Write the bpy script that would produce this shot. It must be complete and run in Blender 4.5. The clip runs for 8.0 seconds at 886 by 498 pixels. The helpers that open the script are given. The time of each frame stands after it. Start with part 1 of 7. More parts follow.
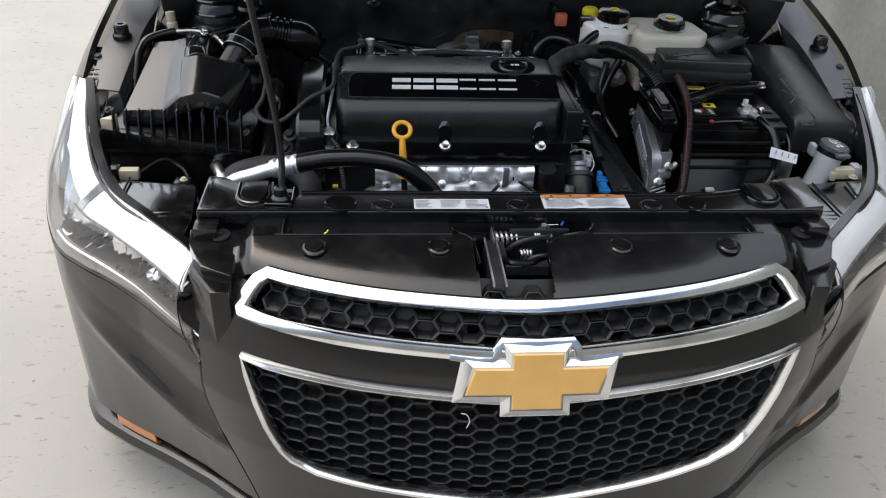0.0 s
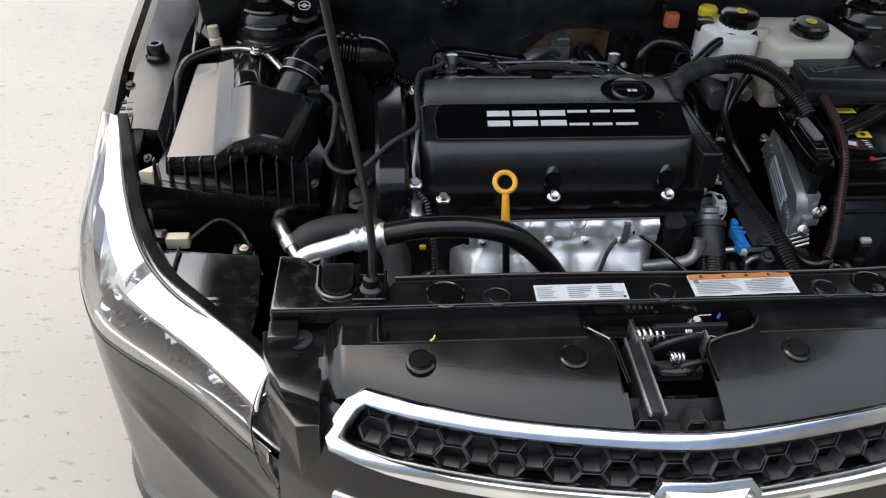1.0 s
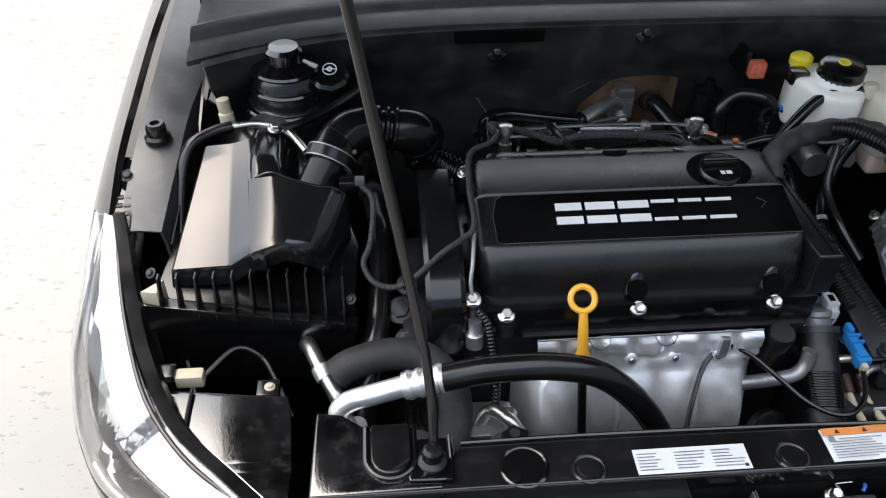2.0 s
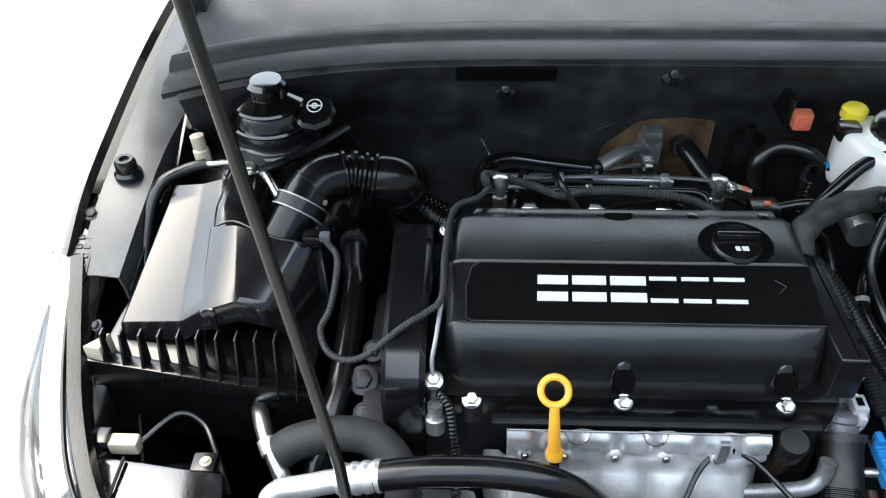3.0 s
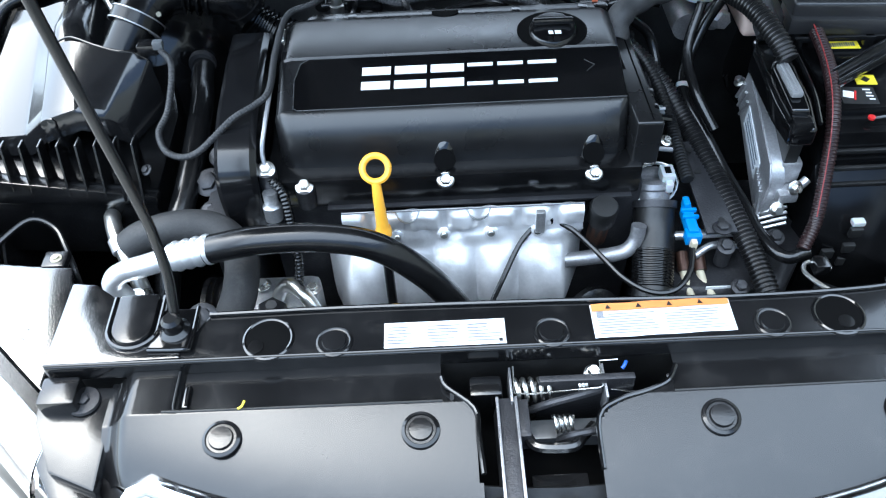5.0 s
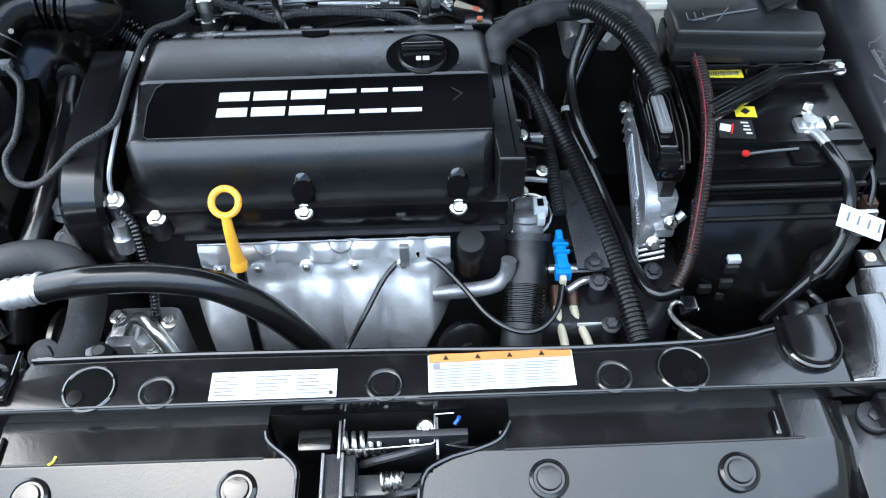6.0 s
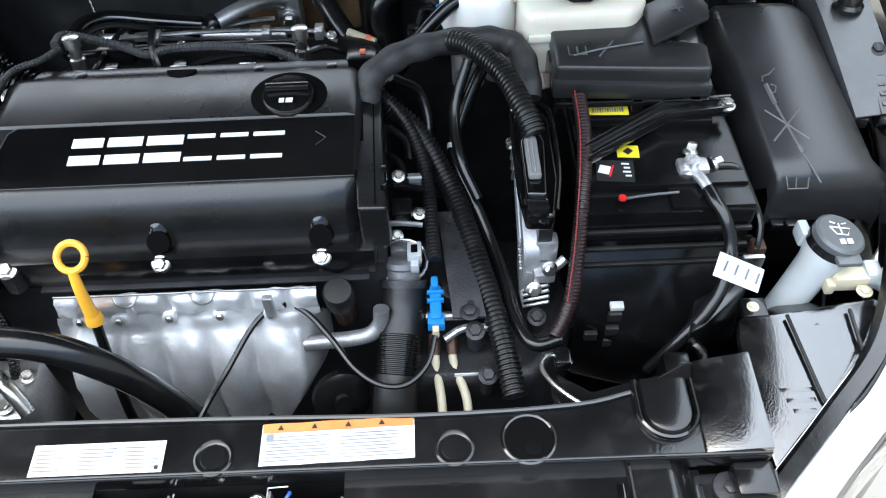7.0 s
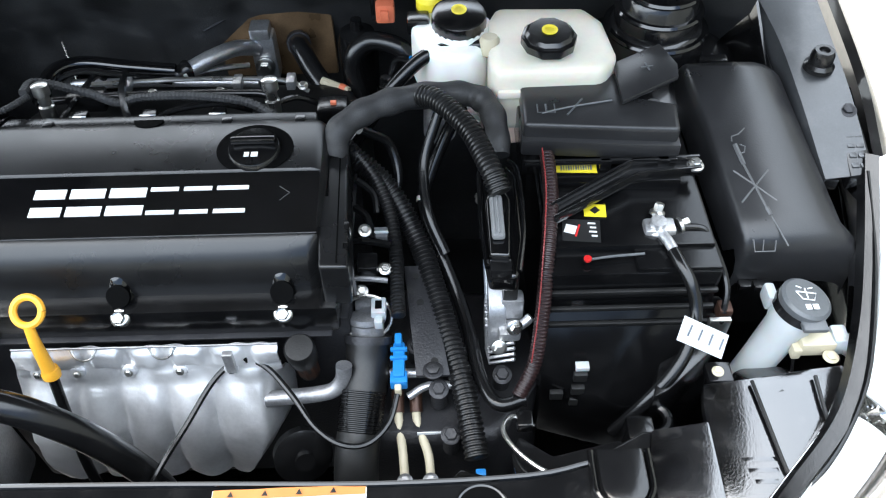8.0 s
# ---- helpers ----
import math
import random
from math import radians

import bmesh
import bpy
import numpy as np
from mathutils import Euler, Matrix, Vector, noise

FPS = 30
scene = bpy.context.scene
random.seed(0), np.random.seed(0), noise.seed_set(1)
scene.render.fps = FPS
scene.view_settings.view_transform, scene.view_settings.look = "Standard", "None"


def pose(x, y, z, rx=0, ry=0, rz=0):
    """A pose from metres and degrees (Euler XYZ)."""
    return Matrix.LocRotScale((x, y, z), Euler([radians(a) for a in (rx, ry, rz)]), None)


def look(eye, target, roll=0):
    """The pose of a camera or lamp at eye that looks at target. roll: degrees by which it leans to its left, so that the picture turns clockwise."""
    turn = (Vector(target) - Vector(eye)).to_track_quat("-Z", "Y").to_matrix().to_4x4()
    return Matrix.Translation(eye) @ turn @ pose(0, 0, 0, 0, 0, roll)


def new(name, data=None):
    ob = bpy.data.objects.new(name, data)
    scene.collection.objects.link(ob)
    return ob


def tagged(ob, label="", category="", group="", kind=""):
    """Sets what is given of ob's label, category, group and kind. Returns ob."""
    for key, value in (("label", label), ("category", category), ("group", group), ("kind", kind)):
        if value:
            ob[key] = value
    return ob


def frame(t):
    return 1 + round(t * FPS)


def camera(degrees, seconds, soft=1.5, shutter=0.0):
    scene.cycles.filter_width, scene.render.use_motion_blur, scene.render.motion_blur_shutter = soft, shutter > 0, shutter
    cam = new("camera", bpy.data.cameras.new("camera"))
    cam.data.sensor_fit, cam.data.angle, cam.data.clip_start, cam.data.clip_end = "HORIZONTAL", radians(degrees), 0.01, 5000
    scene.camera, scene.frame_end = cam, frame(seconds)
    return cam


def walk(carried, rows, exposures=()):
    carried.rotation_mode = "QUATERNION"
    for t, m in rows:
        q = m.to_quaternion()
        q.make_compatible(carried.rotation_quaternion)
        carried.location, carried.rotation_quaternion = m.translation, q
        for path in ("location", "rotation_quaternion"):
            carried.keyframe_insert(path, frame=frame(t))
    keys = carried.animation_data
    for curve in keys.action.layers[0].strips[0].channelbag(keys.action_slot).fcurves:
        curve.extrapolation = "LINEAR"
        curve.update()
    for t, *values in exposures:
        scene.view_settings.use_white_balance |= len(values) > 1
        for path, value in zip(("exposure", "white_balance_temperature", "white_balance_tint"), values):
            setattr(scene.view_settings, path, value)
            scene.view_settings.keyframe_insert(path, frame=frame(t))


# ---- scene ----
cam = camera(56.8, 8.0, soft=1.15)
PATH = [
    (0, (-0.235, -0.854, 1.437), (-0.062, 0.802, 0.329), 3.0),
    (0.5, (-0.286, -0.701, 1.453), (-0.165, 0.92, 0.289), 2.8),
    (1, (-0.366, -0.5, 1.473), (-0.219, 1.057, 0.226), 2.1),
    (1.5, (-0.439, -0.337, 1.494), (-0.274, 1.186, 0.207), 0.5),
    (2, (-0.419, -0.198, 1.494), (-0.286, 1.315, 0.193), 0.8),
    (2.2, (-0.392, -0.148, 1.5), (-0.309, 1.367, 0.197), 0.9),
    (3.3, (-0.219, -0.046, 1.499), (-0.336, 1.429, 0.155), -2.5),
    (3.5, (-0.191, -0.052, 1.487), (-0.319, 1.408, 0.126), -3.0),
    (4, (-0.171, -0.104, 1.462), (-0.273, 1.301, 0.042), -3.8),
    (4.5, (-0.167, -0.178, 1.443), (-0.189, 1.196, -0.01), -3.0),
    (4.7, (-0.148, -0.205, 1.434), (-0.154, 1.153, -0.034), -2.9),
    (5.8, (0.032, -0.136, 1.447), (0.041, 1.163, -0.074), -1.8),
    (6, (0.057, -0.123, 1.453), (0.081, 1.167, -0.076), -1.1),
    (6.5, (0.145, -0.088, 1.457), (0.175, 1.19, -0.081), -0.8),
    (7, (0.226, -0.046, 1.463), (0.229, 1.223, -0.083), -2.3),
    (7.5, (0.258, -0.029, 1.464), (0.268, 1.254, -0.07), -1.5),
    (8, (0.267, -0.01, 1.482), (0.276, 1.3, -0.029), -1.2),
]
EXPOSURES = [(0, 0.17, 6450, 9), (1.0, 0.3, 6400, 9), (1.5, 0.4, 6400, 9), (2.0, 0.62, 6350, 8), (3.0, 1.3, 6150, 4), (3.5, 1.6, 5950, 3), (4.0, 1.74, 5750, 2), (4.5, 1.86, 5500, 2), (6.0, 1.78, 5650, 3), (6.5, 1.76, 5950, 4), (7.5, 1.76, 6130, 5), (8.0, 1.84, 6200, 5)]
walk(cam, [(t, look(eye, target, roll)) for t, eye, target, roll in PATH], EXPOSURES)

# ---- light ----
world = bpy.data.worlds.new("world")
scene.world = world
world.use_nodes = True
wn = world.node_tree.nodes
sky = wn.new("ShaderNodeTexSky")
sky.sky_type, sky.sun_disc = "NISHITA", False
SUN_EL, SUN_AZ = radians(66), radians(-55)
sky.sun_elevation, sky.sun_rotation = SUN_EL, SUN_AZ
sky.air_density, sky.dust_density, sky.ozone_density = 1.0, 6.0, 1.0
wn["Background"].inputs["Strength"].default_value = 0.15
world.node_tree.links.new(sky.outputs["Color"], wn["Background"].inputs["Color"])
sun = new("sun", bpy.data.lights.new("sun", "SUN"))
sun.data.energy, sun.data.angle, sun.data.color = 3.5, radians(140), (0.94, 0.97, 1.0)
sun_dir = Vector((math.sin(SUN_AZ) * math.cos(SUN_EL), math.cos(SUN_AZ) * math.cos(SUN_EL), math.sin(SUN_EL)))
sun.matrix_world = look(sun_dir * 10, (0, 0, 0))


# ---- materials ----
def material(name, color, rough=0.5, metal=0.0, spec=0.5, coat=0.0, grain=0.0, scale=60.0, bump=0.0, vary=0.25, dust=0.0, extra=None):
    """A surface with a fine grain and broad wear: colour and roughness vary at two scales, with fine relief."""
    m = bpy.data.materials.new(name)
    m.use_nodes = True
    nt = m.node_tree
    n, l = nt.nodes, nt.links
    b = n["Principled BSDF"]
    b.inputs["Metallic"].default_value = metal
    b.inputs["Specular IOR Level"].default_value = spec
    b.inputs["Coat Weight"].default_value = coat
    b.inputs["Coat Roughness"].default_value = 0.06
    tc = n.new("ShaderNodeTexCoord")
    fine, broad = n.new("ShaderNodeTexNoise"), n.new("ShaderNodeTexNoise")
    for node, sc, det in ((fine, scale * 6, 6), (broad, scale * 0.25, 4)):
        node.inputs["Scale"].default_value, node.inputs["Detail"].default_value = sc, det
        l.new(tc.outputs["Object"], node.inputs["Vector"])
    ramp = n.new("ShaderNodeMapRange")
    ramp.inputs["From Min"].default_value, ramp.inputs["From Max"].default_value = 0.3, 0.7
    ramp.inputs["To Min"].default_value, ramp.inputs["To Max"].default_value = 1 - vary, 1 + vary
    l.new(broad.outputs["Fac"], ramp.inputs["Value"])
    tint = n.new("ShaderNodeMix")
    tint.data_type, tint.blend_type = "RGBA", "MULTIPLY"
    tint.inputs[0].default_value = 1.0
    tint.inputs[6].default_value = (*color, 1)
    l.new(ramp.outputs[0], tint.inputs[7])
    colour_out = tint.outputs[2]
    rr = n.new("ShaderNodeMapRange")
    rr.inputs["From Min"].default_value, rr.inputs["From Max"].default_value = 0.3, 0.7
    rr.inputs["To Min"].default_value, rr.inputs["To Max"].default_value = rough * (1 - vary), min(1, rough * (1 + vary))
    l.new(broad.outputs["Fac"], rr.inputs["Value"])
    l.new(rr.outputs[0], b.inputs["Roughness"])
    if grain:
        g = n.new("ShaderNodeMapRange")
        g.inputs["To Min"].default_value, g.inputs["To Max"].default_value = 1 - grain, 1 + grain
        l.new(fine.outputs["Fac"], g.inputs["Value"])
        t2 = n.new("ShaderNodeMix")
        t2.data_type, t2.blend_type = "RGBA", "MULTIPLY"
        t2.inputs[0].default_value = 1.0
        l.new(colour_out, t2.inputs[6])
        l.new(g.outputs[0], t2.inputs[7])
        colour_out = t2.outputs[2]
    if dust:
        d = n.new("ShaderNodeTexNoise")
        d.inputs["Scale"].default_value, d.inputs["Detail"].default_value, d.inputs["Roughness"].default_value = scale * 0.5, 9, 0.75
        l.new(tc.outputs["Object"], d.inputs["Vector"])
        dr = n.new("ShaderNodeMapRange")
        dr.inputs["From Min"].default_value, dr.inputs["From Max"].default_value = 0.52, 0.75
        dr.inputs["To Max"].default_value = dust
        l.new(d.outputs["Fac"], dr.inputs["Value"])
        t3 = n.new("ShaderNodeMix")
        t3.data_type = "RGBA"
        l.new(dr.outputs[0], t3.inputs[0])
        l.new(colour_out, t3.inputs[6])
        t3.inputs[7].default_value = (0.33, 0.31, 0.28, 1)
        colour_out = t3.outputs[2]
    l.new(colour_out, b.inputs["Base Color"])
    if bump:
        bp = n.new("ShaderNodeBump")
        bp.inputs["Strength"].default_value, bp.inputs["Distance"].default_value = bump, 0.0015
        l.new(fine.outputs["Fac"], bp.inputs["Height"])
        l.new(bp.outputs[0], b.inputs["Normal"])
    for key, value in (extra or {}).items():
        b.inputs[key].default_value = value
    return m


M = {}
M["paint"] = material("dark_grey_metallic_paint", (0.012, 0.0108, 0.0105), 0.32, metal=0.2, spec=0.3, coat=0.6, grain=0.3, scale=260, vary=0.06)
M["chrome"] = material("chrome", (0.86, 0.865, 0.87), 0.14, metal=1.0, vary=0.3, scale=30)
M["gold"] = material("gold_enamel", (0.72, 0.42, 0.13), 0.38, metal=0.25, coat=0.6, grain=0.08, scale=150, vary=0.05)
M["grille"] = material("black_grille_plastic", (0.010, 0.010, 0.011), 0.45, grain=0.2, bump=0.1)
M["cover"] = material("satin_black_cover", (0.009, 0.009, 0.0094), 0.29, spec=0.55, vary=0.22, grain=0.15, bump=0.03, scale=50)
M["timing"] = material("glossy_black_cover", (0.006, 0.006, 0.0065), 0.16, spec=0.5, vary=0.25, grain=0.15, bump=0.03, scale=50)
M["plastic"] = material("black_plastic", (0.004, 0.004, 0.0043), 0.20, spec=0.7, vary=0.3, grain=0.25, bump=0.08, scale=70, dust=0.012)
M["panel"] = material("dressed_black_panel", (0.006, 0.006, 0.0064), 0.17, spec=0.42, coat=0.12, vary=0.35, grain=0.25, bump=0.06, scale=45, dust=0.035)
M["wet"] = material("wet_black_panel", (0.006, 0.006, 0.0065), 0.08, spec=1.0, coat=0.7, vary=0.8, grain=0.5, bump=0.12, scale=70, dust=0.10)
M["box"] = material("grained_grey_black_plastic", (0.017, 0.017, 0.018), 0.32, spec=0.5, vary=0.15, grain=0.2, bump=0.10, scale=80)
M["latchgrey"] = material("mid_grey_plastic", (0.16, 0.162, 0.165), 0.3, spec=0.6, vary=0.15)
# Grey lighter than the lid paints the sheen on its raised symbols.
M["embossed"] = material("raised_grey_with_edge_sheen", (0.07, 0.071, 0.073), 0.3, spec=0.6, vary=0.2)
M["lid"] = material("smooth_black_lid", (0.008, 0.008, 0.0085), 0.15, spec=0.6, coat=0.2, vary=0.25, grain=0.2, bump=0.04, scale=60)
M["modulecase"] = material("grey_cast_module", (0.42, 0.42, 0.43), 0.42, metal=0.7, grain=0.3, bump=0.2)
M["matte"] = material("matte_black_plastic", (0.004, 0.004, 0.004), 0.5, vary=0.2, grain=0.3, bump=0.15, dust=0.02)
M["rubber"] = material("black_rubber", (0.005, 0.005, 0.0053), 0.22, spec=0.5, vary=0.25, grain=0.2, bump=0.06, dust=0.015)
M["foam"] = material("dark_foam_sleeve", (0.018, 0.018, 0.0185), 0.75, vary=0.2, grain=0.3, bump=0.3, dust=0.1)
M["tape"] = material("black_cloth_tape", (0.02, 0.02, 0.021), 0.6, grain=0.35, bump=0.35, scale=90, dust=0.08)
M["alloy"] = material("cast_aluminium", (0.62, 0.62, 0.63), 0.38, metal=0.9, grain=0.3, bump=0.35, scale=60, dust=0.15)
M["shield"] = material("stamped_aluminium", (0.93, 0.93, 0.94), 0.36, metal=0.80, grain=0.10, bump=0.2, scale=35, vary=0.25)
M["steel"] = material("zinc_steel", (0.62, 0.61, 0.58), 0.3, metal=1.0, grain=0.15, scale=90, bump=0.08)
M["darkmetal"] = material("dark_cast_iron", (0.03, 0.03, 0.033), 0.45, metal=0.5, grain=0.35, bump=0.35, dust=0.10)
M["copper"] = material("rusty_copper_brown", (0.06, 0.03, 0.02), 0.5, metal=0.5, grain=0.4, bump=0.2)
M["stain"] = material("heat_stained_plate", (0.15, 0.095, 0.05), 0.45, metal=0.3, vary=0.5, grain=0.3, bump=0.15)
M["yellow"] = material("yellow_plastic", (0.85, 0.42, 0.035), 0.4, grain=0.06, vary=0.06)
M["capyellow"] = material("yellow_cap_plastic", (0.75, 0.62, 0.03), 0.4, grain=0.06, vary=0.06)
M["blue"] = material("blue_plastic", (0.018, 0.18, 0.48), 0.4, grain=0.1, vary=0.1)
M["blueclip"] = material("deep_blue_plastic", (0.01, 0.06, 0.28), 0.5, vary=0.1)
M["orange"] = material("orange_plastic", (0.62, 0.16, 0.08), 0.4, grain=0.1, vary=0.1)
M["redline"] = material("dull_red_stripe", (0.18, 0.02, 0.02), 0.4)
M["red"] = material("red_plastic", (0.55, 0.02, 0.02), 0.35, grain=0.1)
M["redhose"] = material("red_striped_sleeve", (0.020, 0.010, 0.010), 0.35, grain=0.3)
M["tank"] = material("milky_tank_plastic", (0.74, 0.70, 0.60), 0.4, vary=0.06, grain=0.05, scale=25, extra={"Subsurface Weight": 0.3, "Subsurface Scale": 0.01, "Transmission Weight": 0.15})
M["brakewhite"] = material("white_reservoir_plastic", (0.80, 0.79, 0.76), 0.38, vary=0.05, extra={"Subsurface Weight": 0.3, "Subsurface Scale": 0.01})
M["coolant"] = material("coolant_tinted_tank", (0.70, 0.54, 0.46), 0.4, vary=0.08)
M["filler"] = material("grey_filler_neck", (0.42, 0.44, 0.45), 0.4, vary=0.1, extra={"Subsurface Weight": 0.2, "Subsurface Scale": 0.01})
M["capgrey"] = material("grey_black_cap", (0.085, 0.09, 0.095), 0.35, vary=0.15, grain=0.2)
M["paper"] = material("white_sticker", (0.58, 0.60, 0.62), 0.45, vary=0.05, grain=0.05, scale=30)
M["paperorange"] = material("orange_sticker", (0.52, 0.19, 0.05), 0.5, vary=0.12)
M["ink"] = material("grey_print", (0.12, 0.14, 0.17), 0.5)
M["faint"] = material("faint_grey_print", (0.17, 0.175, 0.19), 0.5)
M["black"] = material("black_print", (0.01, 0.01, 0.01), 0.5)
M["whiteprint"] = material("white_print", (0.72, 0.72, 0.72), 0.4, vary=0.06)
M["cream"] = material("cream_connector", (0.48, 0.43, 0.31), 0.45, vary=0.1)
M["ply"] = material("headlight_reflector", (0.90, 0.90, 0.91), 0.07, metal=1.0, vary=0.3, scale=40)
# Silver trim, made near white to include the sky reflected in the lens.
M["lampwhite"] = material("silver_trim_with_sky_sheen", (0.80, 0.81, 0.82), 0.25, metal=0.2, coat=0.6, vary=0.08)
M["smoke"] = material("smoky_lamp_bezel", (0.11, 0.095, 0.088), 0.3, metal=0.5, coat=0.5, vary=0.2)
M["amber"] = material("amber_lens", (0.55, 0.18, 0.03), 0.2, coat=1.0, vary=0.2)
M["seal"] = material("grey_hood_seal", (0.03, 0.031, 0.032), 0.55, vary=0.2, grain=0.25, bump=0.1, dust=0.12)
M["insul"] = material("dark_grey_insulation", (0.024, 0.0243, 0.025), 0.55, vary=0.4, grain=0.3, bump=0.3, dust=0.08)
M["undercoat"] = material("black_painted_steel", (0.006, 0.006, 0.0065), 0.22, coat=0.4, vary=0.3, grain=0.2, dust=0.03)
M["railpaint"] = material("grey_painted_steel", (0.065, 0.067, 0.07), 0.38, metal=0.3, coat=0.15, vary=0.2, grain=0.15, dust=0.08)
M["conduit"] = material("dull_black_conduit", (0.006, 0.006, 0.0063), 0.38, spec=0.4, vary=0.25, grain=0.2, dust=0.04)
M["castgrey"] = material("dull_cast_metal", (0.30, 0.30, 0.31), 0.42, metal=0.75, vary=0.3, grain=0.3, bump=0.25, dust=0.12)
M["duct"] = material("moulded_black_duct", (0.0035, 0.0035, 0.0038), 0.20, spec=0.32, vary=0.25, grain=0.2, bump=0.04, scale=60, dust=0.01)
# Near-black stand-in for the shade inside holes, slots and recesses.
M["void"] = material("painted_hollow_shade", (0.0015, 0.0015, 0.0016), 0.85, spec=0.06, vary=0.2)
M["gloss"] = material("glossy_black_moulding", (0.003, 0.003, 0.0033), 0.10, spec=0.6, coat=0.3, vary=0.3, grain=0.2, bump=0.03, scale=50)
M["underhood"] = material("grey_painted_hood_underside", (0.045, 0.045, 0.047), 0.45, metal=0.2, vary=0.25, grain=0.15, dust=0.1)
M["plaster"] = material("weathered_grey_plaster", (0.16, 0.165, 0.15), 0.8, vary=0.35, grain=0.25, bump=0.3, scale=6, dust=0.1)
M["glass"] = bpy.data.materials.new("clear_lens")
M["glass"].use_nodes = True
gb = M["glass"].node_tree.nodes["Principled BSDF"]
gb.inputs["Base Color"].default_value = (0.96, 0.97, 0.98, 1)
gb.inputs["Roughness"].default_value, gb.inputs["Transmission Weight"].default_value, gb.inputs["IOR"].default_value = 0.03, 1.0, 1.45


def concrete():
    """Pale cream concrete with small dark scuffs, fine cracks and broad stains."""
    m = bpy.data.materials.new("pale_concrete")
    m.use_nodes = True
    nt = m.node_tree
    n, l = nt.nodes, nt.links
    b = n["Principled BSDF"]
    b.inputs["Roughness"].default_value = 0.75
    tc = n.new("ShaderNodeTexCoord")

    def noise_node(scale, detail, stretch=(1, 1, 1), rough=0.6):
        mp, t = n.new("ShaderNodeMapping"), n.new("ShaderNodeTexNoise")
        mp.inputs["Scale"].default_value = stretch
        t.inputs["Scale"].default_value, t.inputs["Detail"].default_value, t.inputs["Roughness"].default_value = scale, detail, rough
        l.new(tc.outputs["Object"], mp.inputs["Vector"])
        l.new(mp.outputs[0], t.inputs["Vector"])
        return t.outputs["Fac"]

    def band(src, lo, hi, a, z):
        r = n.new("ShaderNodeMapRange")
        for key, v in (("From Min", lo), ("From Max", hi), ("To Min", a), ("To Max", z)):
            r.inputs[key].default_value = v
        l.new(src, r.inputs["Value"])
        return r.outputs[0]

    def mix(fac, a, c):
        t = n.new("ShaderNodeMix")
        t.data_type = "RGBA"
        l.new(fac, t.inputs[0])
        if isinstance(a, tuple):
            t.inputs[6].default_value = a
        else:
            l.new(a, t.inputs[6])
        t.inputs[7].default_value = c
        return t.outputs[2]

    base = mix(band(noise_node(0.9, 5), 0.3, 0.7, 0, 1), (0.385, 0.362, 0.316, 1), (0.30, 0.288, 0.262, 1))
    base = mix(band(noise_node(60, 6), 0.45, 0.75, 0, 0.4), base, (0.33, 0.31, 0.27, 1))
    scuff = band(noise_node(16, 3, (1.0, 2.6, 1), 0.55), 0.625, 0.68, 0, 0.75)
    base = mix(scuff, base, (0.22, 0.21, 0.19, 1))
    spots = band(noise_node(38, 2, (1.0, 2.0, 1), 0.5), 0.675, 0.72, 0, 0.7)
    base = mix(spots, base, (0.14, 0.13, 0.12, 1))
    vor = n.new("ShaderNodeTexVoronoi")
    vor.feature = "DISTANCE_TO_EDGE"
    vor.inputs["Scale"].default_value = 1.1
    warp = n.new("ShaderNodeTexNoise")
    warp.inputs["Scale"].default_value, warp.inputs["Detail"].default_value = 3.0, 4
    l.new(tc.outputs["Object"], warp.inputs["Vector"])
    add = n.new("ShaderNodeMix")
    add.data_type, add.blend_type = "RGBA", "ADD"
    add.inputs[0].default_value = 0.25
    l.new(tc.outputs["Object"], add.inputs[6])
    l.new(warp.outputs["Color"], add.inputs[7])
    l.new(add.outputs[2], vor.inputs["Vector"])
    base = mix(band(vor.outputs["Distance"], 0.0, 0.004, 0.22, 0.0), base, (0.25, 0.22, 0.18, 1))
    l.new(base, b.inputs["Base Color"])
    bp = n.new("ShaderNodeBump")
    bp.inputs["Strength"].default_value, bp.inputs["Distance"].default_value = 0.3, 0.003
    l.new(noise_node(140, 5), bp.inputs["Height"])
    l.new(bp.outputs[0], b.inputs["Normal"])
    return m


M["concrete"] = concrete()


# ---- building helpers ----
def thing(name, at, label, category, group="", kind=""):
    ob = new(name)
    ob.location, ob.empty_display_size = at, 0.05
    return tagged(ob, label, category, group, kind)


def root_place(ob):
    while ob.parent:
        ob = ob.parent
    return ob.location


def part(name, bm, mat, parent, label="", sharp=38):
    """Links a bmesh given in world places as one mesh under a thing or a part."""
    bmesh.ops.recalc_face_normals(bm, faces=bm.faces)
    me = bpy.data.meshes.new(name)
    if parent is not None:
        bm.transform(Matrix.Translation(-Vector(root_place(parent))))
    bm.to_mesh(me)
    bm.free()
    for p in me.polygons:
        p.use_smooth = True
    me.set_sharp_from_angle(angle=radians(sharp))
    me.materials.append(M[mat])
    ob = new(name, me)
    ob.parent = parent
    if label:
        tagged(ob, label)
    return ob


def bevel_all(bm, w, seg=2, limit=25):
    if w <= 0:
        return bm
    bm.normal_update()
    edges = [e for e in bm.edges if len(e.link_faces) == 2 and e.calc_face_angle(0) > radians(limit)]
    bmesh.ops.bevel(bm, geom=edges, offset=w, segments=seg, profile=0.6, affect="EDGES", clamp_overlap=True)
    return bm


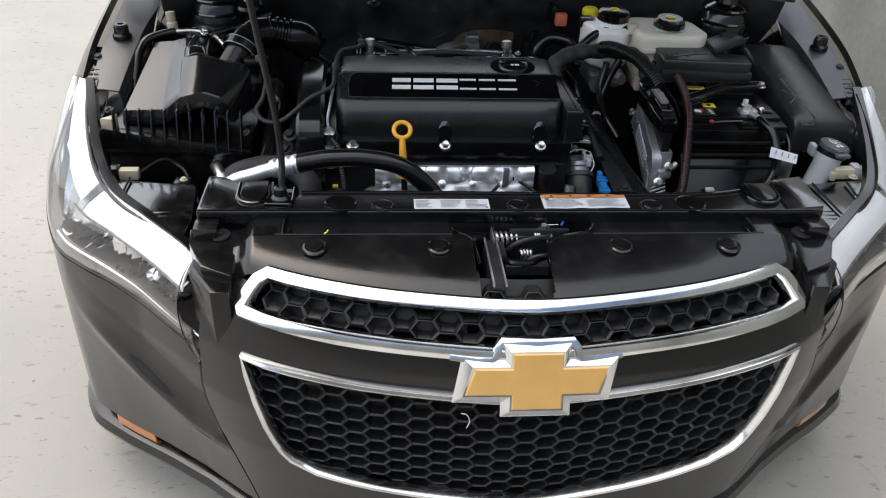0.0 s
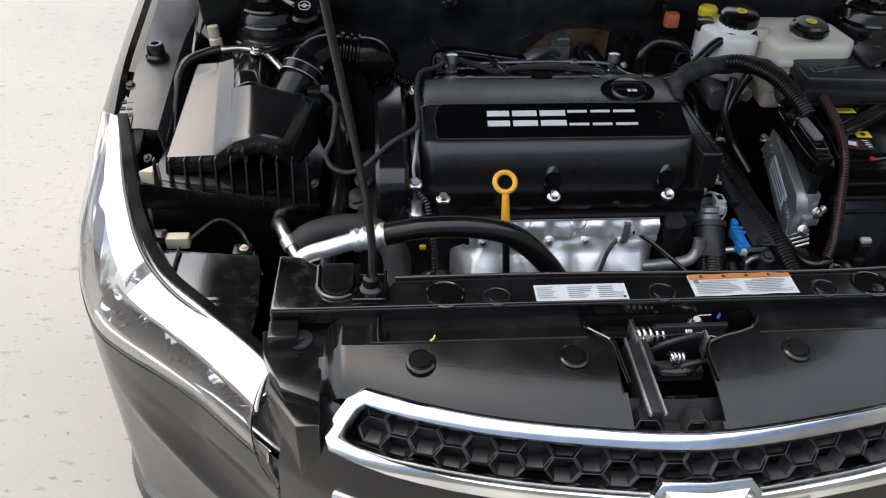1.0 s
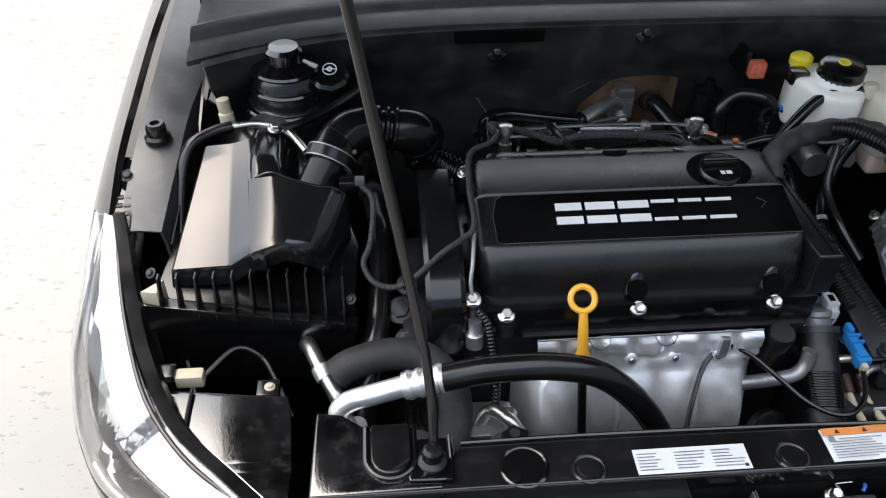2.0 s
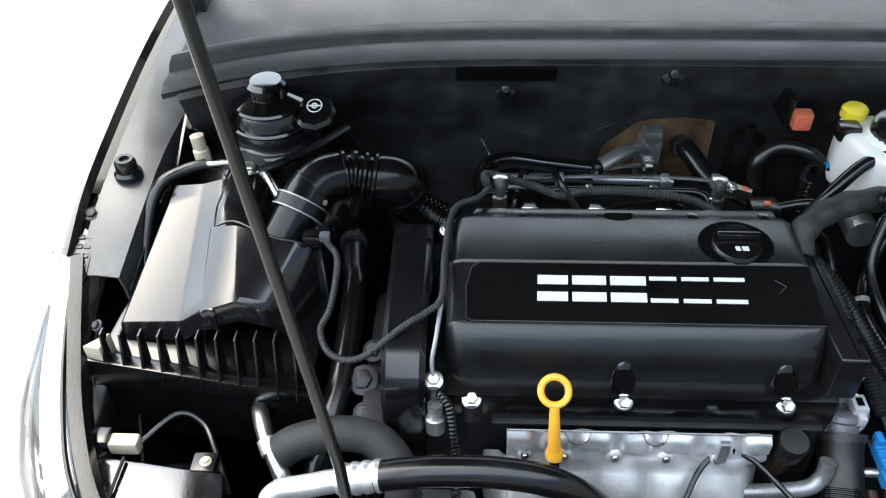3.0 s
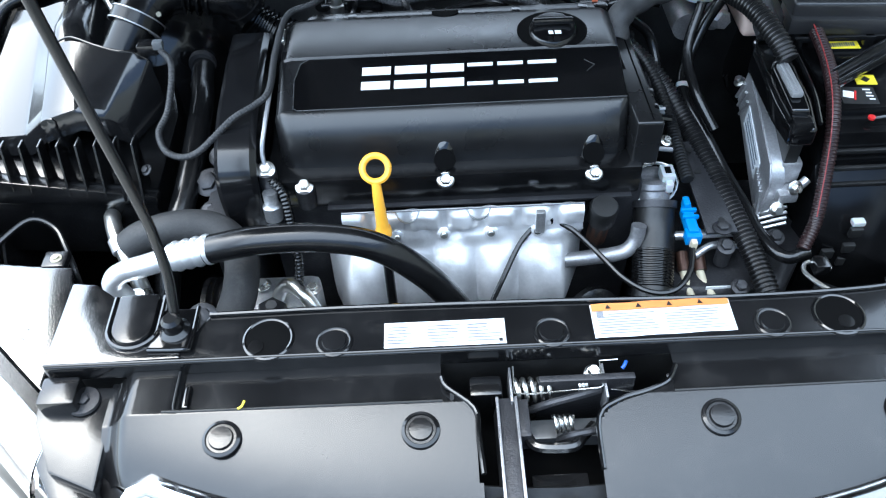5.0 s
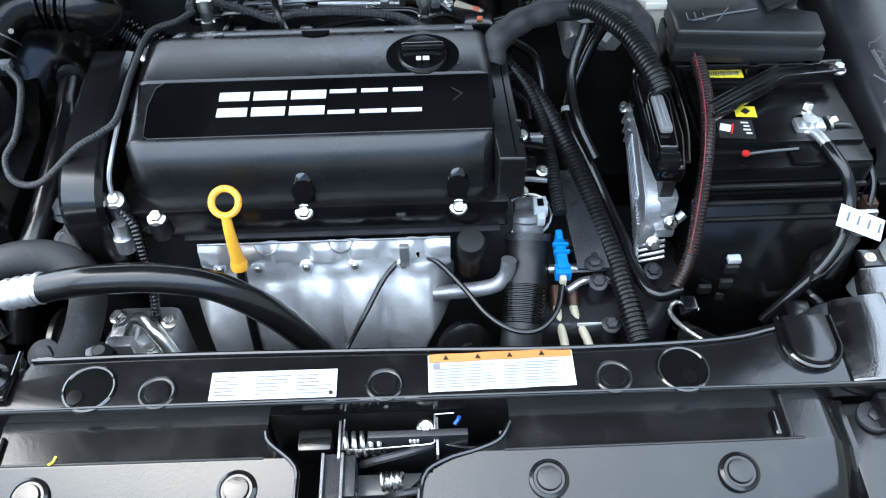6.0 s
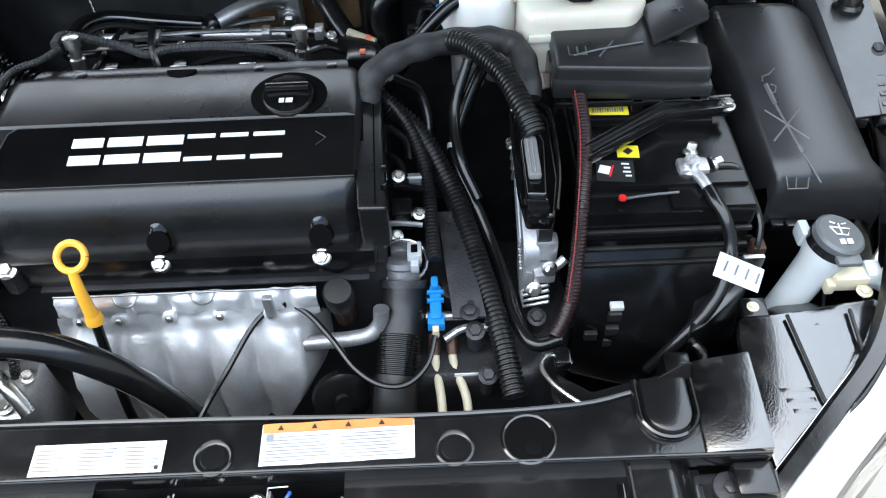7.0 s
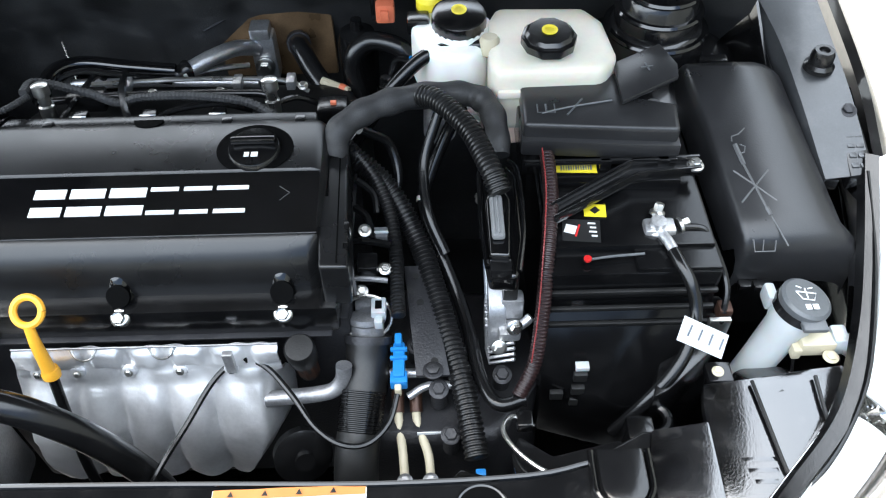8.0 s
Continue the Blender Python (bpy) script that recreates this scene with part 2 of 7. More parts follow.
def box(x0, x1, y0, y1, z0, z1, bev=0.004, top=None, seg=2, m=None):
    """A bevelled block; top: (x0, x1, y0, y1) of the upper face where it tapers."""
    bm = bmesh.new()
    t = top or (x0, x1, y0, y1)
    vs = [bm.verts.new(p) for p in ((x0, y0, z0), (x1, y0, z0), (x1, y1, z0), (x0, y1, z0), (t[0], t[2], z1), (t[1], t[2], z1), (t[1], t[3], z1), (t[0], t[3], z1))]
    for f in ((3, 2, 1, 0), (4, 5, 6, 7), (0, 1, 5, 4), (1, 2, 6, 5), (2, 3, 7, 6), (3, 0, 4, 7)):
        bm.faces.new([vs[i] for i in f])
    bevel_all(bm, bev, seg)
    if m is not None:
        bm.transform(m)
    return bm


def prism(outline, low, high, bev=0.003, seg=2):
    """An outline in x, y raised from low to high; each is a height or a function of x, y."""
    bm = bmesh.new()
    lo = low if callable(low) else (lambda x, y: low)
    hi = high if callable(high) else (lambda x, y: high)
    a = [bm.verts.new((x, y, lo(x, y))) for x, y in outline]
    b = [bm.verts.new((x, y, hi(x, y))) for x, y in outline]
    n = len(a)
    bm.faces.new(list(reversed(a)))
    bm.faces.new(b)
    for i in range(n):
        bm.faces.new((a[i], a[(i + 1) % n], b[(i + 1) % n], b[i]))
    return bevel_all(bm, bev, seg)


def smooth_path(pts, n=8):
    """Catmull-Rom points through pts."""
    pts = [Vector(p) for p in pts]
    if len(pts) < 3:
        return [pts[0].lerp(pts[-1], i / n) for i in range(n + 1)]
    ext = [2 * pts[0] - pts[1]] + pts + [2 * pts[-1] - pts[-2]]
    out = []
    for i in range(1, len(ext) - 2):
        p0, p1, p2, p3 = ext[i - 1:i + 3]
        for k in range(n):
            t = k / n
            out.append(0.5 * (2 * p1 + (p2 - p0) * t + (2 * p0 - 5 * p1 + 4 * p2 - p3) * t * t + (3 * p1 - p0 - 3 * p2 + p3) * t ** 3))
    return out + [pts[-1]]


def tube(pts, r, seg=12, n=8, rib=0.0, pitch=0.006, straight=False, hollow=False):
    """A round hose through pts. rib: the depth of its corrugation; r may be a function of the way along, 0 to 1."""
    path = [Vector(p) for p in pts] if straight else smooth_path(pts, n)
    if rib:
        length = sum((b - a).length for a, b in zip(path, path[1:]))
        steps = max(8, int(length / pitch) * 4)
        cum = [0.0]
        for a, b in zip(path, path[1:]):
            cum.append(cum[-1] + (b - a).length)
        fine, j = [], 0
        for i in range(steps + 1):
            d = length * i / steps
            while j < len(cum) - 2 and cum[j + 1] < d:
                j += 1
            fine.append(path[j].lerp(path[j + 1], (d - cum[j]) / max(1e-9, cum[j + 1] - cum[j])))
        path = fine
    bm = bmesh.new()
    rings, side = [], None
    last = len(path) - 1
    for i, p in enumerate(path):
        d = (path[min(i + 1, last)] - path[max(i - 1, 0)]).normalized()
        if side is None:
            side = d.orthogonal().normalized()
        side = (side - d * side.dot(d)).normalized()
        up = d.cross(side)
        rad = r(i / last) if callable(r) else r
        if rib and i % 4 in (0, 1):
            rad -= rib
        rings.append([bm.verts.new(p + (side * math.cos(2 * math.pi * k / seg) + up * math.sin(2 * math.pi * k / seg)) * rad) for k in range(seg)])
    for a, b in zip(rings, rings[1:]):
        for k in range(seg):
            bm.faces.new((a[k], a[(k + 1) % seg], b[(k + 1) % seg], b[k]))
    bm.faces.new(list(reversed(rings[0])))
    bm.faces.new(rings[-1])
    return bm


def turned(profile, at=(0, 0, 0), axis=(0, 0, 1), seg=28):
    """A turned form from (radius, height) pairs, standing at a place along an axis."""
    bm = bmesh.new()
    rings = []
    for r, z in profile:
        rings.append([bm.verts.new((r * math.cos(2 * math.pi * k / seg), r * math.sin(2 * math.pi * k / seg), z)) for k in range(seg)] if r > 1e-6 else [bm.verts.new((0, 0, z))])
    for a, b in zip(rings, rings[1:]):
        if len(a) == 1 and len(b) == 1:
            continue
        for k in range(seg):
            if len(a) == 1:
                bm.faces.new((a[0], b[k], b[(k + 1) % seg]))
            elif len(b) == 1:
                bm.faces.new((a[k], a[(k + 1) % seg], b[0]))
            else:
                bm.faces.new((a[k], a[(k + 1) % seg], b[(k + 1) % seg], b[k]))
    for ring, flip in ((rings[0], True), (rings[-1], False)):
        if len(ring) > 2:
            bm.faces.new(list(reversed(ring)) if flip else ring)
    q = Vector((0, 0, 1)).rotation_difference(Vector(axis).normalized())
    bm.transform(Matrix.Translation(at) @ q.to_matrix().to_4x4())
    return bm


def join(*bms):
    out = bmesh.new()
    for b in bms:
        me = bpy.data.meshes.new("t")
        b.to_mesh(me)
        b.free()
        out.from_mesh(me)
        bpy.data.meshes.remove(me)
    return out


def hexbolt(at, axis=(0, 0, 1), r=0.007, h=0.007, washer=1.5):
    """A flanged hexagon bolt head."""
    return join(turned([(r * washer, 0), (r * washer, h * 0.25), (r * 1.1, h * 0.4)], at, axis, 20), turned([(r, 0), (r, h * 0.9), (r * 0.85, h)], at, axis, 6))


def sheet(grid):
    """A surface through a grid of places."""
    bm = bmesh.new()
    v = [[bm.verts.new(p) for p in row] for row in grid]
    for a, b in zip(v, v[1:]):
        for k in range(len(a) - 1):
            bm.faces.new((a[k], a[k + 1], b[k + 1], b[k]))
    return bm


def thicken(bm, t):
    bmesh.ops.recalc_face_normals(bm, faces=bm.faces)
    bmesh.ops.solidify(bm, geom=list(bm.faces), thickness=t)
    return bm


def swept(points, normals, half, high, closed=False):
    """A flat rounded strip along points lying on a surface: half its width, and its height off the surface."""
    bm = bmesh.new()
    n, rings = len(points), []
    for i, (p, nn) in enumerate(zip(points, normals)):
        a, b = points[(i - 1) % n if closed else max(i - 1, 0)], points[(i + 1) % n if closed else min(i + 1, n - 1)]
        d = (b - a).normalized()
        s = d.cross(nn).normalized()
        rings.append([bm.verts.new(p + s * half * u + nn * high * w) for u, w in ((-1, -0.6), (-1, 0.35), (-0.7, 0.85), (0, 1.0), (0.7, 0.85), (1, 0.35), (1, -0.6))])
    for i in range(n if closed else n - 1):
        a, b = rings[i], rings[(i + 1) % n]
        for k in range(7):
            bm.faces.new((a[k], a[(k + 1) % 7], b[(k + 1) % 7], b[k]))
    if not closed:
        bm.faces.new(rings[0])
        bm.faces.new(list(reversed(rings[-1])))
    return bm


# ---- ground ----
def ground_sheet():
    bm = bmesh.new()
    steps = [-600, -60, -8, -3, 3, 8, 60, 600]
    v = [[bm.verts.new((x, y, 0)) for x in steps] for y in steps]
    for a, b in zip(v, v[1:]):
        for k in range(len(a) - 1):
            bm.faces.new((a[k], a[k + 1], b[k + 1], b[k]))
    return bm


tagged(part("ground", ground_sheet(), "concrete", None), "pale cream concrete yard floor with dark scuffs", "ground", kind="structure")

# Unseen walls, added to shade the ground on the right and darken bumper reflections.
for name, size in (("shade_wall_east", (2.0, 2.2, -9.2, 12, 0, 2.4)), ("shade_wall_south", (-9, 2.0, -9.2, -9.0, 0, 3.4))):
    tagged(part(name, box(*size, 0.02), "plaster", None), "unseen grey wall added to block light and darken reflections", "wall", kind="structure")

# ---- the car's outer shape ----
CX = 0.006
PLAN = [(0, 0.022), (0.15, 0.035), (0.30, 0.06), (0.44, 0.105), (0.55, 0.185), (0.66, 0.285), (0.76, 0.375), (0.83, 0.462), (0.868, 0.575), (0.886, 0.76), (0.892, 1.0), (0.90, 1.4), (0.905, 1.9)]
PLAN_PATH = [Vector((x, y)) for x, y in PLAN]


def plan(s):
    """The body's outline at bumper height: s runs from 0 at the nose to 1 at the rear end of the fender; negative on the other side."""
    a = abs(s) * (len(PLAN_PATH) - 1)
    i = min(int(a), len(PLAN_PATH) - 2)
    t = a - i
    q = [PLAN_PATH[max(i - 1, 0)] if i else Vector((-PLAN_PATH[1].x, PLAN_PATH[1].y)), PLAN_PATH[i], PLAN_PATH[i + 1], PLAN_PATH[min(i + 2, len(PLAN_PATH) - 1)]]
    p = 0.5 * (2 * q[1] + (q[2] - q[0]) * t + (2 * q[0] - 5 * q[1] + 4 * q[2] - q[3]) * t * t + (3 * q[1] - q[0] - 3 * q[2] + q[3]) * t ** 3)
    return Vector((math.copysign(p.x, s) if s else 0.0, p.y))


DEPTH = [(0.10, 0.060), (0.20, 0.045), (0.30, 0.028), (0.40, 0.010), (0.50, 0.0), (0.60, 0.005), (0.66, 0.026), (0.715, 0.08), (0.80, 0.16)]


def inset(z, k=1.0):
    for (z0, d0), (z1, d1) in zip(DEPTH, DEPTH[1:]):
        if z <= z1:
            t = max(0, (z - z0) / (z1 - z0))
            return k * (d0 + (d1 - d0) * t)
    return k * DEPTH[-1][1]


def crease(x):
    """The height of the crease under a headlight: low beside the grille, rising to the fender."""
    return 0.366 + 0.50 * max(0, abs(x) - 0.56) ** 1.05


def brow(x, z):
    """How far the cheeks lie back above their crease: a ledge under the lamps."""
    edge = min(0.521, 0.507 + 0.18 * (z - 0.386))
    step = min(1, max(0, (abs(x) - edge) / 0.006))
    fade = min(1, max(0, (0.80 - abs(x)) / 0.14))
    up = z - crease(x)
    ledge = min(1, max(0, up / 0.075)) ** 0.8
    pout = 0.010 * math.exp(-(up / 0.022) ** 2)
    return step * fade * (0.020 * ledge - pout)


def shell(s, z, off=0.0):
    """A place on the body's outer surface."""
    e = 1e-3
    a, b = plan(s - e), plan(s + e)
    d = (b - a).normalized()
    nrm = Vector((d.y, -d.x))
    side = min(1, max(0, (abs(s) - 0.36) / 0.2))
    k = 1 - side * (0.95 if z < 0.5 else 0.55)
    base = plan(s)
    p = base + nrm * (off - inset(z, k) - brow(base.x, z))
    return Vector((p.x + CX, p.y, z))


def s_at(x):
    """The outline's parameter for a given distance from the middle."""
    lo, hi = 0.0, 0.62
    for _ in range(40):
        mid = (lo + hi) / 2
        lo, hi = (mid, hi) if plan(mid).x < abs(x) else (lo, mid)
    return math.copysign(lo, x)


def face(x, z, off=0.0):
    return shell(s_at(x), z, off)


def face_normal(x, z):
    a = face(x + 0.004, z) - face(x - 0.004, z)
    b = face(x, z + 0.004) - face(x, z - 0.004)
    return a.cross(b).normalized()


def lower_top(x):
    return 0.578 + 0.024 * (abs(x) / 0.44) ** 2


def lower_low(x):
    return 0.332 + 0.058 * (abs(x) / 0.40) ** 2.2


def upper_top(x):
    return 0.702 + 0.008 * (abs(x) / 0.4) ** 2


def upper_low(x):
    return 0.648 + 0.016 * (abs(x) / 0.44) ** 2


def loop_points(kind):
    """The corners of a grille opening, as (x, z) pairs on the front."""
    pts = []
    if kind == "lower":
        for i in range(25):
            x = -0.437 + 0.874 * i / 24
            pts.append((x, lower_top(x)))
        side = [(0.431, 0.57), (0.420, 0.52), (0.408, 0.47), (0.397, 0.435), (0.388, 0.413), (0.375, 0.396), (0.355, 0.384)]
        pts += side
        for i in range(23):
            x = 0.335 - 0.67 * i / 22
            pts.append((x, lower_low(x)))
        pts += [(-x, z) for x, z in reversed(side)]
    else:
        for i in range(25):
            x = -0.425 + 0.85 * i / 24
            pts.append((x, upper_top(x)))
        pts += [(0.441, 0.702), (0.449, 0.688), (0.454, 0.670)]
        for i in range(25):
            x = 0.449 - 0.898 * i / 24
            pts.append((x, upper_low(x)))
        pts += [(-0.454, 0.670), (-0.449, 0.688), (-0.441, 0.702)]
    return pts


def inside(x, z, kind, grow=0.0):
    if kind == "lower":
        if abs(x) > 0.44 + grow:
            return False
        edge = 0.440 - 0.22 * max(0, 0.61 - z) - 3.0 * max(0, 0.43 - z) ** 1.6
        return lower_low(x) - grow < z < lower_top(x) + grow and abs(x) < edge + grow
    edge = 0.450 if z < 0.674 else 0.450 - (z - 0.674) * 0.45
    return upper_low(x) - grow < z < upper_top(x) + grow and abs(x) < edge + grow


car = thing("car", (0, 1.0, 0), "dark grey metallic saloon car parked with its hood propped open", "car")


def lamp_low(x, y):
    """The height of the headlight's lower edge."""
    if y < 0.47:
        return 0.533 + 0.040 * min(1, max(0, (abs(x) - 0.52) / 0.20))
    return 0.573 + 0.85 * max(0, y - 0.475)


def cheek_edge(z):
    return min(0.519, 0.505 + 0.18 * (z - 0.386))


def front_bumper():
    """The painted middle, with the two grille openings left out."""
    bm = bmesh.new()
    us, zs = 240, [0.20 + 0.0072 * i for i in range(70)]
    v = {}
    for i in range(us + 1):
        for j, z in enumerate(zs):
            v[i, j] = bm.verts.new(face((2 * i / us - 1) * cheek_edge(z) * 0.992, z))
    for i in range(us):
        for j in range(len(zs) - 1):
            z = zs[j] + 0.0036
            x = ((2 * i + 1) / us - 1) * cheek_edge(z)
            if inside(x, z, "lower", 0.003) or inside(x, z, "upper", 0.003) or (z > 0.668 and abs(x) < 0.452):
                continue
            bm.faces.new((v[i, j], v[i + 1, j], v[i + 1, j + 1], v[i, j + 1]))
    bmesh.ops.delete(bm, geom=[w for w in bm.verts if not w.link_faces], context="VERTS")
    return thicken(bm, 0.004)


def cheek(sx):
    """The painted corner under one headlight, with its ledge and crease."""
    rows = []
    for i in range(91):
        t = i / 90
        row = []
        for j in range(61):
            z0 = 0.20
            s_mid = s_at(0.53) + (0.72 - s_at(0.53)) * t
            p = plan(s_mid)
            top = lamp_low(p.x, p.y)
            z = z0 + (min(top, 0.80) - z0) * j / 60
            sa = s_at(cheek_edge(z))
            row.append(shell(sx * (sa + (0.72 - sa) * t), z))
        rows.append(row)
    return thicken(sheet(rows), 0.004)


bumper = part("bumper", front_bumper(), "paint", car, "dark grey metallic front bumper")
for sx in (-1, 1):
    part("cheek", cheek(sx), "paint", bumper, "dark grey metallic bumper corner")
lip_rows = [[shell(-0.66 + 1.32 * i / 110, z, off) for i in range(111)] for z, off in ((0.208, -0.004), (0.200, -0.024), (0.172, -0.028), (0.160, 0.004), (0.142, 0.012), (0.120, 0.004), (0.105, -0.04))]
part("lip", thicken(sheet(lip_rows), 0.004), "undercoat", bumper, "dark lower lip")


def honeycomb(kind, pitch, high, back):
    """Hexagonal cells, each a thin-walled ring standing on the front's curve."""
    bm = bmesh.new()
    cols = int(0.46 / pitch) + 1  # columns each side of the middle
    for c in range(-cols, cols + 1):
        for r in range(0, 30):
            x = c * pitch
            z = 0.30 + r * high + (high / 2 if c % 2 else 0)
            if not inside(x, z, kind, 0.004 if kind == "lower" else -0.002):
                continue
            rings = []
            for k, off in ((0.97, -back), (0.96, -0.002), (0.86, -0.004), (0.80, -back)):
                ring = []
                for px, pz in ((-0.667, 0), (-0.333, -0.5), (0.333, -0.5), (0.667, 0), (0.333, 0.5), (-0.333, 0.5)):
                    qx, qz = x + px * pitch * k, z + pz * high * k
                    kk = min(1.0, max(0.0, qz))
                    ring.append(bm.verts.new(face(qx, kk, off - 0.012)))
                rings.append(ring)
            for a, b in zip(rings, rings[1:]):
                for k in range(6):
                    bm.faces.new((a[k], a[(k + 1) % 6], b[(k + 1) % 6], b[k]))
            # the web that joins each cell to its neighbours
            web = []
            for px, pz in ((-0.667, 0), (-0.333, -0.5), (0.333, -0.5), (0.667, 0), (0.333, 0.5), (-0.333, 0.5)):
                web.append(bm.verts.new(face(x + px * pitch, z + pz * high, -0.0145)))
            for k in range(6):
                bm.faces.new((web[k], web[(k + 1) % 6], rings[1][(k + 1) % 6], rings[1][k]))
    return bm


def grille(kind, label, pitch, high, half):
    pts = loop_points(kind)
    path = [face(x, z) for x, z in pts]
    nrm = [face_normal(x, z) for x, z in pts]
    g = part("%s_grille" % kind, swept(path, nrm, half, 0.012, True), "chrome", car, label)
    part("honeycomb", honeycomb(kind, pitch, high, 0.022), "grille", g, "black plastic honeycomb mesh", sharp=25)
    # Black sheet set behind the mesh in place of the shade there.
    back = [[face(-0.44 + 0.88 * i / 20, z, -0.050) for i in range(21)] for z in ((0.64, 0.68, 0.71) if kind == "upper" else (0.29, 0.40, 0.50, 0.63))]
    part("grille_backing", thicken(sheet(back), 0.003), "matte", g, "black sheet standing in for shade behind the mesh")
    return g


upper = grille("upper", "chrome framed upper grille strip", 0.034, 0.0235, 0.0120)
lower = grille("lower", "thin chrome framed lower grille", 0.034, 0.0305, 0.0060)


def bow(grow):
    """The corners of a flat cross with slanted ends, grown outward by a margin."""
    half, tab, high, arm, slant, g = 0.106, 0.037, 0.0435, 0.0205, 0.014, grow
    return [(-half - g * 1.2, -arm - g), (-tab - g, -arm - g), (-tab - g, -high - g), (tab + g, -high - g), (tab + g, -arm - g), (half + g * 1.2 - slant, -arm - g),
            (half + g * 1.2, arm + g), (tab + g, arm + g), (tab + g, high + g), (-tab - g, high + g), (-tab - g, arm + g), (-half - g * 1.2 + slant, arm + g)]


def bow_solid(steps):
    """Stacks crosses of growing height off the front: (margin, height) from the outer rim to the middle."""
    bm = bmesh.new()
    at, nn = face(-0.001, 0.6145), face_normal(-0.001, 0.607)
    right = Vector((1, 0, 0))
    up = nn.cross(right).normalized()
    rings = [[bm.verts.new(at + right * x + up * z + nn * (off - 0.09 * abs(x) ** 1.5)) for x, z in bow(grow)] for grow, off in steps]
    for a, b in zip(rings, rings[1:]):
        for i in range(12):
            bm.faces.new((a[i], a[(i + 1) % 12], b[(i + 1) % 12], b[i]))
    bm.faces.new(rings[-1])
    return bm


emblem = part("emblem", bow_solid([(0.0155, -0.012), (0.0155, 0.006), (0.0130, 0.0085), (0.003, 0.0155), (0.0008, 0.0150)]), "chrome", car, "chrome bordered gold cross badge", sharp=20)
part("insert", bow_solid([(0.0, 0.008), (0.0, 0.0160), (-0.0015, 0.0172)]), "gold", emblem, "gold cross insert", sharp=20)
SURROUND = [(-0.130, 0.645), (-0.090, 0.642), (-0.070, 0.643), (-0.062, 0.648), (-0.061, 0.660), (-0.056, 0.667), (0.0, 0.666), (0.054, 0.667), (0.059, 0.660), (0.060, 0.648), (0.068, 0.643), (0.088, 0.642), (0.128, 0.645)]
part("badge_surround", swept([face(x, z, 0.003) for x, z in SURROUND], [face_normal(x, 0.66) for x, z in SURROUND], 0.0085, 0.011), "chrome", car, "chrome trim stepping round the badge")


def fender(sx):
    """One front fender: the outer skin up to its folded inner rim."""
    rows = []
    rim = [(0.805, 0.72, 0.795), (0.80, 0.80, 0.838), (0.792, 0.90, 0.872), (0.785, 1.05, 0.905), (0.775, 1.20, 0.93), (0.765, 1.45, 0.955), (0.76, 1.8, 0.97)]
    rim = smooth_path(rim, 5)
    for p in rim:
        s = 0.0
        lo, hi = 0.5, 1.0
        for _ in range(30):
            mid = (lo + hi) / 2
            lo, hi = (mid, hi) if plan(mid).y < p.y else (lo, mid)
        row = []
        for t in (0, 0.25, 0.5, 0.72, 0.86, 0.94, 1.0):
            z = 0.45 + (p.z - 0.45) * t
            out = plan(lo).x
            x = out - 0.012 * t - (out - 0.012 - p.x) * max(0, (t - 0.45) / 0.55) ** 2.2
            row.append((sx * x + CX, p.y, z))
        row.append((sx * (p.x - 0.006) + CX, p.y, p.z - 0.012))
        rows.append(row)
    return thicken(sheet(rows), 0.003)


for sx in (-1, 1):
    part("fender", fender(sx), "paint", car, "dark grey metallic front fender")


def rail(sx):
    """The flat painted flange inside the fender, under the hood's edge."""
    inner = [(0.735, 0.70, 0.775), (0.722, 0.80, 0.818), (0.715, 0.90, 0.842), (0.70, 1.0, 0.862), (0.69, 1.12, 0.885), (0.685, 1.35, 0.91)]
    outer = [(0.792, 0.70, 0.778), (0.785, 0.80, 0.822), (0.778, 0.90, 0.852), (0.773, 1.0, 0.876), (0.768, 1.12, 0.90), (0.76, 1.35, 0.93)]
    a, b = smooth_path(inner, 5), smooth_path(outer, 5)
    rows = []
    for p, q in zip(a, b):
        rows.append([(sx * (p.x - 0.012) + CX, p.y, p.z - 0.16), (sx * (p.x - 0.004) + CX, p.y, p.z - 0.02), (sx * p.x + CX, p.y, p.z), (sx * (p.x + (q.x - p.x) * 0.5) + CX, p.y, (p.z + q.z) / 2 + 0.002), (sx * q.x + CX, q.y, q.z), (sx * (q.x + 0.004) + CX, q.y, q.z - 0.02)])
    return thicken(sheet(rows), 0.004)


for sx in (-1, 1):
    r = part("fender_rail", rail(sx), "railpaint", car, "grey painted inner fender flange")
    # Dark sheet over the grey flange's inner side paints the shade there.
    part("flange_shade", thicken(sheet([[(sx * (x - 0.016) + CX, y, z - 0.16), (sx * (x - 0.008) + CX, y, z - 0.022)] for x, y, z in ((0.735, 0.70, 0.775), (0.722, 0.80, 0.818), (0.715, 0.90, 0.842), (0.70, 1.0, 0.862), (0.69, 1.12, 0.885))]), 0.002), "undercoat", r, "dark sheet standing in for shade inside the flange")
    part("hood_bumper", turned([(0.019, -0.004), (0.019, 0.002), (0.015, 0.006), (0.0145, 0.018), (0.012, 0.024), (0.007, 0.024), (0.006, 0.02), (0, 0.02)], (sx * 0.752 + CX, 0.842, 0.838)), "rubber", r, "black rubber hood bump stop")


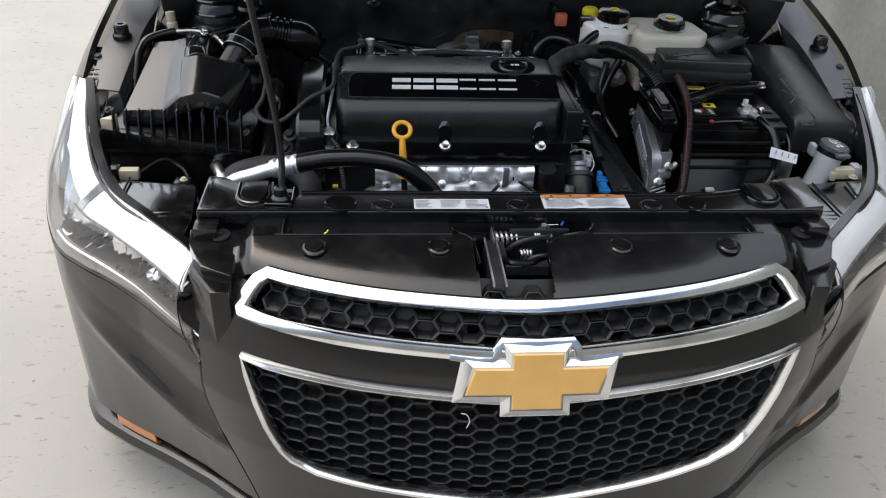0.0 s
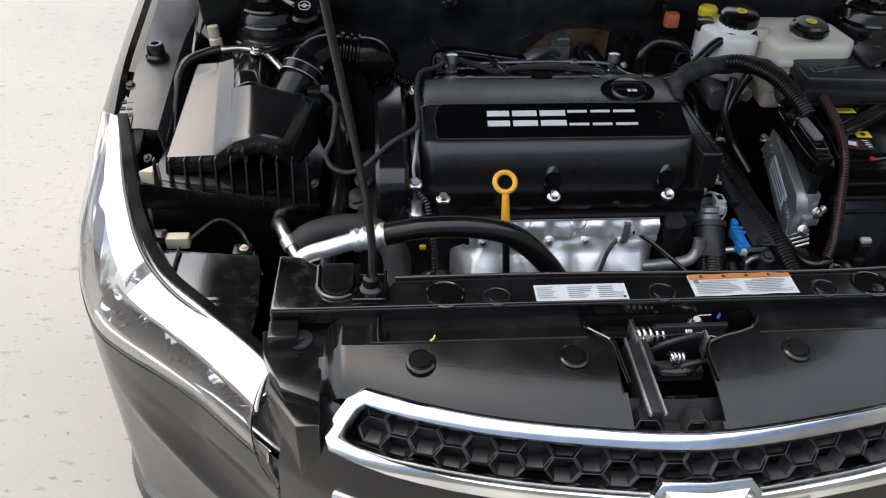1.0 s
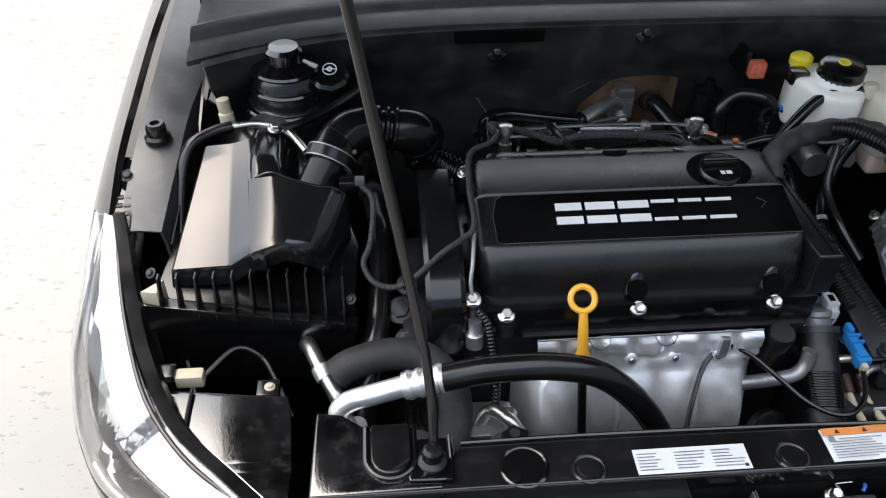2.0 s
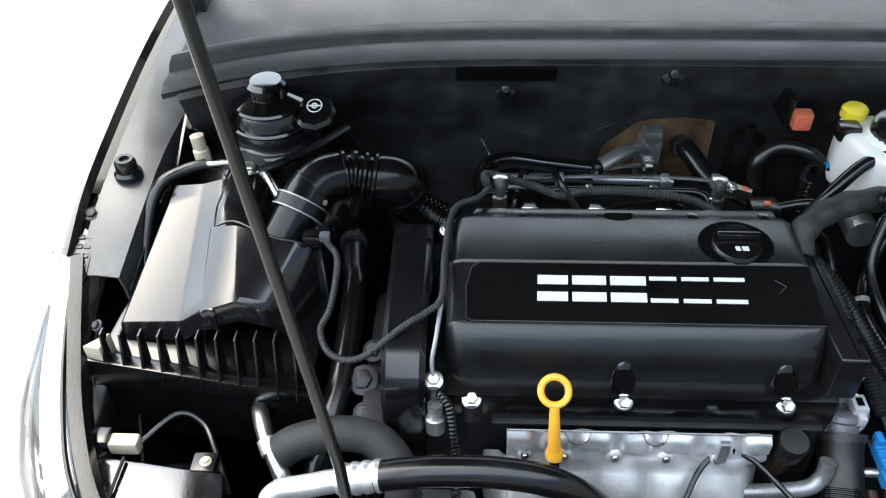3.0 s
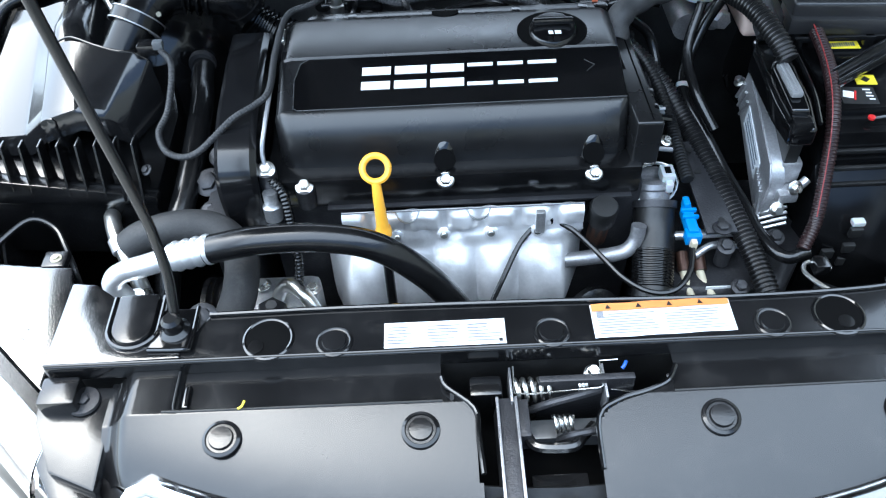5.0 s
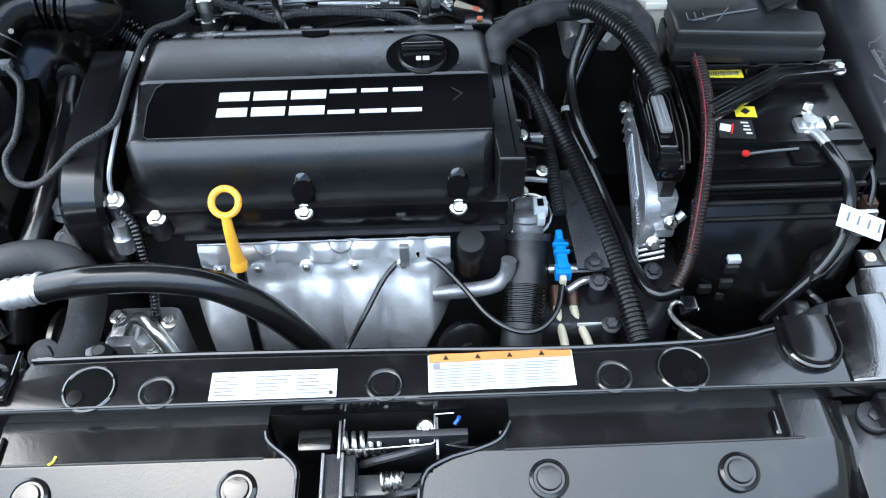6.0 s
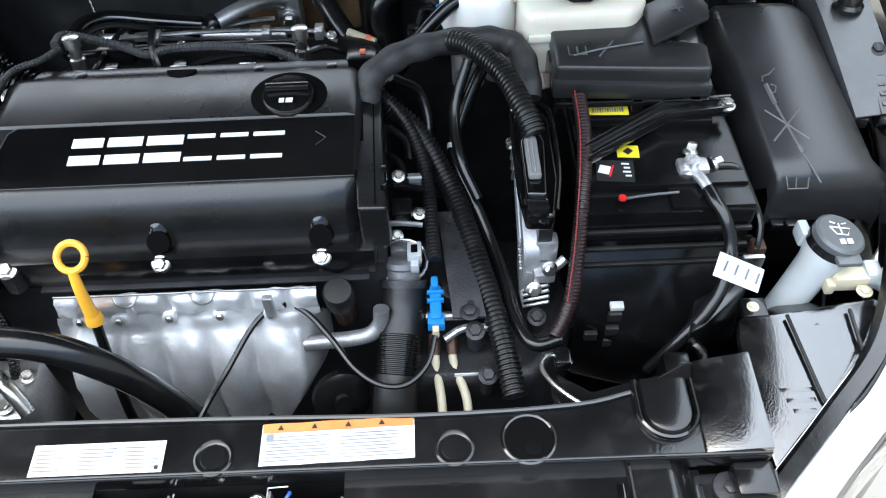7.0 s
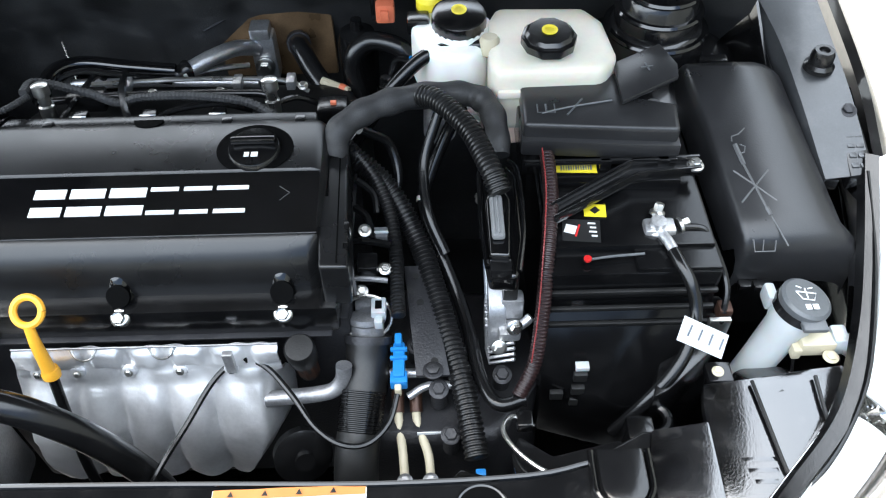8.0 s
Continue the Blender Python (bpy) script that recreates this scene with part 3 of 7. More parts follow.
def lamp(sx):
    """Headlight: housing, fluted reflectors, bezels and a clear lens, lofted between its lower and its upper edge."""
    n_along = 42
    s0 = s_at(0.522)
    L = []
    for i in range(n_along + 1):
        sp = s0 + (0.742 - s0) * i / n_along
        p = plan(sp)
        L.append(shell(sp, min(0.785, lamp_low(p.x, p.y) + 0.004), -0.003) - Vector((CX, 0, 0)))
    high = smooth_path([(0.517, 0.236, 0.694), (0.548, 0.268, 0.704), (0.618, 0.335, 0.714), (0.687, 0.407, 0.722), (0.735, 0.50, 0.738), (0.768, 0.60, 0.762), (0.80, 0.718, 0.792)], 7)
    H = [high[min(len(high) - 1, round(i * (len(high) - 1) / n_along))] for i in range(n_along + 1)]
    out = Vector((0.70, -0.55, 0.55)).normalized()

    def grid(inward, t0=0.0, t1=1.0, i0=0.0, i1=1.0, bulge=0.040, n=9, flute=0.0):
        rows = []
        for i in range(n_along + 1):
            f = i / n_along
            if f < i0 - 1e-6 or f > i1 + 1e-6:
                continue
            row = []
            for k in range(n):
                t = t0 + (t1 - t0) * k / (n - 1)
                p = L[i].lerp(H[i], t)
                rim = math.sin(math.pi * min(1, max(0, t))) ** 0.7
                p = p + out * (bulge * rim * (1 - 0.45 * f) - inward * (0.25 + 0.75 * rim) + flute * math.cos(i * 1.3 + k * 0.12))
                row.append((sx * p.x + CX, p.y, p.z))
            rows.append(row)
        return sheet(rows)

    lampob = part("headlight", thicken(grid(0.075, n=9), 0.004), "ply", car, "headlight with clear lens and bright reflector")
    lens = part("lens", thicken(grid(0.0, n=15), 0.002), "glass", lampob, "clear plastic lens")
    lens.visible_shadow = False
    part("bezel", thicken(grid(0.014, 0.02, 0.22, 0.0, 0.62, n=4), 0.003), "smoke", lampob, "smoky brown lower bezel")
    part("outer_bezel", thicken(grid(0.020, 0.04, 0.30, 0.60, 1.0, n=5), 0.003), "smoke", lampob, "smoky brown outer bezel")
    # The strips' white holds both silver trim and painted sky reflection.
    part("top_trim", thicken(grid(0.006, 0.66, 0.99, 0.0, 0.52, n=8), 0.003), "lampwhite", lampob, "silver upper strip whitened as sky reflection")
    part("rear_trim", thicken(grid(0.010, 0.70, 0.97, 0.53, 1.0, n=6), 0.003), "lampwhite", lampob, "silver rear strip whitened as sky reflection")
    part("trim_line", thicken(grid(0.002, 0.635, 0.655, 0.0, 0.55, n=2), 0.003), "smoke", lampob, "thin dark parting line")
    for f0, f1, fc, tc, count in ((0.06, 0.42, 0.30, 0.30, 11), (0.47, 0.84, 0.58, 0.40, 9)):
        for q in range(count):
            a0, a1 = f0 + (f1 - f0) * q / count, f0 + (f1 - f0) * (q + 0.86) / count
            blade = []
            for f in (a0, (a0 + a1) / 2, a1):
                row = []
                for k in range(6):
                    t = 0.20 + 0.43 * k / 5
                    pull = 0.45 * (1 - k / 5)
                    g = f + (fc - f) * pull
                    i = min(n_along - 1e-6, max(0, g * n_along))
                    lo, u = int(i), i - int(i)
                    pp = L[lo].lerp(L[lo + 1], u).lerp(H[lo].lerp(H[lo + 1], u), t)
                    deep = 0.052 - 0.020 * abs(t - tc) - (0.010 if f == (a0 + a1) / 2 else 0.0) - 0.004 * (q % 2)
                    pp = pp + out * (0.036 * math.sin(math.pi * t) ** 0.7 - deep)
                    row.append((sx * pp.x + CX, pp.y, pp.z))
                blade.append(row)
            part("reflector_facet", thicken(sheet(blade), 0.0015), "ply", lampob, "faceted chrome reflector blade", sharp=20)
    part("divider", thicken(grid(0.016, 0.14, 0.56, 0.43, 0.46, n=7), 0.004), "ply", lampob, "bright upright divider")
    for f, rr in ((0.24, 0.024), (0.60, 0.020)):
        i = int(f * n_along)
        at = L[i].lerp(H[i], 0.45) - out * 0.012
        part("bulb", turned([(rr, -0.02), (rr, 0.0), (rr * 0.8, 0.006), (rr * 0.5, -0.004), (0, -0.006)], (sx * at.x + CX, at.y, at.z), (sx * out.x, out.y, out.z)), "ply", lampob, "round chrome bulb shield")
    part("trim_wire", tube([(sx * (L[i].lerp(H[i], 0.19) + out * 0.012).x + CX, (L[i].lerp(H[i], 0.19) + out * 0.012).y, (L[i].lerp(H[i], 0.19) + out * 0.012).z) for i in range(1, 26, 3)], 0.0028, 8, 3), "chrome", lampob, "bright chrome trim wire")
    part("rim_strip", tube([(sx * p.x + CX, p.y, p.z - 0.002) for p in L[::3]], 0.0035, 8, 2), "rubber", lampob, "black gap along the lower edge")
    part("back_edge", thicken(sheet([[(sx * (p.x - d) + CX, p.y + d * 0.5, p.z + 0.003 - dz) for d, dz in ((0.0, 0.0), (0.014, 0.002), (0.019, 0.014))] for p in H]), 0.003), "plastic", lampob, "dark mounting flange")
    return lampob


for sx in (-1, 1):
    lamp(sx)
    rows = [[shell(sx * (0.445 + 0.07 * i / 12), z, off) for i in range(13)] for z, off in ((0.160, -0.014), (0.172, -0.002), (0.196, -0.003), (0.214, -0.012))]
    part("side_marker", thicken(sheet(rows), 0.004), "amber", bumper, "amber bumper marker lamp")

for sx in (-1, 1):
    at = (sx * 0.70 + CX, 0.97, 0.315)
    wheel = part("wheel", turned([(0.20, 0.0), (0.29, 0.0), (0.312, 0.025), (0.315, 0.06), (0.315, 0.13), (0.312, 0.16), (0.29, 0.185), (0.21, 0.18)], at, (sx, 0, 0), 48), "rubber", car, "black tyre")
    part("rim", turned([(0.21, 0.16), (0.20, 0.175), (0.18, 0.14), (0.06, 0.15), (0.05, 0.165), (0, 0.165)], at, (sx, 0, 0), 40), "alloy", wheel, "grey alloy rim")

# raised hood, resting on its rod
def hood():
    """The open hood: a shallow curved panel hinged at the cowl, leaning over the bay."""
    rows = []
    for i in range(17):
        t = i / 16
        half = 0.80 - 0.11 * t ** 3 - (0.05 if i == 16 else 0)
        row = []
        for k in range(17):
            u = -1 + k / 8
            bulge = 0.03 * (1 - u * u)
            row.append((half * u + CX, 1.16 - 0.70 * t - bulge * 0.6, 1.07 + 0.56 * t - 0.03 * math.sin(math.pi * t) + bulge * 0.8))
        rows.append(row)
    return thicken(sheet(rows), 0.012)


def hood_place(u, t, lift):
    """A place under the hood: u across it, t from its hinge to its front edge, lift below the skin."""
    half = 0.80 - 0.11 * t ** 3
    bulge = 0.03 * (1 - u * u)
    return (half * u + CX, 1.16 - 0.70 * t - bulge * 0.6 - lift * 0.59, 1.07 + 0.56 * t - 0.03 * math.sin(math.pi * t) + bulge * 0.8 - lift * 0.81)


for sx in (-1, 1):
    part("hood_hinge", join(box(sx * 0.700 - 0.012, sx * 0.700 + 0.012, 1.12, 1.17, 0.90, 1.075, 0.004), tube([(sx * 0.700, 1.13, 1.06), (sx * 0.698, 1.04, 1.12), (sx * 0.695, 0.97, 1.18)], 0.012, 8, 4)), "undercoat", car, "black steel hood hinge")
hood_ob = part("hood", hood(), "underhood", car, "propped open hood with a bare painted underside")
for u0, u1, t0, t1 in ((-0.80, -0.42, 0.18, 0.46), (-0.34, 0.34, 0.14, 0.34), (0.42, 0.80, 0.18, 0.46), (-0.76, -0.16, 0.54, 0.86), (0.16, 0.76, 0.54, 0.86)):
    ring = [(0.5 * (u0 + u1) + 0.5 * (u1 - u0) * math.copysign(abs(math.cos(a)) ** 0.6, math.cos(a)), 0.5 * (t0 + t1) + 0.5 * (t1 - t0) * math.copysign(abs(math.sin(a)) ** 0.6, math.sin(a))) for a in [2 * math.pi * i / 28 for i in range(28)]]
    # Flat black patch paints the shade of a hollow onto the underside.
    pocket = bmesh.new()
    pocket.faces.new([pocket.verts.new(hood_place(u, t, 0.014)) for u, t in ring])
    part("hood_recess", thicken(pocket, 0.003), "void", hood_ob, "black patch painted as shade in a hood hollow")
    part("hood_bead", tube([hood_place(u, t, 0.016) for u, t in ring + ring[:1]], 0.006, 8, straight=True), "underhood", hood_ob, "pressed bead round a hollow")

# ---- engine bay body ----
def bay_liner():
    """Dark painted inner walls and floor of the bay, from the radiator back to the bulkhead."""
    rows = []
    for y, wx in ((0.285, 0.54), (0.42, 0.66), (0.60, 0.715), (0.80, 0.712), (1.00, 0.70), (1.12, 0.69)):
        zt = 0.58 + 0.30 * min(1, max(0, (y - 0.50)) / 0.50)
        rows.append([(-wx + CX, y, zt), (-wx + 0.02 + CX, y, 0.45), (-wx + 0.10 + CX, y, 0.26), (CX, y, 0.24), (wx - 0.10 + CX, y, 0.26), (wx - 0.02 + CX, y, 0.45), (wx + CX, y, zt)])
    return thicken(sheet(rows), 0.004)


part("bay_liner", bay_liner(), "undercoat", car, "black painted engine bay sides")
part("radiator", box(-0.50, 0.51, 0.295, 0.335, 0.27, 0.72, 0.006), "matte", car, "black radiator behind the front panel")


def bulkhead():
    rows = []
    for i in range(25):
        x = -0.68 + 1.37 * i / 24
        c = abs(x - CX) / 0.68
        back = -0.10 * c ** 4
        wob = 0.008 * math.sin(x * 9) + 0.006 * math.sin(x * 23 + 1)
        rows.append([(x, 1.09 + back * 0.5, 0.20), (x, 1.10 + back * 0.5 + wob, 0.40), (x, 1.105 + back * 0.5 + wob, 0.62), (x, 1.10 + back * 0.6 + wob * 1.5, 0.72), (x, 1.085 + back * 0.7 + wob, 0.78), (x, 1.055 + back * 0.8 + wob, 0.83), (x, 1.035 + back, 0.87), (x, 1.022 + back, 0.905), (x, 1.016 + back, 0.920)])
    return thicken(sheet(rows), 0.012)


wall = part("bulkhead", bulkhead(), "insul", car, "dark grey insulated bulkhead")
for x, y, z in ((-0.227, 1.030, 0.862), (0.014, 1.018, 0.895)):
    part("clip", turned([(0.017, 0), (0.016, 0.004), (0.008, 0.008), (0.006, 0.014), (0, 0.015)], (x, y, z), (0, -0.85, 0.5)), "rubber", wall, "black push clip")
# Black box put on the wall as the shade of a recessed slot.
part("slot", box(-0.300, -0.155, 0.998, 1.030, 0.893, 0.914, 0.004), "void", wall, "black box painted as shade of an insulation slot")


def cowl():
    """The seal carrier that runs across the rear of the bay, with a step and a lip."""
    rows = []
    for i in range(33):
        x = -0.70 + 1.41 * i / 32
        c = abs(x - CX) / 0.70
        back = 0.046 - 0.10 * c ** 4
        rows.append([(x, 0.968 + back, 0.913), (x, 0.966 + back, 0.922), (x, 0.985 + back, 0.930), (x, 1.012 + back, 0.930), (x, 1.018 + back, 0.938), (x, 1.035 + back, 0.944), (x, 1.050 + back, 0.940), (x, 1.060 + back, 0.928), (x, 1.18 + back * 0.4, 0.945), (x, 1.26 + back * 0.2, 0.985)])
    return thicken(sheet(rows), 0.004)


screen = sheet([[(CX + 0.70 * u, 1.27 + 0.62 * t - 0.05 * u * u, 0.97 + 0.40 * t) for u in [-1 + k / 6 for k in range(13)]] for t in [i / 6 for i in range(7)]])
part("windscreen", thicken(screen, 0.005), "gloss", car, "dark windscreen behind the hood")
part("hood_seal", cowl(), "seal", car, "grey rubber edged cowl seal")


def strut_tower(sx):
    at = (sx * 0.566 + CX * 0.5, 0.945, 0.0)
    t = part("strut_tower", turned([(0.17, 0.55), (0.155, 0.70), (0.125, 0.775), (0.088, 0.800), (0.070, 0.805), (0.068, 0.832), (0.060, 0.842), (0.057, 0.843), (0.056, 0.862), (0.050, 0.872), (0.049, 0.880), (0.042, 0.889), (0.0, 0.889)], at), "undercoat", car, "glossy black suspension strut tower")
    part("strut_cap", turned([(0.050, 0.888), (0.050, 0.896), (0.034, 0.902), (0.029, 0.904), (0.028, 0.919), (0.022, 0.925), (0.0, 0.926)], at), "gloss", t, "round black strut cap")
    for r, z in ((0.069, 0.834), (0.058, 0.863), (0.051, 0.890)):
        part("ring", turned([(r - 0.004, z - 0.003), (r, z - 0.001), (r + 0.0015, z + 0.002), (r - 0.001, z + 0.005), (r - 0.005, z + 0.005)], at, seg=40), "gloss", t, "glossy black rolled ring")


for sx in (-1, 1):
    strut_tower(sx)


def lamp_plate(sx):
    """The flat black plate behind a headlight, with a raised seam on it."""
    d = 0.004 if sx > 0 else 0.0
    out = [(0.735, 0.485), (0.725, 0.47), (0.690, 0.392), (0.645, 0.340), (0.585, 0.290), (0.545, 0.288), (0.540, 0.36), (0.545, 0.44), (0.550, 0.463), (0.60, 0.468), (0.67, 0.478)]
    p = part("lamp_plate", prism([(sx * x + d, y) for x, y in (out if sx < 0 else out[::-1])], 0.682, lambda x, y: 0.694 + 0.06 * (y - 0.39), 0.003), "wet", car, "wet looking black panel behind the headlight")
    seam = [(0.606, 0.462), (0.611, 0.409), (0.616, 0.360), (0.621, 0.350), (0.631, 0.349), (0.666, 0.371), (0.673, 0.383), (0.675, 0.43), (0.677, 0.466)] if sx > 0 else [(0.667, 0.477), (0.668, 0.43), (0.664, 0.392), (0.642, 0.372), (0.620, 0.352)]
    part("seam", tube([(sx * x, y, 0.699 + 0.06 * (y - 0.39)) for x, y in seam], 0.0022, 8, 3), "black", p, "dark raised seam")
    part("edge_seal", tube([(sx * x + d, y, z) for x, y, z in ((0.535, 0.272, 0.698), (0.60, 0.318, 0.707), (0.66, 0.37, 0.716), (0.71, 0.44, 0.73), (0.745, 0.53, 0.748), (0.77, 0.62, 0.766), (0.785, 0.70, 0.785))], 0.0032, 8, 4), "rubber", p, "black rubber edge seal")
    for k in range(3):
        part("moulded_bar", box(sx * 0.595 - 0.020 + 0.004 * k, sx * 0.595 + 0.018 - 0.003 * k, 0.372 - 0.012 * k, 0.377 - 0.012 * k, 0.690, 0.6932 - 0.0007 * k, 0.0002), "wet", p, "faint moulded print bar")
    part("tab", box(sx * 0.575 - 0.014, sx * 0.575 + 0.014, 0.465, 0.490, 0.688, 0.700, 0.002), "panel", p)
    part("bolt", hexbolt((sx * 0.573, 0.477, 0.700), r=0.0045, h=0.005), "cream", p, "pale yellow zinc screw")
    return p


for sx in (-1, 1):
    lamp_plate(sx)
    b = part("hinge_bracket", prism([(sx * 0.800, 0.702), (sx * 0.770, 0.698), (sx * 0.768, 0.780), (sx * 0.776, 0.815), (sx * 0.796, 0.818)][::sx], lambda x, y: 0.755 + 0.36 * (y - 0.70), lambda x, y: 0.781 + 0.36 * (y - 0.70), 0.003), "plastic", car, "ribbed black fender bracket")
    for i in range(4):
        for k in range(2):
            part("rib_cell", box(sx * (0.778 + 0.011 * k) - 0.0045, sx * (0.778 + 0.011 * k) + 0.0045, 0.708 + 0.013 * i, 0.718 + 0.013 * i, 0.780 + 0.0047 * i, 0.7865 + 0.0047 * i, 0.001), "railpaint", b, "small grey cell of the bracket")
    # Black oval on the bracket stands in for a slot's inner shade.
    part("slot", prism([(sx * (0.783 + 0.011 * math.cos(a)), 0.785 + 0.024 * math.sin(a)) for a in [2 * math.pi * i / 16 for i in range(16)]][::sx], 0.80, lambda x, y: 0.7835 + 0.36 * (y - 0.70), 0.0), "void", b, "oval slot painted as black shade")
    part("bolt", hexbolt((sx * 0.783, 0.783, 0.813), (0, -0.3, 1), r=0.0075, h=0.006), "darkmetal", b)

# ---- front panel over the radiator ----
support = thing("radiator_cover", (0, 0.30, 0.72), "long black plastic cover panel over the radiator", "panel")
OUT = [(-0.512, 0.279), (0.525, 0.277), (0.528, 0.384), (0.462, 0.378), (0.408, 0.350), (0.345, 0.338), (0.20, 0.334), (0.0, 0.339), (-0.216, 0.342), (-0.350, 0.341), (-0.362, 0.318), (-0.420, 0.305), (-0.428, 0.345), (-0.449, 0.362), (-0.478, 0.384), (-0.508, 0.388)]
part("cover_panel", prism(OUT, 0.728, 0.753, 0.004, 3), "panel", support)
part("end_cap", prism([(0.462, 0.279), (0.5235, 0.2785), (0.5265, 0.382), (0.470, 0.377), (0.464, 0.352)], 0.74, lambda x, y: 0.7566 + 0.10 * (x - 0.462), 0.003, 2), "wet", support, "glossy raised end of the cover")
part("end_cap", prism([(-0.5105, 0.281), (-0.372, 0.283), (-0.3745, 0.300), (-0.424, 0.302), (-0.430, 0.345), (-0.450, 0.3605), (-0.479, 0.382), (-0.5065, 0.386)], 0.74, lambda x, y: 0.7556 + 0.03 * (y - 0.28), 0.003, 2), "wet", support, "glossy raised end of the cover")
part("rear_lip", tube([(x, y - 0.004, 0.7545) for x, y in ((0.408, 0.350), (0.345, 0.338), (0.20, 0.334), (0.0, 0.339), (-0.216, 0.342), (-0.350, 0.341))], 0.0028, 8, 4), "gloss", support, "rounded rear lip")
part("front_lip", tube([(-0.510, 0.281, 0.7545), (0.0, 0.2805, 0.7545), (0.523, 0.279, 0.7540)], 0.0014, 8, 8), "gloss", support, "rounded front lip")
part("rod_seat", join(box(-0.408, -0.362, 0.292, 0.345, 0.740, 0.7575, 0.004), tube([(-0.362, 0.345, 0.7585), (-0.363, 0.296, 0.7585), (-0.370, 0.2915, 0.7585), (-0.406, 0.2925, 0.7585)], 0.0024, 8, 3)), "gloss", support, "rimmed seat of the prop rod")


def boss(cx, y0, y1, w):
    """A raised pocket with a rounded front."""
    out = []
    for k in range(11):
        a = math.pi + math.pi * k / 10
        out.append((cx + w * math.cos(a), y0 + w + w * math.sin(a)))
    out += [(cx + w, y1), (cx - w, y1)]
    return join(prism(out, 0.74, 0.764, 0.004, 2), prism([(cx + (x - cx) * 1.25, y0 + (y - y0) * 1.05 - 0.006) for x, y in out], 0.74, 0.757, 0.002))


def pocket_rim(cx, y0, y1, w, z):
    pts = [(cx - w, y1)] + [(cx + w * math.cos(a), y0 + w + w * math.sin(a)) for a in [math.pi + math.pi * k / 10 for k in range(11)]] + [(cx + w, y1)]
    return tube([(x, y, z) for x, y in pts], 0.0034, 8, 2)


for cx, y1, w in ((-0.426, 0.362, 0.0215), (0.434, 0.356, 0.0225)):
    pk = part("pocket", boss(cx, 0.298, y1, w), "panel", support, "raised rounded pocket")
    part("pocket_rim", pocket_rim(cx, 0.296, y1, w + 0.0045, 0.7575), "gloss", pk, "rounded bead round the pocket")
for x, y in ((-0.285, 0.303), (0.300, 0.302)):
    part("hole", turned([(0.0265, -0.004), (0.0265, 0.0010), (0.0245, 0.0018), (0.0228, 0.0010), (0.0226, 0.0004)], (x, y, 0.7532), seg=40), "gloss", support, "round hole with a fine rim")
    # No real depth: a flat black disc paints the shade down the hole.
    part("hole_depth", turned([(0.0228, 0.0), (0.0228, 0.0008), (0.0, 0.0008)], (x, y, 0.7532), seg=40), "void", support, "black disc painted as the hole's shade")
    part("plug", turned([(0.0085, 0), (0.0080, 0.0012), (0, 0.0015)], (x + (0.004 if x > 0 else -0.012), y - 0.010, 0.7538)), "plastic", support)
for x in (-0.214, 0.008, 0.233):
    part("push_clip", turned([(0.0190, 0), (0.0186, 0.0014), (0.0166, 0.0022), (0.0152, 0.0012), (0.0125, 0.0012), (0.0115, 0.0030), (0.0, 0.0034)], (x - 0.003, 0.2955, 0.753), seg=32), "panel", support, "round black push clip")
part("mount_ear", prism([(-0.300, 0.338), (-0.276, 0.338), (-0.272, 0.352), (-0.288, 0.362), (-0.303, 0.352)], 0.735, 0.750, 0.002), "panel", support)
# Flat black disc stands in for the shade in the ear's hole.
part("mount_hole", turned([(0.006, 0), (0.006, 0.001), (0, 0.001)], (-0.288, 0.350, 0.750)), "black", support)


def sticker(name, x0, x1, y0, y1, z, turn, label):
    s = thing(name, ((x0 + x1) / 2, (y0 + y1) / 2, z), label, "sticker")
    rows = [[(x0 + (x1 - x0) * i / 16, y0 + (y1 - y0) * k / 4 + turn * (x0 + (x1 - x0) * i / 16), z + 0.0006 + (0.0009 * math.sin(i * 1.15) * math.sin(k * 0.8 + 0.6) if name == "warning_sticker" else 0.0)) for i in range(17)] for k in range(5)]
    part("paper", thicken(sheet(rows), 0.0005), "paper", s)
    return s


def bars(owner, name, x0, x1, y, high, z, mat="ink", turn=0.0):
    bm = bmesh.new()
    vs = [bm.verts.new((x, yy + turn * x, z)) for x, yy in ((x0, y), (x1, y), (x1, y + high), (x0, y + high))]
    bm.faces.new(vs)
    return part(name, thicken(bm, 0.0002), mat, owner)


rng = random.Random(4)
s1 = sticker("label_sticker", -0.166, -0.042, 0.284, 0.3155, 0.7535, 0.0, "white sticker with three columns of unreadable print")
for col in range(3):
    for row in range(6):
        x0 = -0.163 + col * 0.041
        bars(s1, "print_line", x0, x0 + 0.036 * rng.uniform(0.5, 1.0), 0.3085 - row * 0.0040, 0.0011, 0.7549, "faint")
bars(s1, "print_mark", -0.049, -0.0455, 0.2865, 0.004, 0.7549, "black")
s2 = sticker("warning_sticker", 0.048, 0.193, 0.284, 0.326, 0.7535, 0.02, "wrinkled white warning sticker with an orange header")
rows = [[(0.049 + 0.143 * i / 16, 0.3165 + 0.0095 * k + 0.02 * (0.049 + 0.143 * i / 16), 0.7556 + 0.0009 * math.sin(i * 1.15) * 0.6) for i in range(17)] for k in range(2)]
part("header", thicken(sheet(rows), 0.0003), "paperorange", s2, "orange header band")
for k in range(4):
    bm = bmesh.new()
    x = 0.066 + 0.032 * k
    bm.faces.new([bm.verts.new(p) for p in ((x - 0.003, 0.3185 + 0.02 * x, 0.7566), (x + 0.003, 0.3185 + 0.02 * x, 0.7566), (x, 0.324 + 0.02 * x, 0.7566))])
    part("warning_mark", thicken(bm, 0.0002), "black", s2, "small dark triangle")
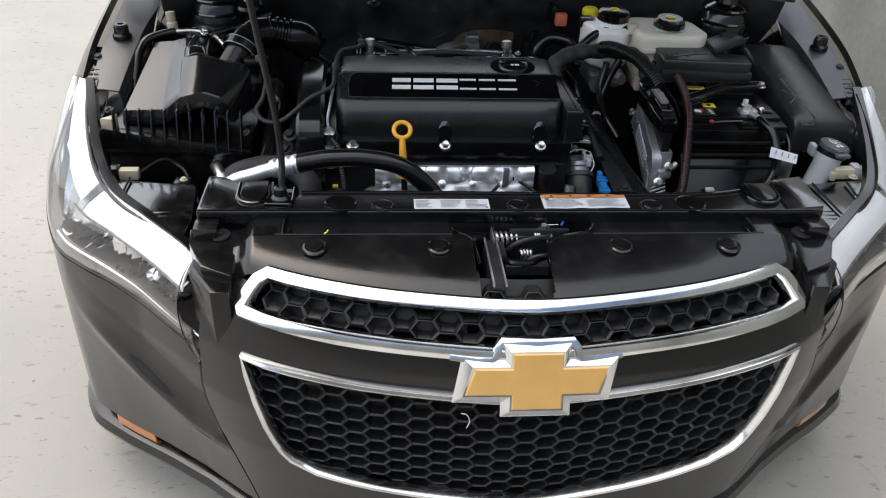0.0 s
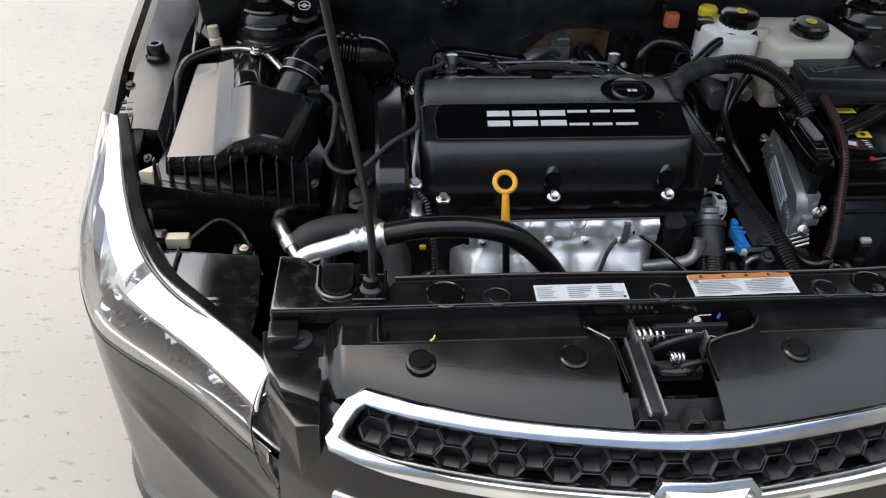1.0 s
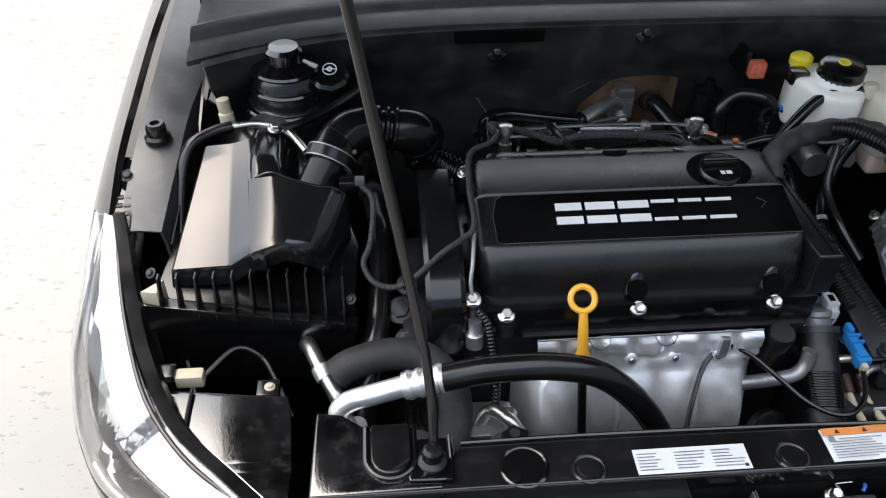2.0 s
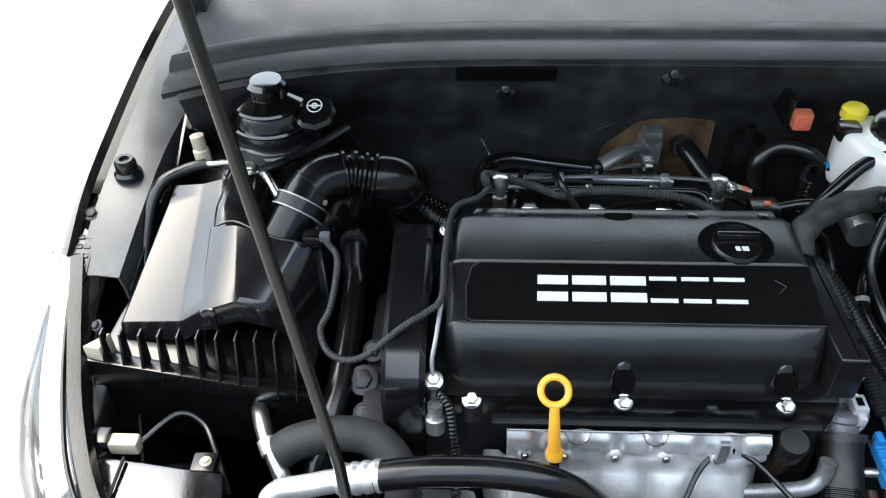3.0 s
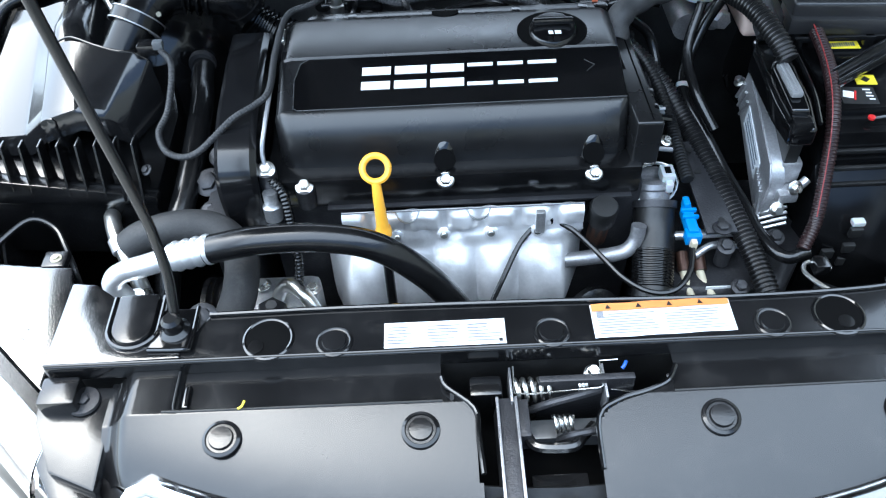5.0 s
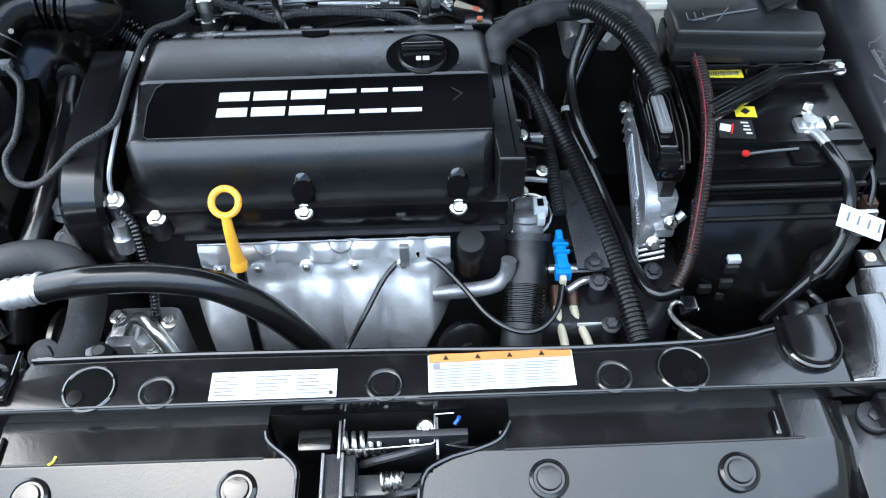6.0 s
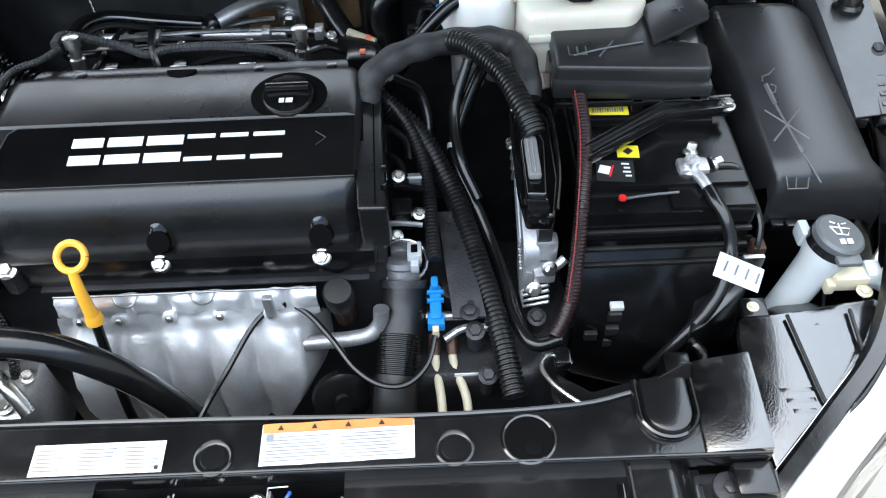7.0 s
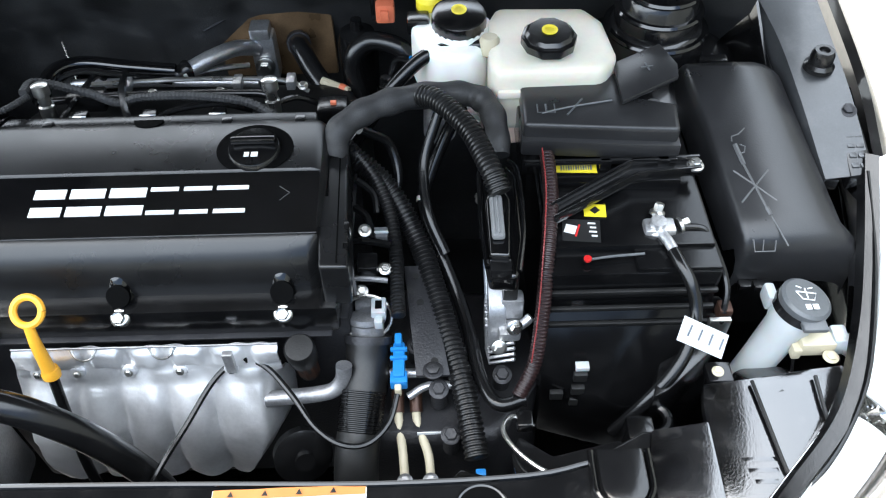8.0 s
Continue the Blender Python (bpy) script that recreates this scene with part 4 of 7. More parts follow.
for col in range(2):
    for row in range(8):
        x0 = 0.053 + col * 0.070
        bars(s2, "print_line", x0 + (0.012 if row == 0 else 0), x0 + 0.064 * rng.uniform(0.7, 1.0), 0.311 - row * 0.0034, 0.0009, 0.7563, "faint", turn=0.02)
bars(s2, "print_box", 0.053, 0.060, 0.309, 0.006, 0.7563, "faint", 0.02)

# sloping panel in front of it, down to the grille
apron = thing("front_apron", (0, 0.22, 0.70), "glossy black plastic apron above the grille", "panel")


OPENING = [(-0.108, 0.300), (0.129, 0.300), (0.125, 0.258), (0.114, 0.240), (0.092, 0.230), (0.062, 0.221), (0.040, 0.203), (0.034, 0.06), (-0.073, 0.06), (-0.078, 0.219), (-0.104, 0.244), (-0.109, 0.256)]
TRAYS = ((-0.374, -0.098), (0.118, 0.392))


def within(x, y, loop):
    """Whether a place lies inside a closed outline."""
    odd = False
    for (x0, y0), (x1, y1) in zip(loop, loop[1:] + loop[:1]):
        if (y0 > y) != (y1 > y) and x < x0 + (y - y0) * (x1 - x0) / (y1 - y0):
            odd = not odd
    return odd


def apron_height(x, y, front):
    """The apron's top: flat at the rear, rolling down at its front edge and at its ends, with two sunken trays."""
    t = min(1, max(0, (0.228 - y) / max(0.01, 0.228 - front)))
    z = 0.7405 - 0.022 * t - 0.009 * t ** 4
    for x0, x1 in TRAYS:
        inside_by = min(x - x0, x1 - x, (y - 0.2285) * 2)
        z -= 0.0075 * min(1, max(0, inside_by / 0.003))
    return z - 0.020 * min(1, max(0, (abs(x - CX) - 0.424) / 0.022)) ** 1.6


def apron_sheet():
    rows = []
    for i in range(229):
        x = -0.449 + 0.910 * i / 228
        f = face(x - CX, 0.709, -0.003).y
        lines = [0.2785 - 0.0485 * k / 18 for k in range(19)] + [0.2285, 0.2275, 0.2262]
        lines += [0.2262 + (f - 0.2262) * k / 30 for k in range(1, 31)]
        rows.append([(x, y, apron_height(x, y, f)) for y in lines])
    bm = sheet(rows)
    bmesh.ops.delete(bm, geom=[f for f in bm.faces if within(f.calc_center_median().x, f.calc_center_median().y, OPENING)], context="FACES")
    return thicken(bm, 0.004)


part("apron_panel", apron_sheet(), "panel", apron, sharp=50)
part("opening_rim", tube([(x, y, 0.7405) for x, y in OPENING[2:7]] + [(0.036, 0.15, 0.7395)], 0.0026, 8, 4), "gloss", apron, "rounded edge of the latch opening")
part("opening_rim", tube([(-0.0735, 0.15, 0.7395), (-0.076, 0.19, 0.7400)] + [(x, y, 0.7405) for x, y in OPENING[9:]], 0.0026, 8, 4), "gloss", apron, "rounded edge of the latch opening")
for x0, x1 in TRAYS:
    e = -0.011 if x0 < 0 else 0.010
    run = [(x0, 0.276), (x0, 0.236), (x0 + 0.003, 0.231), (x0 + 0.008, 0.2295), (x1 + e, 0.2285)] if x0 < 0 else [(x0 + e - 0.01, 0.2285), (x1 - 0.008, 0.2295), (x1 - 0.003, 0.231), (x1, 0.236), (x1, 0.276)]
    part("rim", tube([(x, y, 0.7408) for x, y in run], 0.0013, 8, 2), "black", apron, "dark edge line of a shallow tray")
    ex = x0 + 0.010 if x0 < 0 else x1 - 0.010
    part("tray_notch", box(ex - 0.003, ex + 0.003, 0.236, 0.262, 0.732, 0.7375, 0.0015), "gloss", apron, "small upright end stop in the tray")
for x in (-0.322, -0.131, 0.157, 0.334):
    part("push_clip", turned([(0.019, 0), (0.0185, 0.002), (0.0155, 0.0035), (0.0145, 0.002), (0.012, 0.002), (0.011, 0.005), (0, 0.0056)], (x, 0.200, 0.7357), (0, -0.13, 1)), "panel", apron, "round black push clip")
for sx in (-1, 1):
    tray = part("corner_tray", prism([(sx * x + CX, y) for x, y in ((0.450, 0.274), (0.530, 0.276), (0.524, 0.235), (0.500, 0.185), (0.452, 0.165))][::sx], 0.69, lambda x, y: 0.722 - 0.25 * max(0, 0.22 - y), 0.003), "panel", apron, "stepped black corner tray")
    part("step", box(sx * 0.500 - 0.019 + CX, sx * 0.500 + 0.019 + CX, 0.244, 0.276, 0.715, 0.742, 0.004), "panel", apron)
    part("bolt", join(turned([(0.017, 0), (0.016, 0.003), (0.009, 0.004)], (sx * 0.480 + CX, 0.258, 0.7215)), hexbolt((sx * 0.480 + CX, 0.258, 0.723), r=0.007, h=0.006)), "darkmetal", apron, "flanged black bolt")
    part("front_block", prism([(sx * x + CX, y) for x, y in ((0.452, 0.172), (0.505, 0.215), (0.518, 0.248), (0.522, 0.20), (0.480, 0.135), (0.452, 0.135))][::sx], 0.60, 0.700, 0.004), "panel", apron, "black block beside the grille end")

latch = thing("hood_latch", (0.01, 0.24, 0.66), "steel hood latch with coiled springs in a dark opening", "latch")
# Black well and rear wall stand in for the shade inside the opening.
part("well", prism([(-0.112, 0.300), (0.135, 0.300), (0.130, 0.245), (0.100, 0.222), (0.066, 0.165), (0.052, 0.100), (-0.092, 0.100), (-0.094, 0.226), (-0.112, 0.248)][::-1], 0.56, 0.655, 0.004), "void", latch, "black well painted as shade in the latch opening")
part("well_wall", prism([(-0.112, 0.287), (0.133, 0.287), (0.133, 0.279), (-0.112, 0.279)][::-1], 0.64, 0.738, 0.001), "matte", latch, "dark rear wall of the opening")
part("latch_plate", box(-0.012, 0.085, 0.248, 0.256, 0.64, 0.735, 0.002), "darkmetal", latch)
part("guide", box(-0.058, -0.034, 0.120, 0.240, 0.690, 0.722, 0.002, top=(-0.054, -0.036, 0.120, 0.240)), "darkmetal", latch, "upright steel guide")
for x in (-0.055, -0.0365):
    part("guide_edge", box(x - 0.0014, x + 0.0014, 0.112, 0.238, 0.722, 0.728, 0.0006), "castgrey", latch, "grey metal edge of the guide")
part("guide_foot", box(-0.036, -0.024, 0.196, 0.238, 0.695, 0.722, 0.002), "darkmetal", latch)


def coil(x0, x1, y, z, r, turns, wire):
    pts = []
    for i in range(turns * 12 + 1):
        a = 2 * math.pi * i / 12
        pts.append((x0 + (x1 - x0) * i / (turns * 12), y + r * math.cos(a), z + r * math.sin(a)))
    return tube(pts, wire, 6, straight=True)


part("spring", coil(-0.036, 0.004, 0.252, 0.716, 0.011, 5, 0.0024), "steel", latch, "bright coiled spring")
part("spring", coil(0.000, 0.020, 0.214, 0.712, 0.008, 4, 0.002), "steel", latch, "bright coiled spring")
part("spring", coil(0.028, 0.038, 0.252, 0.722, 0.007, 3, 0.0018), "steel", latch, "bright coiled spring")
part("bolt", hexbolt((0.044, 0.262, 0.724), (0, -0.3, 1), 0.006, 0.016), "steel", latch)
part("striker_hook", tube([(-0.02, 0.238, 0.70), (0.0, 0.232, 0.722), (0.03, 0.236, 0.728), (0.05, 0.246, 0.72)], 0.004, 8, 4), "darkmetal", latch, "curved latch hook")
part("lever", tube([(0.005, 0.205, 0.695), (0.02, 0.200, 0.715), (0.05, 0.205, 0.716), (0.062, 0.225, 0.700)], 0.004, 8, 4), "darkmetal", latch)
part("cable_clip", tube([(0.072, 0.258, 0.738), (0.075, 0.261, 0.740), (0.077, 0.265, 0.740)], 0.0020, 8, 4), "blueclip", latch, "small blue cable clip")
part("cable_clip", tube([(0.060, 0.238, 0.70), (0.070, 0.240, 0.702)], 0.0025, 8, 2), "blueclip", latch, "small blue cable clip")
for x in (-0.040, 0.055):
    part("bracket", box(x - 0.0012, x + 0.0012, 0.232, 0.272, 0.690, 0.728, 0.0004), "castgrey", latch, "grey metal bracket edge")
part("cross_wire", tube([(0.058, 0.250, 0.716), (0.085, 0.244, 0.716), (0.112, 0.246, 0.714)], 0.0012, 6, 4), "steel", latch, "thin bright wire")
part("side_lug", box(-0.082, -0.048, 0.244, 0.268, 0.69, 0.722, 0.005), "plastic", latch, "black plastic lug")
part("wire_frame", tube([(-0.036, 0.274, 0.726), (-0.037, 0.242, 0.726), (-0.020, 0.240, 0.727), (0.048, 0.243, 0.728), (0.052, 0.245, 0.728), (0.053, 0.275, 0.728), (0.072, 0.276, 0.728)], 0.0010, 6, straight=True), "steel", latch, "thin bright bent frame edge")
part("base_plate", box(-0.030, 0.050, 0.210, 0.232, 0.672, 0.690, 0.002), "railpaint", latch, "grey steel base plate")
part("arch", tube([(-0.030, 0.214, 0.705), (-0.026, 0.198, 0.712), (-0.017, 0.187, 0.715), (0.014, 0.186, 0.715), (0.026, 0.198, 0.712), (0.040, 0.214, 0.705)], 0.0055, 8, 4), "plastic", latch, "black plastic arch")
part("lower_plate", box(-0.026, 0.030, 0.125, 0.172, 0.668, 0.690, 0.003), "plastic", latch, "dark plate below the arch")

rod = thing("hood_prop_rod", (-0.382, 0.318, 0.753), "thin black metal hood prop rod standing in its grommet", "prop rod")
part("rod", tube([(-0.381, 0.318, 0.756), (-0.380, 0.330, 0.785), (-0.380, 0.344, 0.812), (-0.384, 0.357, 0.850), (-0.3885, 0.3645, 0.887), (-0.410, 0.3855, 1.02), (-0.4477, 0.422, 1.25), (-0.480, 0.4535, 1.45), (-0.498, 0.471, 1.56), (-0.501, 0.474, 1.585)], 0.0055, 10, 6), "rubber", rod)
part("grommet", turned([(0.016, 0), (0.016, 0.006), (0.011, 0.010), (0.0105, 0.022), (0.007, 0.026), (0, 0.026)], (-0.382, 0.316, 0.753)), "rubber", rod, "black rubber grommet")

# ---- engine ----
engine = thing("engine", (-0.08, 0.66, 0.30), "black covered four cylinder engine with bright metal exhaust shield", "engine")


COVER = [(0.786, 0.792), (0.784, 0.812), (0.776, 0.826), (0.762, 0.8305), (0.688, 0.8275), (0.685, 0.8250), (0.603, 0.8090), (0.600, 0.8105), (0.597, 0.8095), (0.593, 0.8065), (0.588, 0.8020), (0.581, 0.7940), (0.576, 0.7840), (0.572, 0.770), (0.569, 0.750)]


def valve_cover():
    """The moulded cover: one long section whose front corners are rounded in plan."""
    rows = []
    xs = [(-0.302, 0.016), (-0.300, 0.009), (-0.296, 0.004), (-0.291, 0.0015), (-0.284, 0.0)] + [(-0.275 + 0.395 * i / 12, 0.0) for i in range(13)] + [(0.126, 0.001), (0.131, 0.004), (0.135, 0.010), (0.137, 0.016)]
    for x, drop in xs:
        near = min(x + 0.302, 0.137 - x)
        rounded = 0.026 - math.sqrt(max(0, 0.026 ** 2 - max(0, 0.026 - near) ** 2))
        row = []
        for i, (y, z) in enumerate(COVER):
            w = min(1, max(0, (0.605 - y) / 0.03)) + min(0.5, max(0, (y - 0.765) / 0.02))
            row.append((x, y + rounded * (w if y < 0.7 else -w), z - (drop if i < len(COVER) - 1 else 0)))
        rows.append(row + [(x, 0.571 + rounded, 0.735), (x, 0.786, 0.735)])
    bm = sheet(rows)
    for row_x in (-0.302, 0.137):
        es = [e for e in bm.edges if e.is_boundary and all(abs(v.co.x - row_x) < 1e-5 for v in e.verts)]
        bmesh.ops.contextual_create(bm, geom=es)
    return bm


cover = part("valve_cover", valve_cover(), "cover", engine, "satin black engine cover", sharp=22)
part("rear_strip", prism([(-0.275, 0.778), (-0.268, 0.797), (0.118, 0.797), (0.120, 0.776)][::-1], 0.79, 0.822, 0.004), "cover", cover, "dark rear strip")
for x in (-0.21, 0.01, 0.10):
    part("tab", box(x - 0.006, x + 0.006, 0.770, 0.782, 0.822, 0.829, 0.001), "plastic", cover)
# The notch is a black patch on the cover, painted as its shade.
part("notch", prism([(-0.085 + 0.018 * math.cos(a), 0.776 - 0.014 * math.sin(a)) for a in [math.pi * i / 12 for i in range(13)]], 0.815, 0.8312, 0.0), "void", cover, "half round notch painted as black shade")


def plate_on_cover(x, y, lift):
    return (x, y, 0.8250 - (0.685 - y) * (0.016 / 0.082) + lift)


def flat_on_cover(pts, lift, thick):
    bm = bmesh.new()
    bm.faces.new([bm.verts.new(plate_on_cover(x, y, lift)) for x, y in pts])
    bm.normal_update()
    if bm.faces[:] and bm.faces[:][0].normal.z < 0:
        bmesh.ops.reverse_faces(bm, faces=bm.faces)
    r = bmesh.ops.extrude_face_region(bm, geom=bm.faces[:])
    bmesh.ops.translate(bm, verts=[e for e in r["geom"] if isinstance(e, bmesh.types.BMVert)], vec=(0, 0, thick))
    return bm


part("inset_edge", tube([plate_on_cover(x, y, 0.0012) for x, y in ((0.131, 0.602), (-0.05, 0.602), (-0.272, 0.602), (-0.2775, 0.606), (-0.2785, 0.65), (-0.272, 0.677), (-0.262, 0.6845), (0.0, 0.685), (0.131, 0.685))], 0.0007, 6, straight=True), "seal", cover, "fine raised edge of the panel")
part("inset_panel", flat_on_cover([(-0.277, 0.602), (0.131, 0.602), (0.131, 0.6845), (-0.262, 0.6845), (-0.272, 0.677), (-0.278, 0.65)], 0.0004, 0.0006), "gloss", cover, "recessed glossy name panel")


def glyph(x0, x1, heavy):
    """A plain shape of a letter's size: two bars, thick or thin."""
    y0, y1 = 0.630, 0.666
    t = 0.0052

    def q(x, y):
        return (x + (y - 0.648) * 0.05, y)

    if heavy:
        t = 0.0125
    return [flat_on_cover([q(x0, y0), q(x1, y0), q(x1, y0 + t), q(x0, y0 + t)], 0.0012, 0.0008), flat_on_cover([q(x0, y1 - t), q(x1, y1 - t), q(x1, y1), q(x0, y1)], 0.0012, 0.0008)]


for x0, x1, heavy in ((-0.194, -0.158, True), (-0.153, -0.113, True), (-0.108, -0.066, True), (-0.062, -0.030, False), (-0.024, 0.008, False), (0.014, 0.050, False)):
    for piece in glyph(x0, x1, heavy):
        part("name_block", piece, "whiteprint", cover, "plain white name block")
for a, b in (((0.086, 0.664), (0.098, 0.655)), ((0.098, 0.655), (0.087, 0.645))):
    part("arrow_line", tube([plate_on_cover(*a, 0.0012), plate_on_cover(*b, 0.0012)], 0.0005, 6, straight=True), "cover", cover, "faint moulded arrow")
# Black patch on the cover paints the recess's shade round the cap.
part("filler_recess", prism([(0.052 + 0.0455 * math.cos(a), max(0.6885, 0.721 + 0.040 * math.sin(a))) for a in [2 * math.pi * (i + 0.5) / 36 for i in range(36)]], 0.81, lambda x, y: 0.8312 - 0.04 * (0.75 - y), 0.0), "void", cover, "round recess painted as black shade")
oil = part("oil_cap", turned([(0.032, 0), (0.032, 0.009), (0.029, 0.013), (0.012, 0.015), (0, 0.015)], (0.052, 0.718, 0.824), (0, -0.12, 1), 36), "plastic", engine, "black ribbed oil filler cap")
part("grip", box(0.026, 0.078, 0.716, 0.724, 0.840, 0.848, 0.003), "plastic", oil)
bars(oil, "symbol", 0.044, 0.050, 0.694, 0.008, 0.8415, "whiteprint")
bars(oil, "symbol", 0.052, 0.060, 0.694, 0.008, 0.8415, "whiteprint")
part("head", box(-0.318, 0.150, 0.545, 0.790, 0.700, 0.745, 0.006), "plastic", engine, "black cylinder head edge")
part("head_flange", box(-0.246, 0.140, 0.539, 0.56, 0.698, 0.7010, 0.001), "darkmetal", engine, "dark gasket edge")
part("block", box(-0.33, 0.16, 0.56, 0.86, 0.32, 0.705, 0.01), "darkmetal", engine, "dark engine block")
for x in (-0.095, 0.089):
    part("bolt_pocket", turned([(0.0150, -0.012), (0.0155, 0.014), (0.0135, 0.026), (0.0085, 0.033), (0, 0.035)], (x, 0.5755, 0.745), (0, 0.36, 1), 24), "gloss", cover, "rounded black bolt pocket")
    # Black disc on the raised pocket paints the shade of its cavity.
    part("pocket_hollow", turned([(0.0135, -0.004), (0.0132, 0.0015), (0, 0.0016)], (x, 0.5605, 0.757), (0, -0.80, 0.60), 24), "void", cover, "black disc painted as the pocket's shade")
    part("bolt", join(turned([(0.0112, -0.004), (0.0112, 0.002), (0.0100, 0.0035), (0.0085, 0.004)], (x, 0.546, 0.737), (0, -0.62, 0.78), 24), turned([(0.0078, 0.003), (0.0078, 0.009), (0.0066, 0.0102), (0.0050, 0.0095), (0, 0.0095)], (x, 0.546, 0.737), (0, -0.62, 0.78), 6)), "steel", engine, "bright zinc bolt")
for x, y, z in ((-0.314, 0.553, 0.760), (-0.270, 0.545, 0.737), (-0.304, 0.768, 0.806)):
    part("bolt_post", turned([(0.012, -0.03), (0.012, -0.002), (0.009, 0.0)], (x, y, z)), "darkmetal", engine)
    part("bolt", hexbolt((x, y, z), (0, -0.4, 0.9), 0.0075, 0.009), "steel", engine, "bright zinc bolt")
TIM = [(0.535, 0.665), (0.529, 0.735), (0.530, 0.752), (0.535, 0.768), (0.545, 0.780), (0.560, 0.790), (0.582, 0.799), (0.615, 0.807), (0.700, 0.815), (0.768, 0.815), (0.778, 0.806), (0.780, 0.665)]


def timing_cover():
    rows = [[(x, y + (0.004 if k in (0, 3) else 0), z - (0.005 if k in (0, 3) else 0)) for y, z in TIM] for k, x in enumerate((-0.374, -0.368, -0.330, -0.323))]
    bm = sheet(rows)
    for xx in (-0.374, -0.323):
        es = [e for e in bm.edges if e.is_boundary and all(abs(v.co.x - xx) < 1e-5 for v in e.verts)]
        bmesh.ops.contextual_create(bm, geom=es)
    return bm


part("timing_cover", timing_cover(), "timing", engine, "tall glossy black timing belt cover", sharp=30)
part("timing_side", box(-0.405, -0.36, 0.53, 0.76, 0.42, 0.70, 0.012), "darkmetal", engine, "cast engine mount side")
for x, y, z, r in ((-0.405, 0.60, 0.70, 0.013), (-0.40, 0.56, 0.685, 0.010), (-0.395, 0.64, 0.71, 0.010)):
    part("mount_bolt", hexbolt((x, y, z), (-0.2, -0.5, 1), r, 0.012), "darkmetal", engine)
end = part("end_cover", prism([(0.136, 0.555), (0.168, 0.554), (0.163, 0.640), (0.158, 0.760), (0.122, 0.762), (0.130, 0.640)], 0.74, 0.806, 0.004, 3), "cover", engine, "black end cover of the cylinder head")
for y in (0.585, 0.615, 0.745):
    part("end_clip_tab", box(0.1595, 0.1665, y - 0.006, y + 0.006, 0.785, 0.806, 0.0015), "plastic", end)
part("end_groove", prism([(0.1545, 0.560), (0.1562, 0.560), (0.1500, 0.757), (0.1482, 0.757)], 0.79, 0.8066, 0.0), "void", end, "dark joint line")
# The window is a black patch laid on top for its inner shade.
part("end_recess", prism([(0.1285, 0.662), (0.140, 0.662), (0.137, 0.716), (0.126, 0.716)], 0.79, 0.8066, 0.0), "void", end, "cover window painted as black shade")
part("end_clip", join(box(0.1265, 0.1325, 0.664, 0.682, 0.800, 0.808, 0.001), box(0.1285, 0.1345, 0.684, 0.689, 0.800, 0.807, 0.001)), "paper", end, "small pale clip")


LOBES = (-0.252, -0.166, -0.114, -0.060, -0.005, 0.076)


def heat_shield():
    """Pressed sheet over the exhaust: a stepped flange above, five rounded lobes below."""
    rows = []
    zs = [0.702, 0.699, 0.696, 0.690, 0.684, 0.678, 0.674, 0.671, 0.668, 0.665, 0.661, 0.655, 0.646, 0.636, 0.624, 0.61, 0.595, 0.58, 0.565, 0.55, 0.535, 0.52, 0.505]
    for z in zs:
        row = []
        low = min(1, max(0, (0.664 - z) / 0.03))
        for i in range(101):
            u = i / 100
            x0, x1 = -0.228 - 0.026 * low + 0.9 * max(0, 0.555 - z) ** 1.3, 0.078 + 0.004 * low - 1.1 * max(0, 0.585 - z) ** 1.3
            x = x0 + (x1 - x0) * u
            edge = min(1, min(u, 1 - u) / 0.09)
            k = next((n for n in range(5) if x <= LOBES[n + 1]), 4)
            v = (x - LOBES[k]) / (LOBES[k + 1] - LOBES[k])
            lobe = max(0, 1 - abs(2 * v - 1) ** 2.6)
            depth = 0.0
            if z <= 0.664:
                t = min(1, (0.664 - z) / 0.075)
                depth = (0.020 * t + 0.026 * math.sin(t * math.pi / 2) * (0.52 + 0.48 * lobe)) * edge ** 0.5 - 0.10 * max(0, 0.56 - z)
            elif 0.674 < z < 0.6985:
                wave = abs((x + 0.24) / 0.047 % 1.0 - 0.5)
                depth = 0.0050 * min(1, max(0, (0.38 - wave) / 0.09)) * min(1, (z - 0.672) / 0.006)
            dent = 0.0035 * math.exp(-((x - 0.026) / 0.020) ** 2) * math.sin((z - 0.60 + 0.4 * (x - 0.02)) * 260) * math.exp(-((z - 0.60) / 0.030) ** 2)
            wob = 0.0010 * math.sin(x * 190 + z * 120) + 0.0008 * math.sin(z * 240 - x * 60) + 0.0012 * math.sin(x * 71 + 2) * math.sin(z * 97)
            row.append((x, 0.530 - 0.24 * (0.70 - z) * (1 if z > 0.66 else 0.5) - depth + 0.028 * (1 - edge) * low + wob + dent, z))
        rows.append(row)
    return thicken(sheet(rows), 0.0015)


shield = part("heat_shield", heat_shield(), "shield", engine, "bright stamped aluminium exhaust heat shield", sharp=60)
for x in (-0.206, -0.160, -0.100, -0.040, 0.020):
    part("bolt", hexbolt((x, 0.517, 0.668), (0, -1, 0.45), 0.0036, 0.004), "steel", shield, "small bright bolt")
    part("boss", turned([(0.009, -0.004), (0.0085, 0.002), (0.006, 0.003), (0, 0.003)], (x, 0.519, 0.668), (0, -1, 0.45), 16), "shield", shield, "pressed boss round a bolt")
part("flange_lip", tube([(-0.228, 0.529, 0.7025), (-0.10, 0.528, 0.7035), (0.03, 0.528, 0.7035), (0.078, 0.529, 0.7025)], 0.0014, 8, 6), "castgrey", shield, "rolled upper lip")
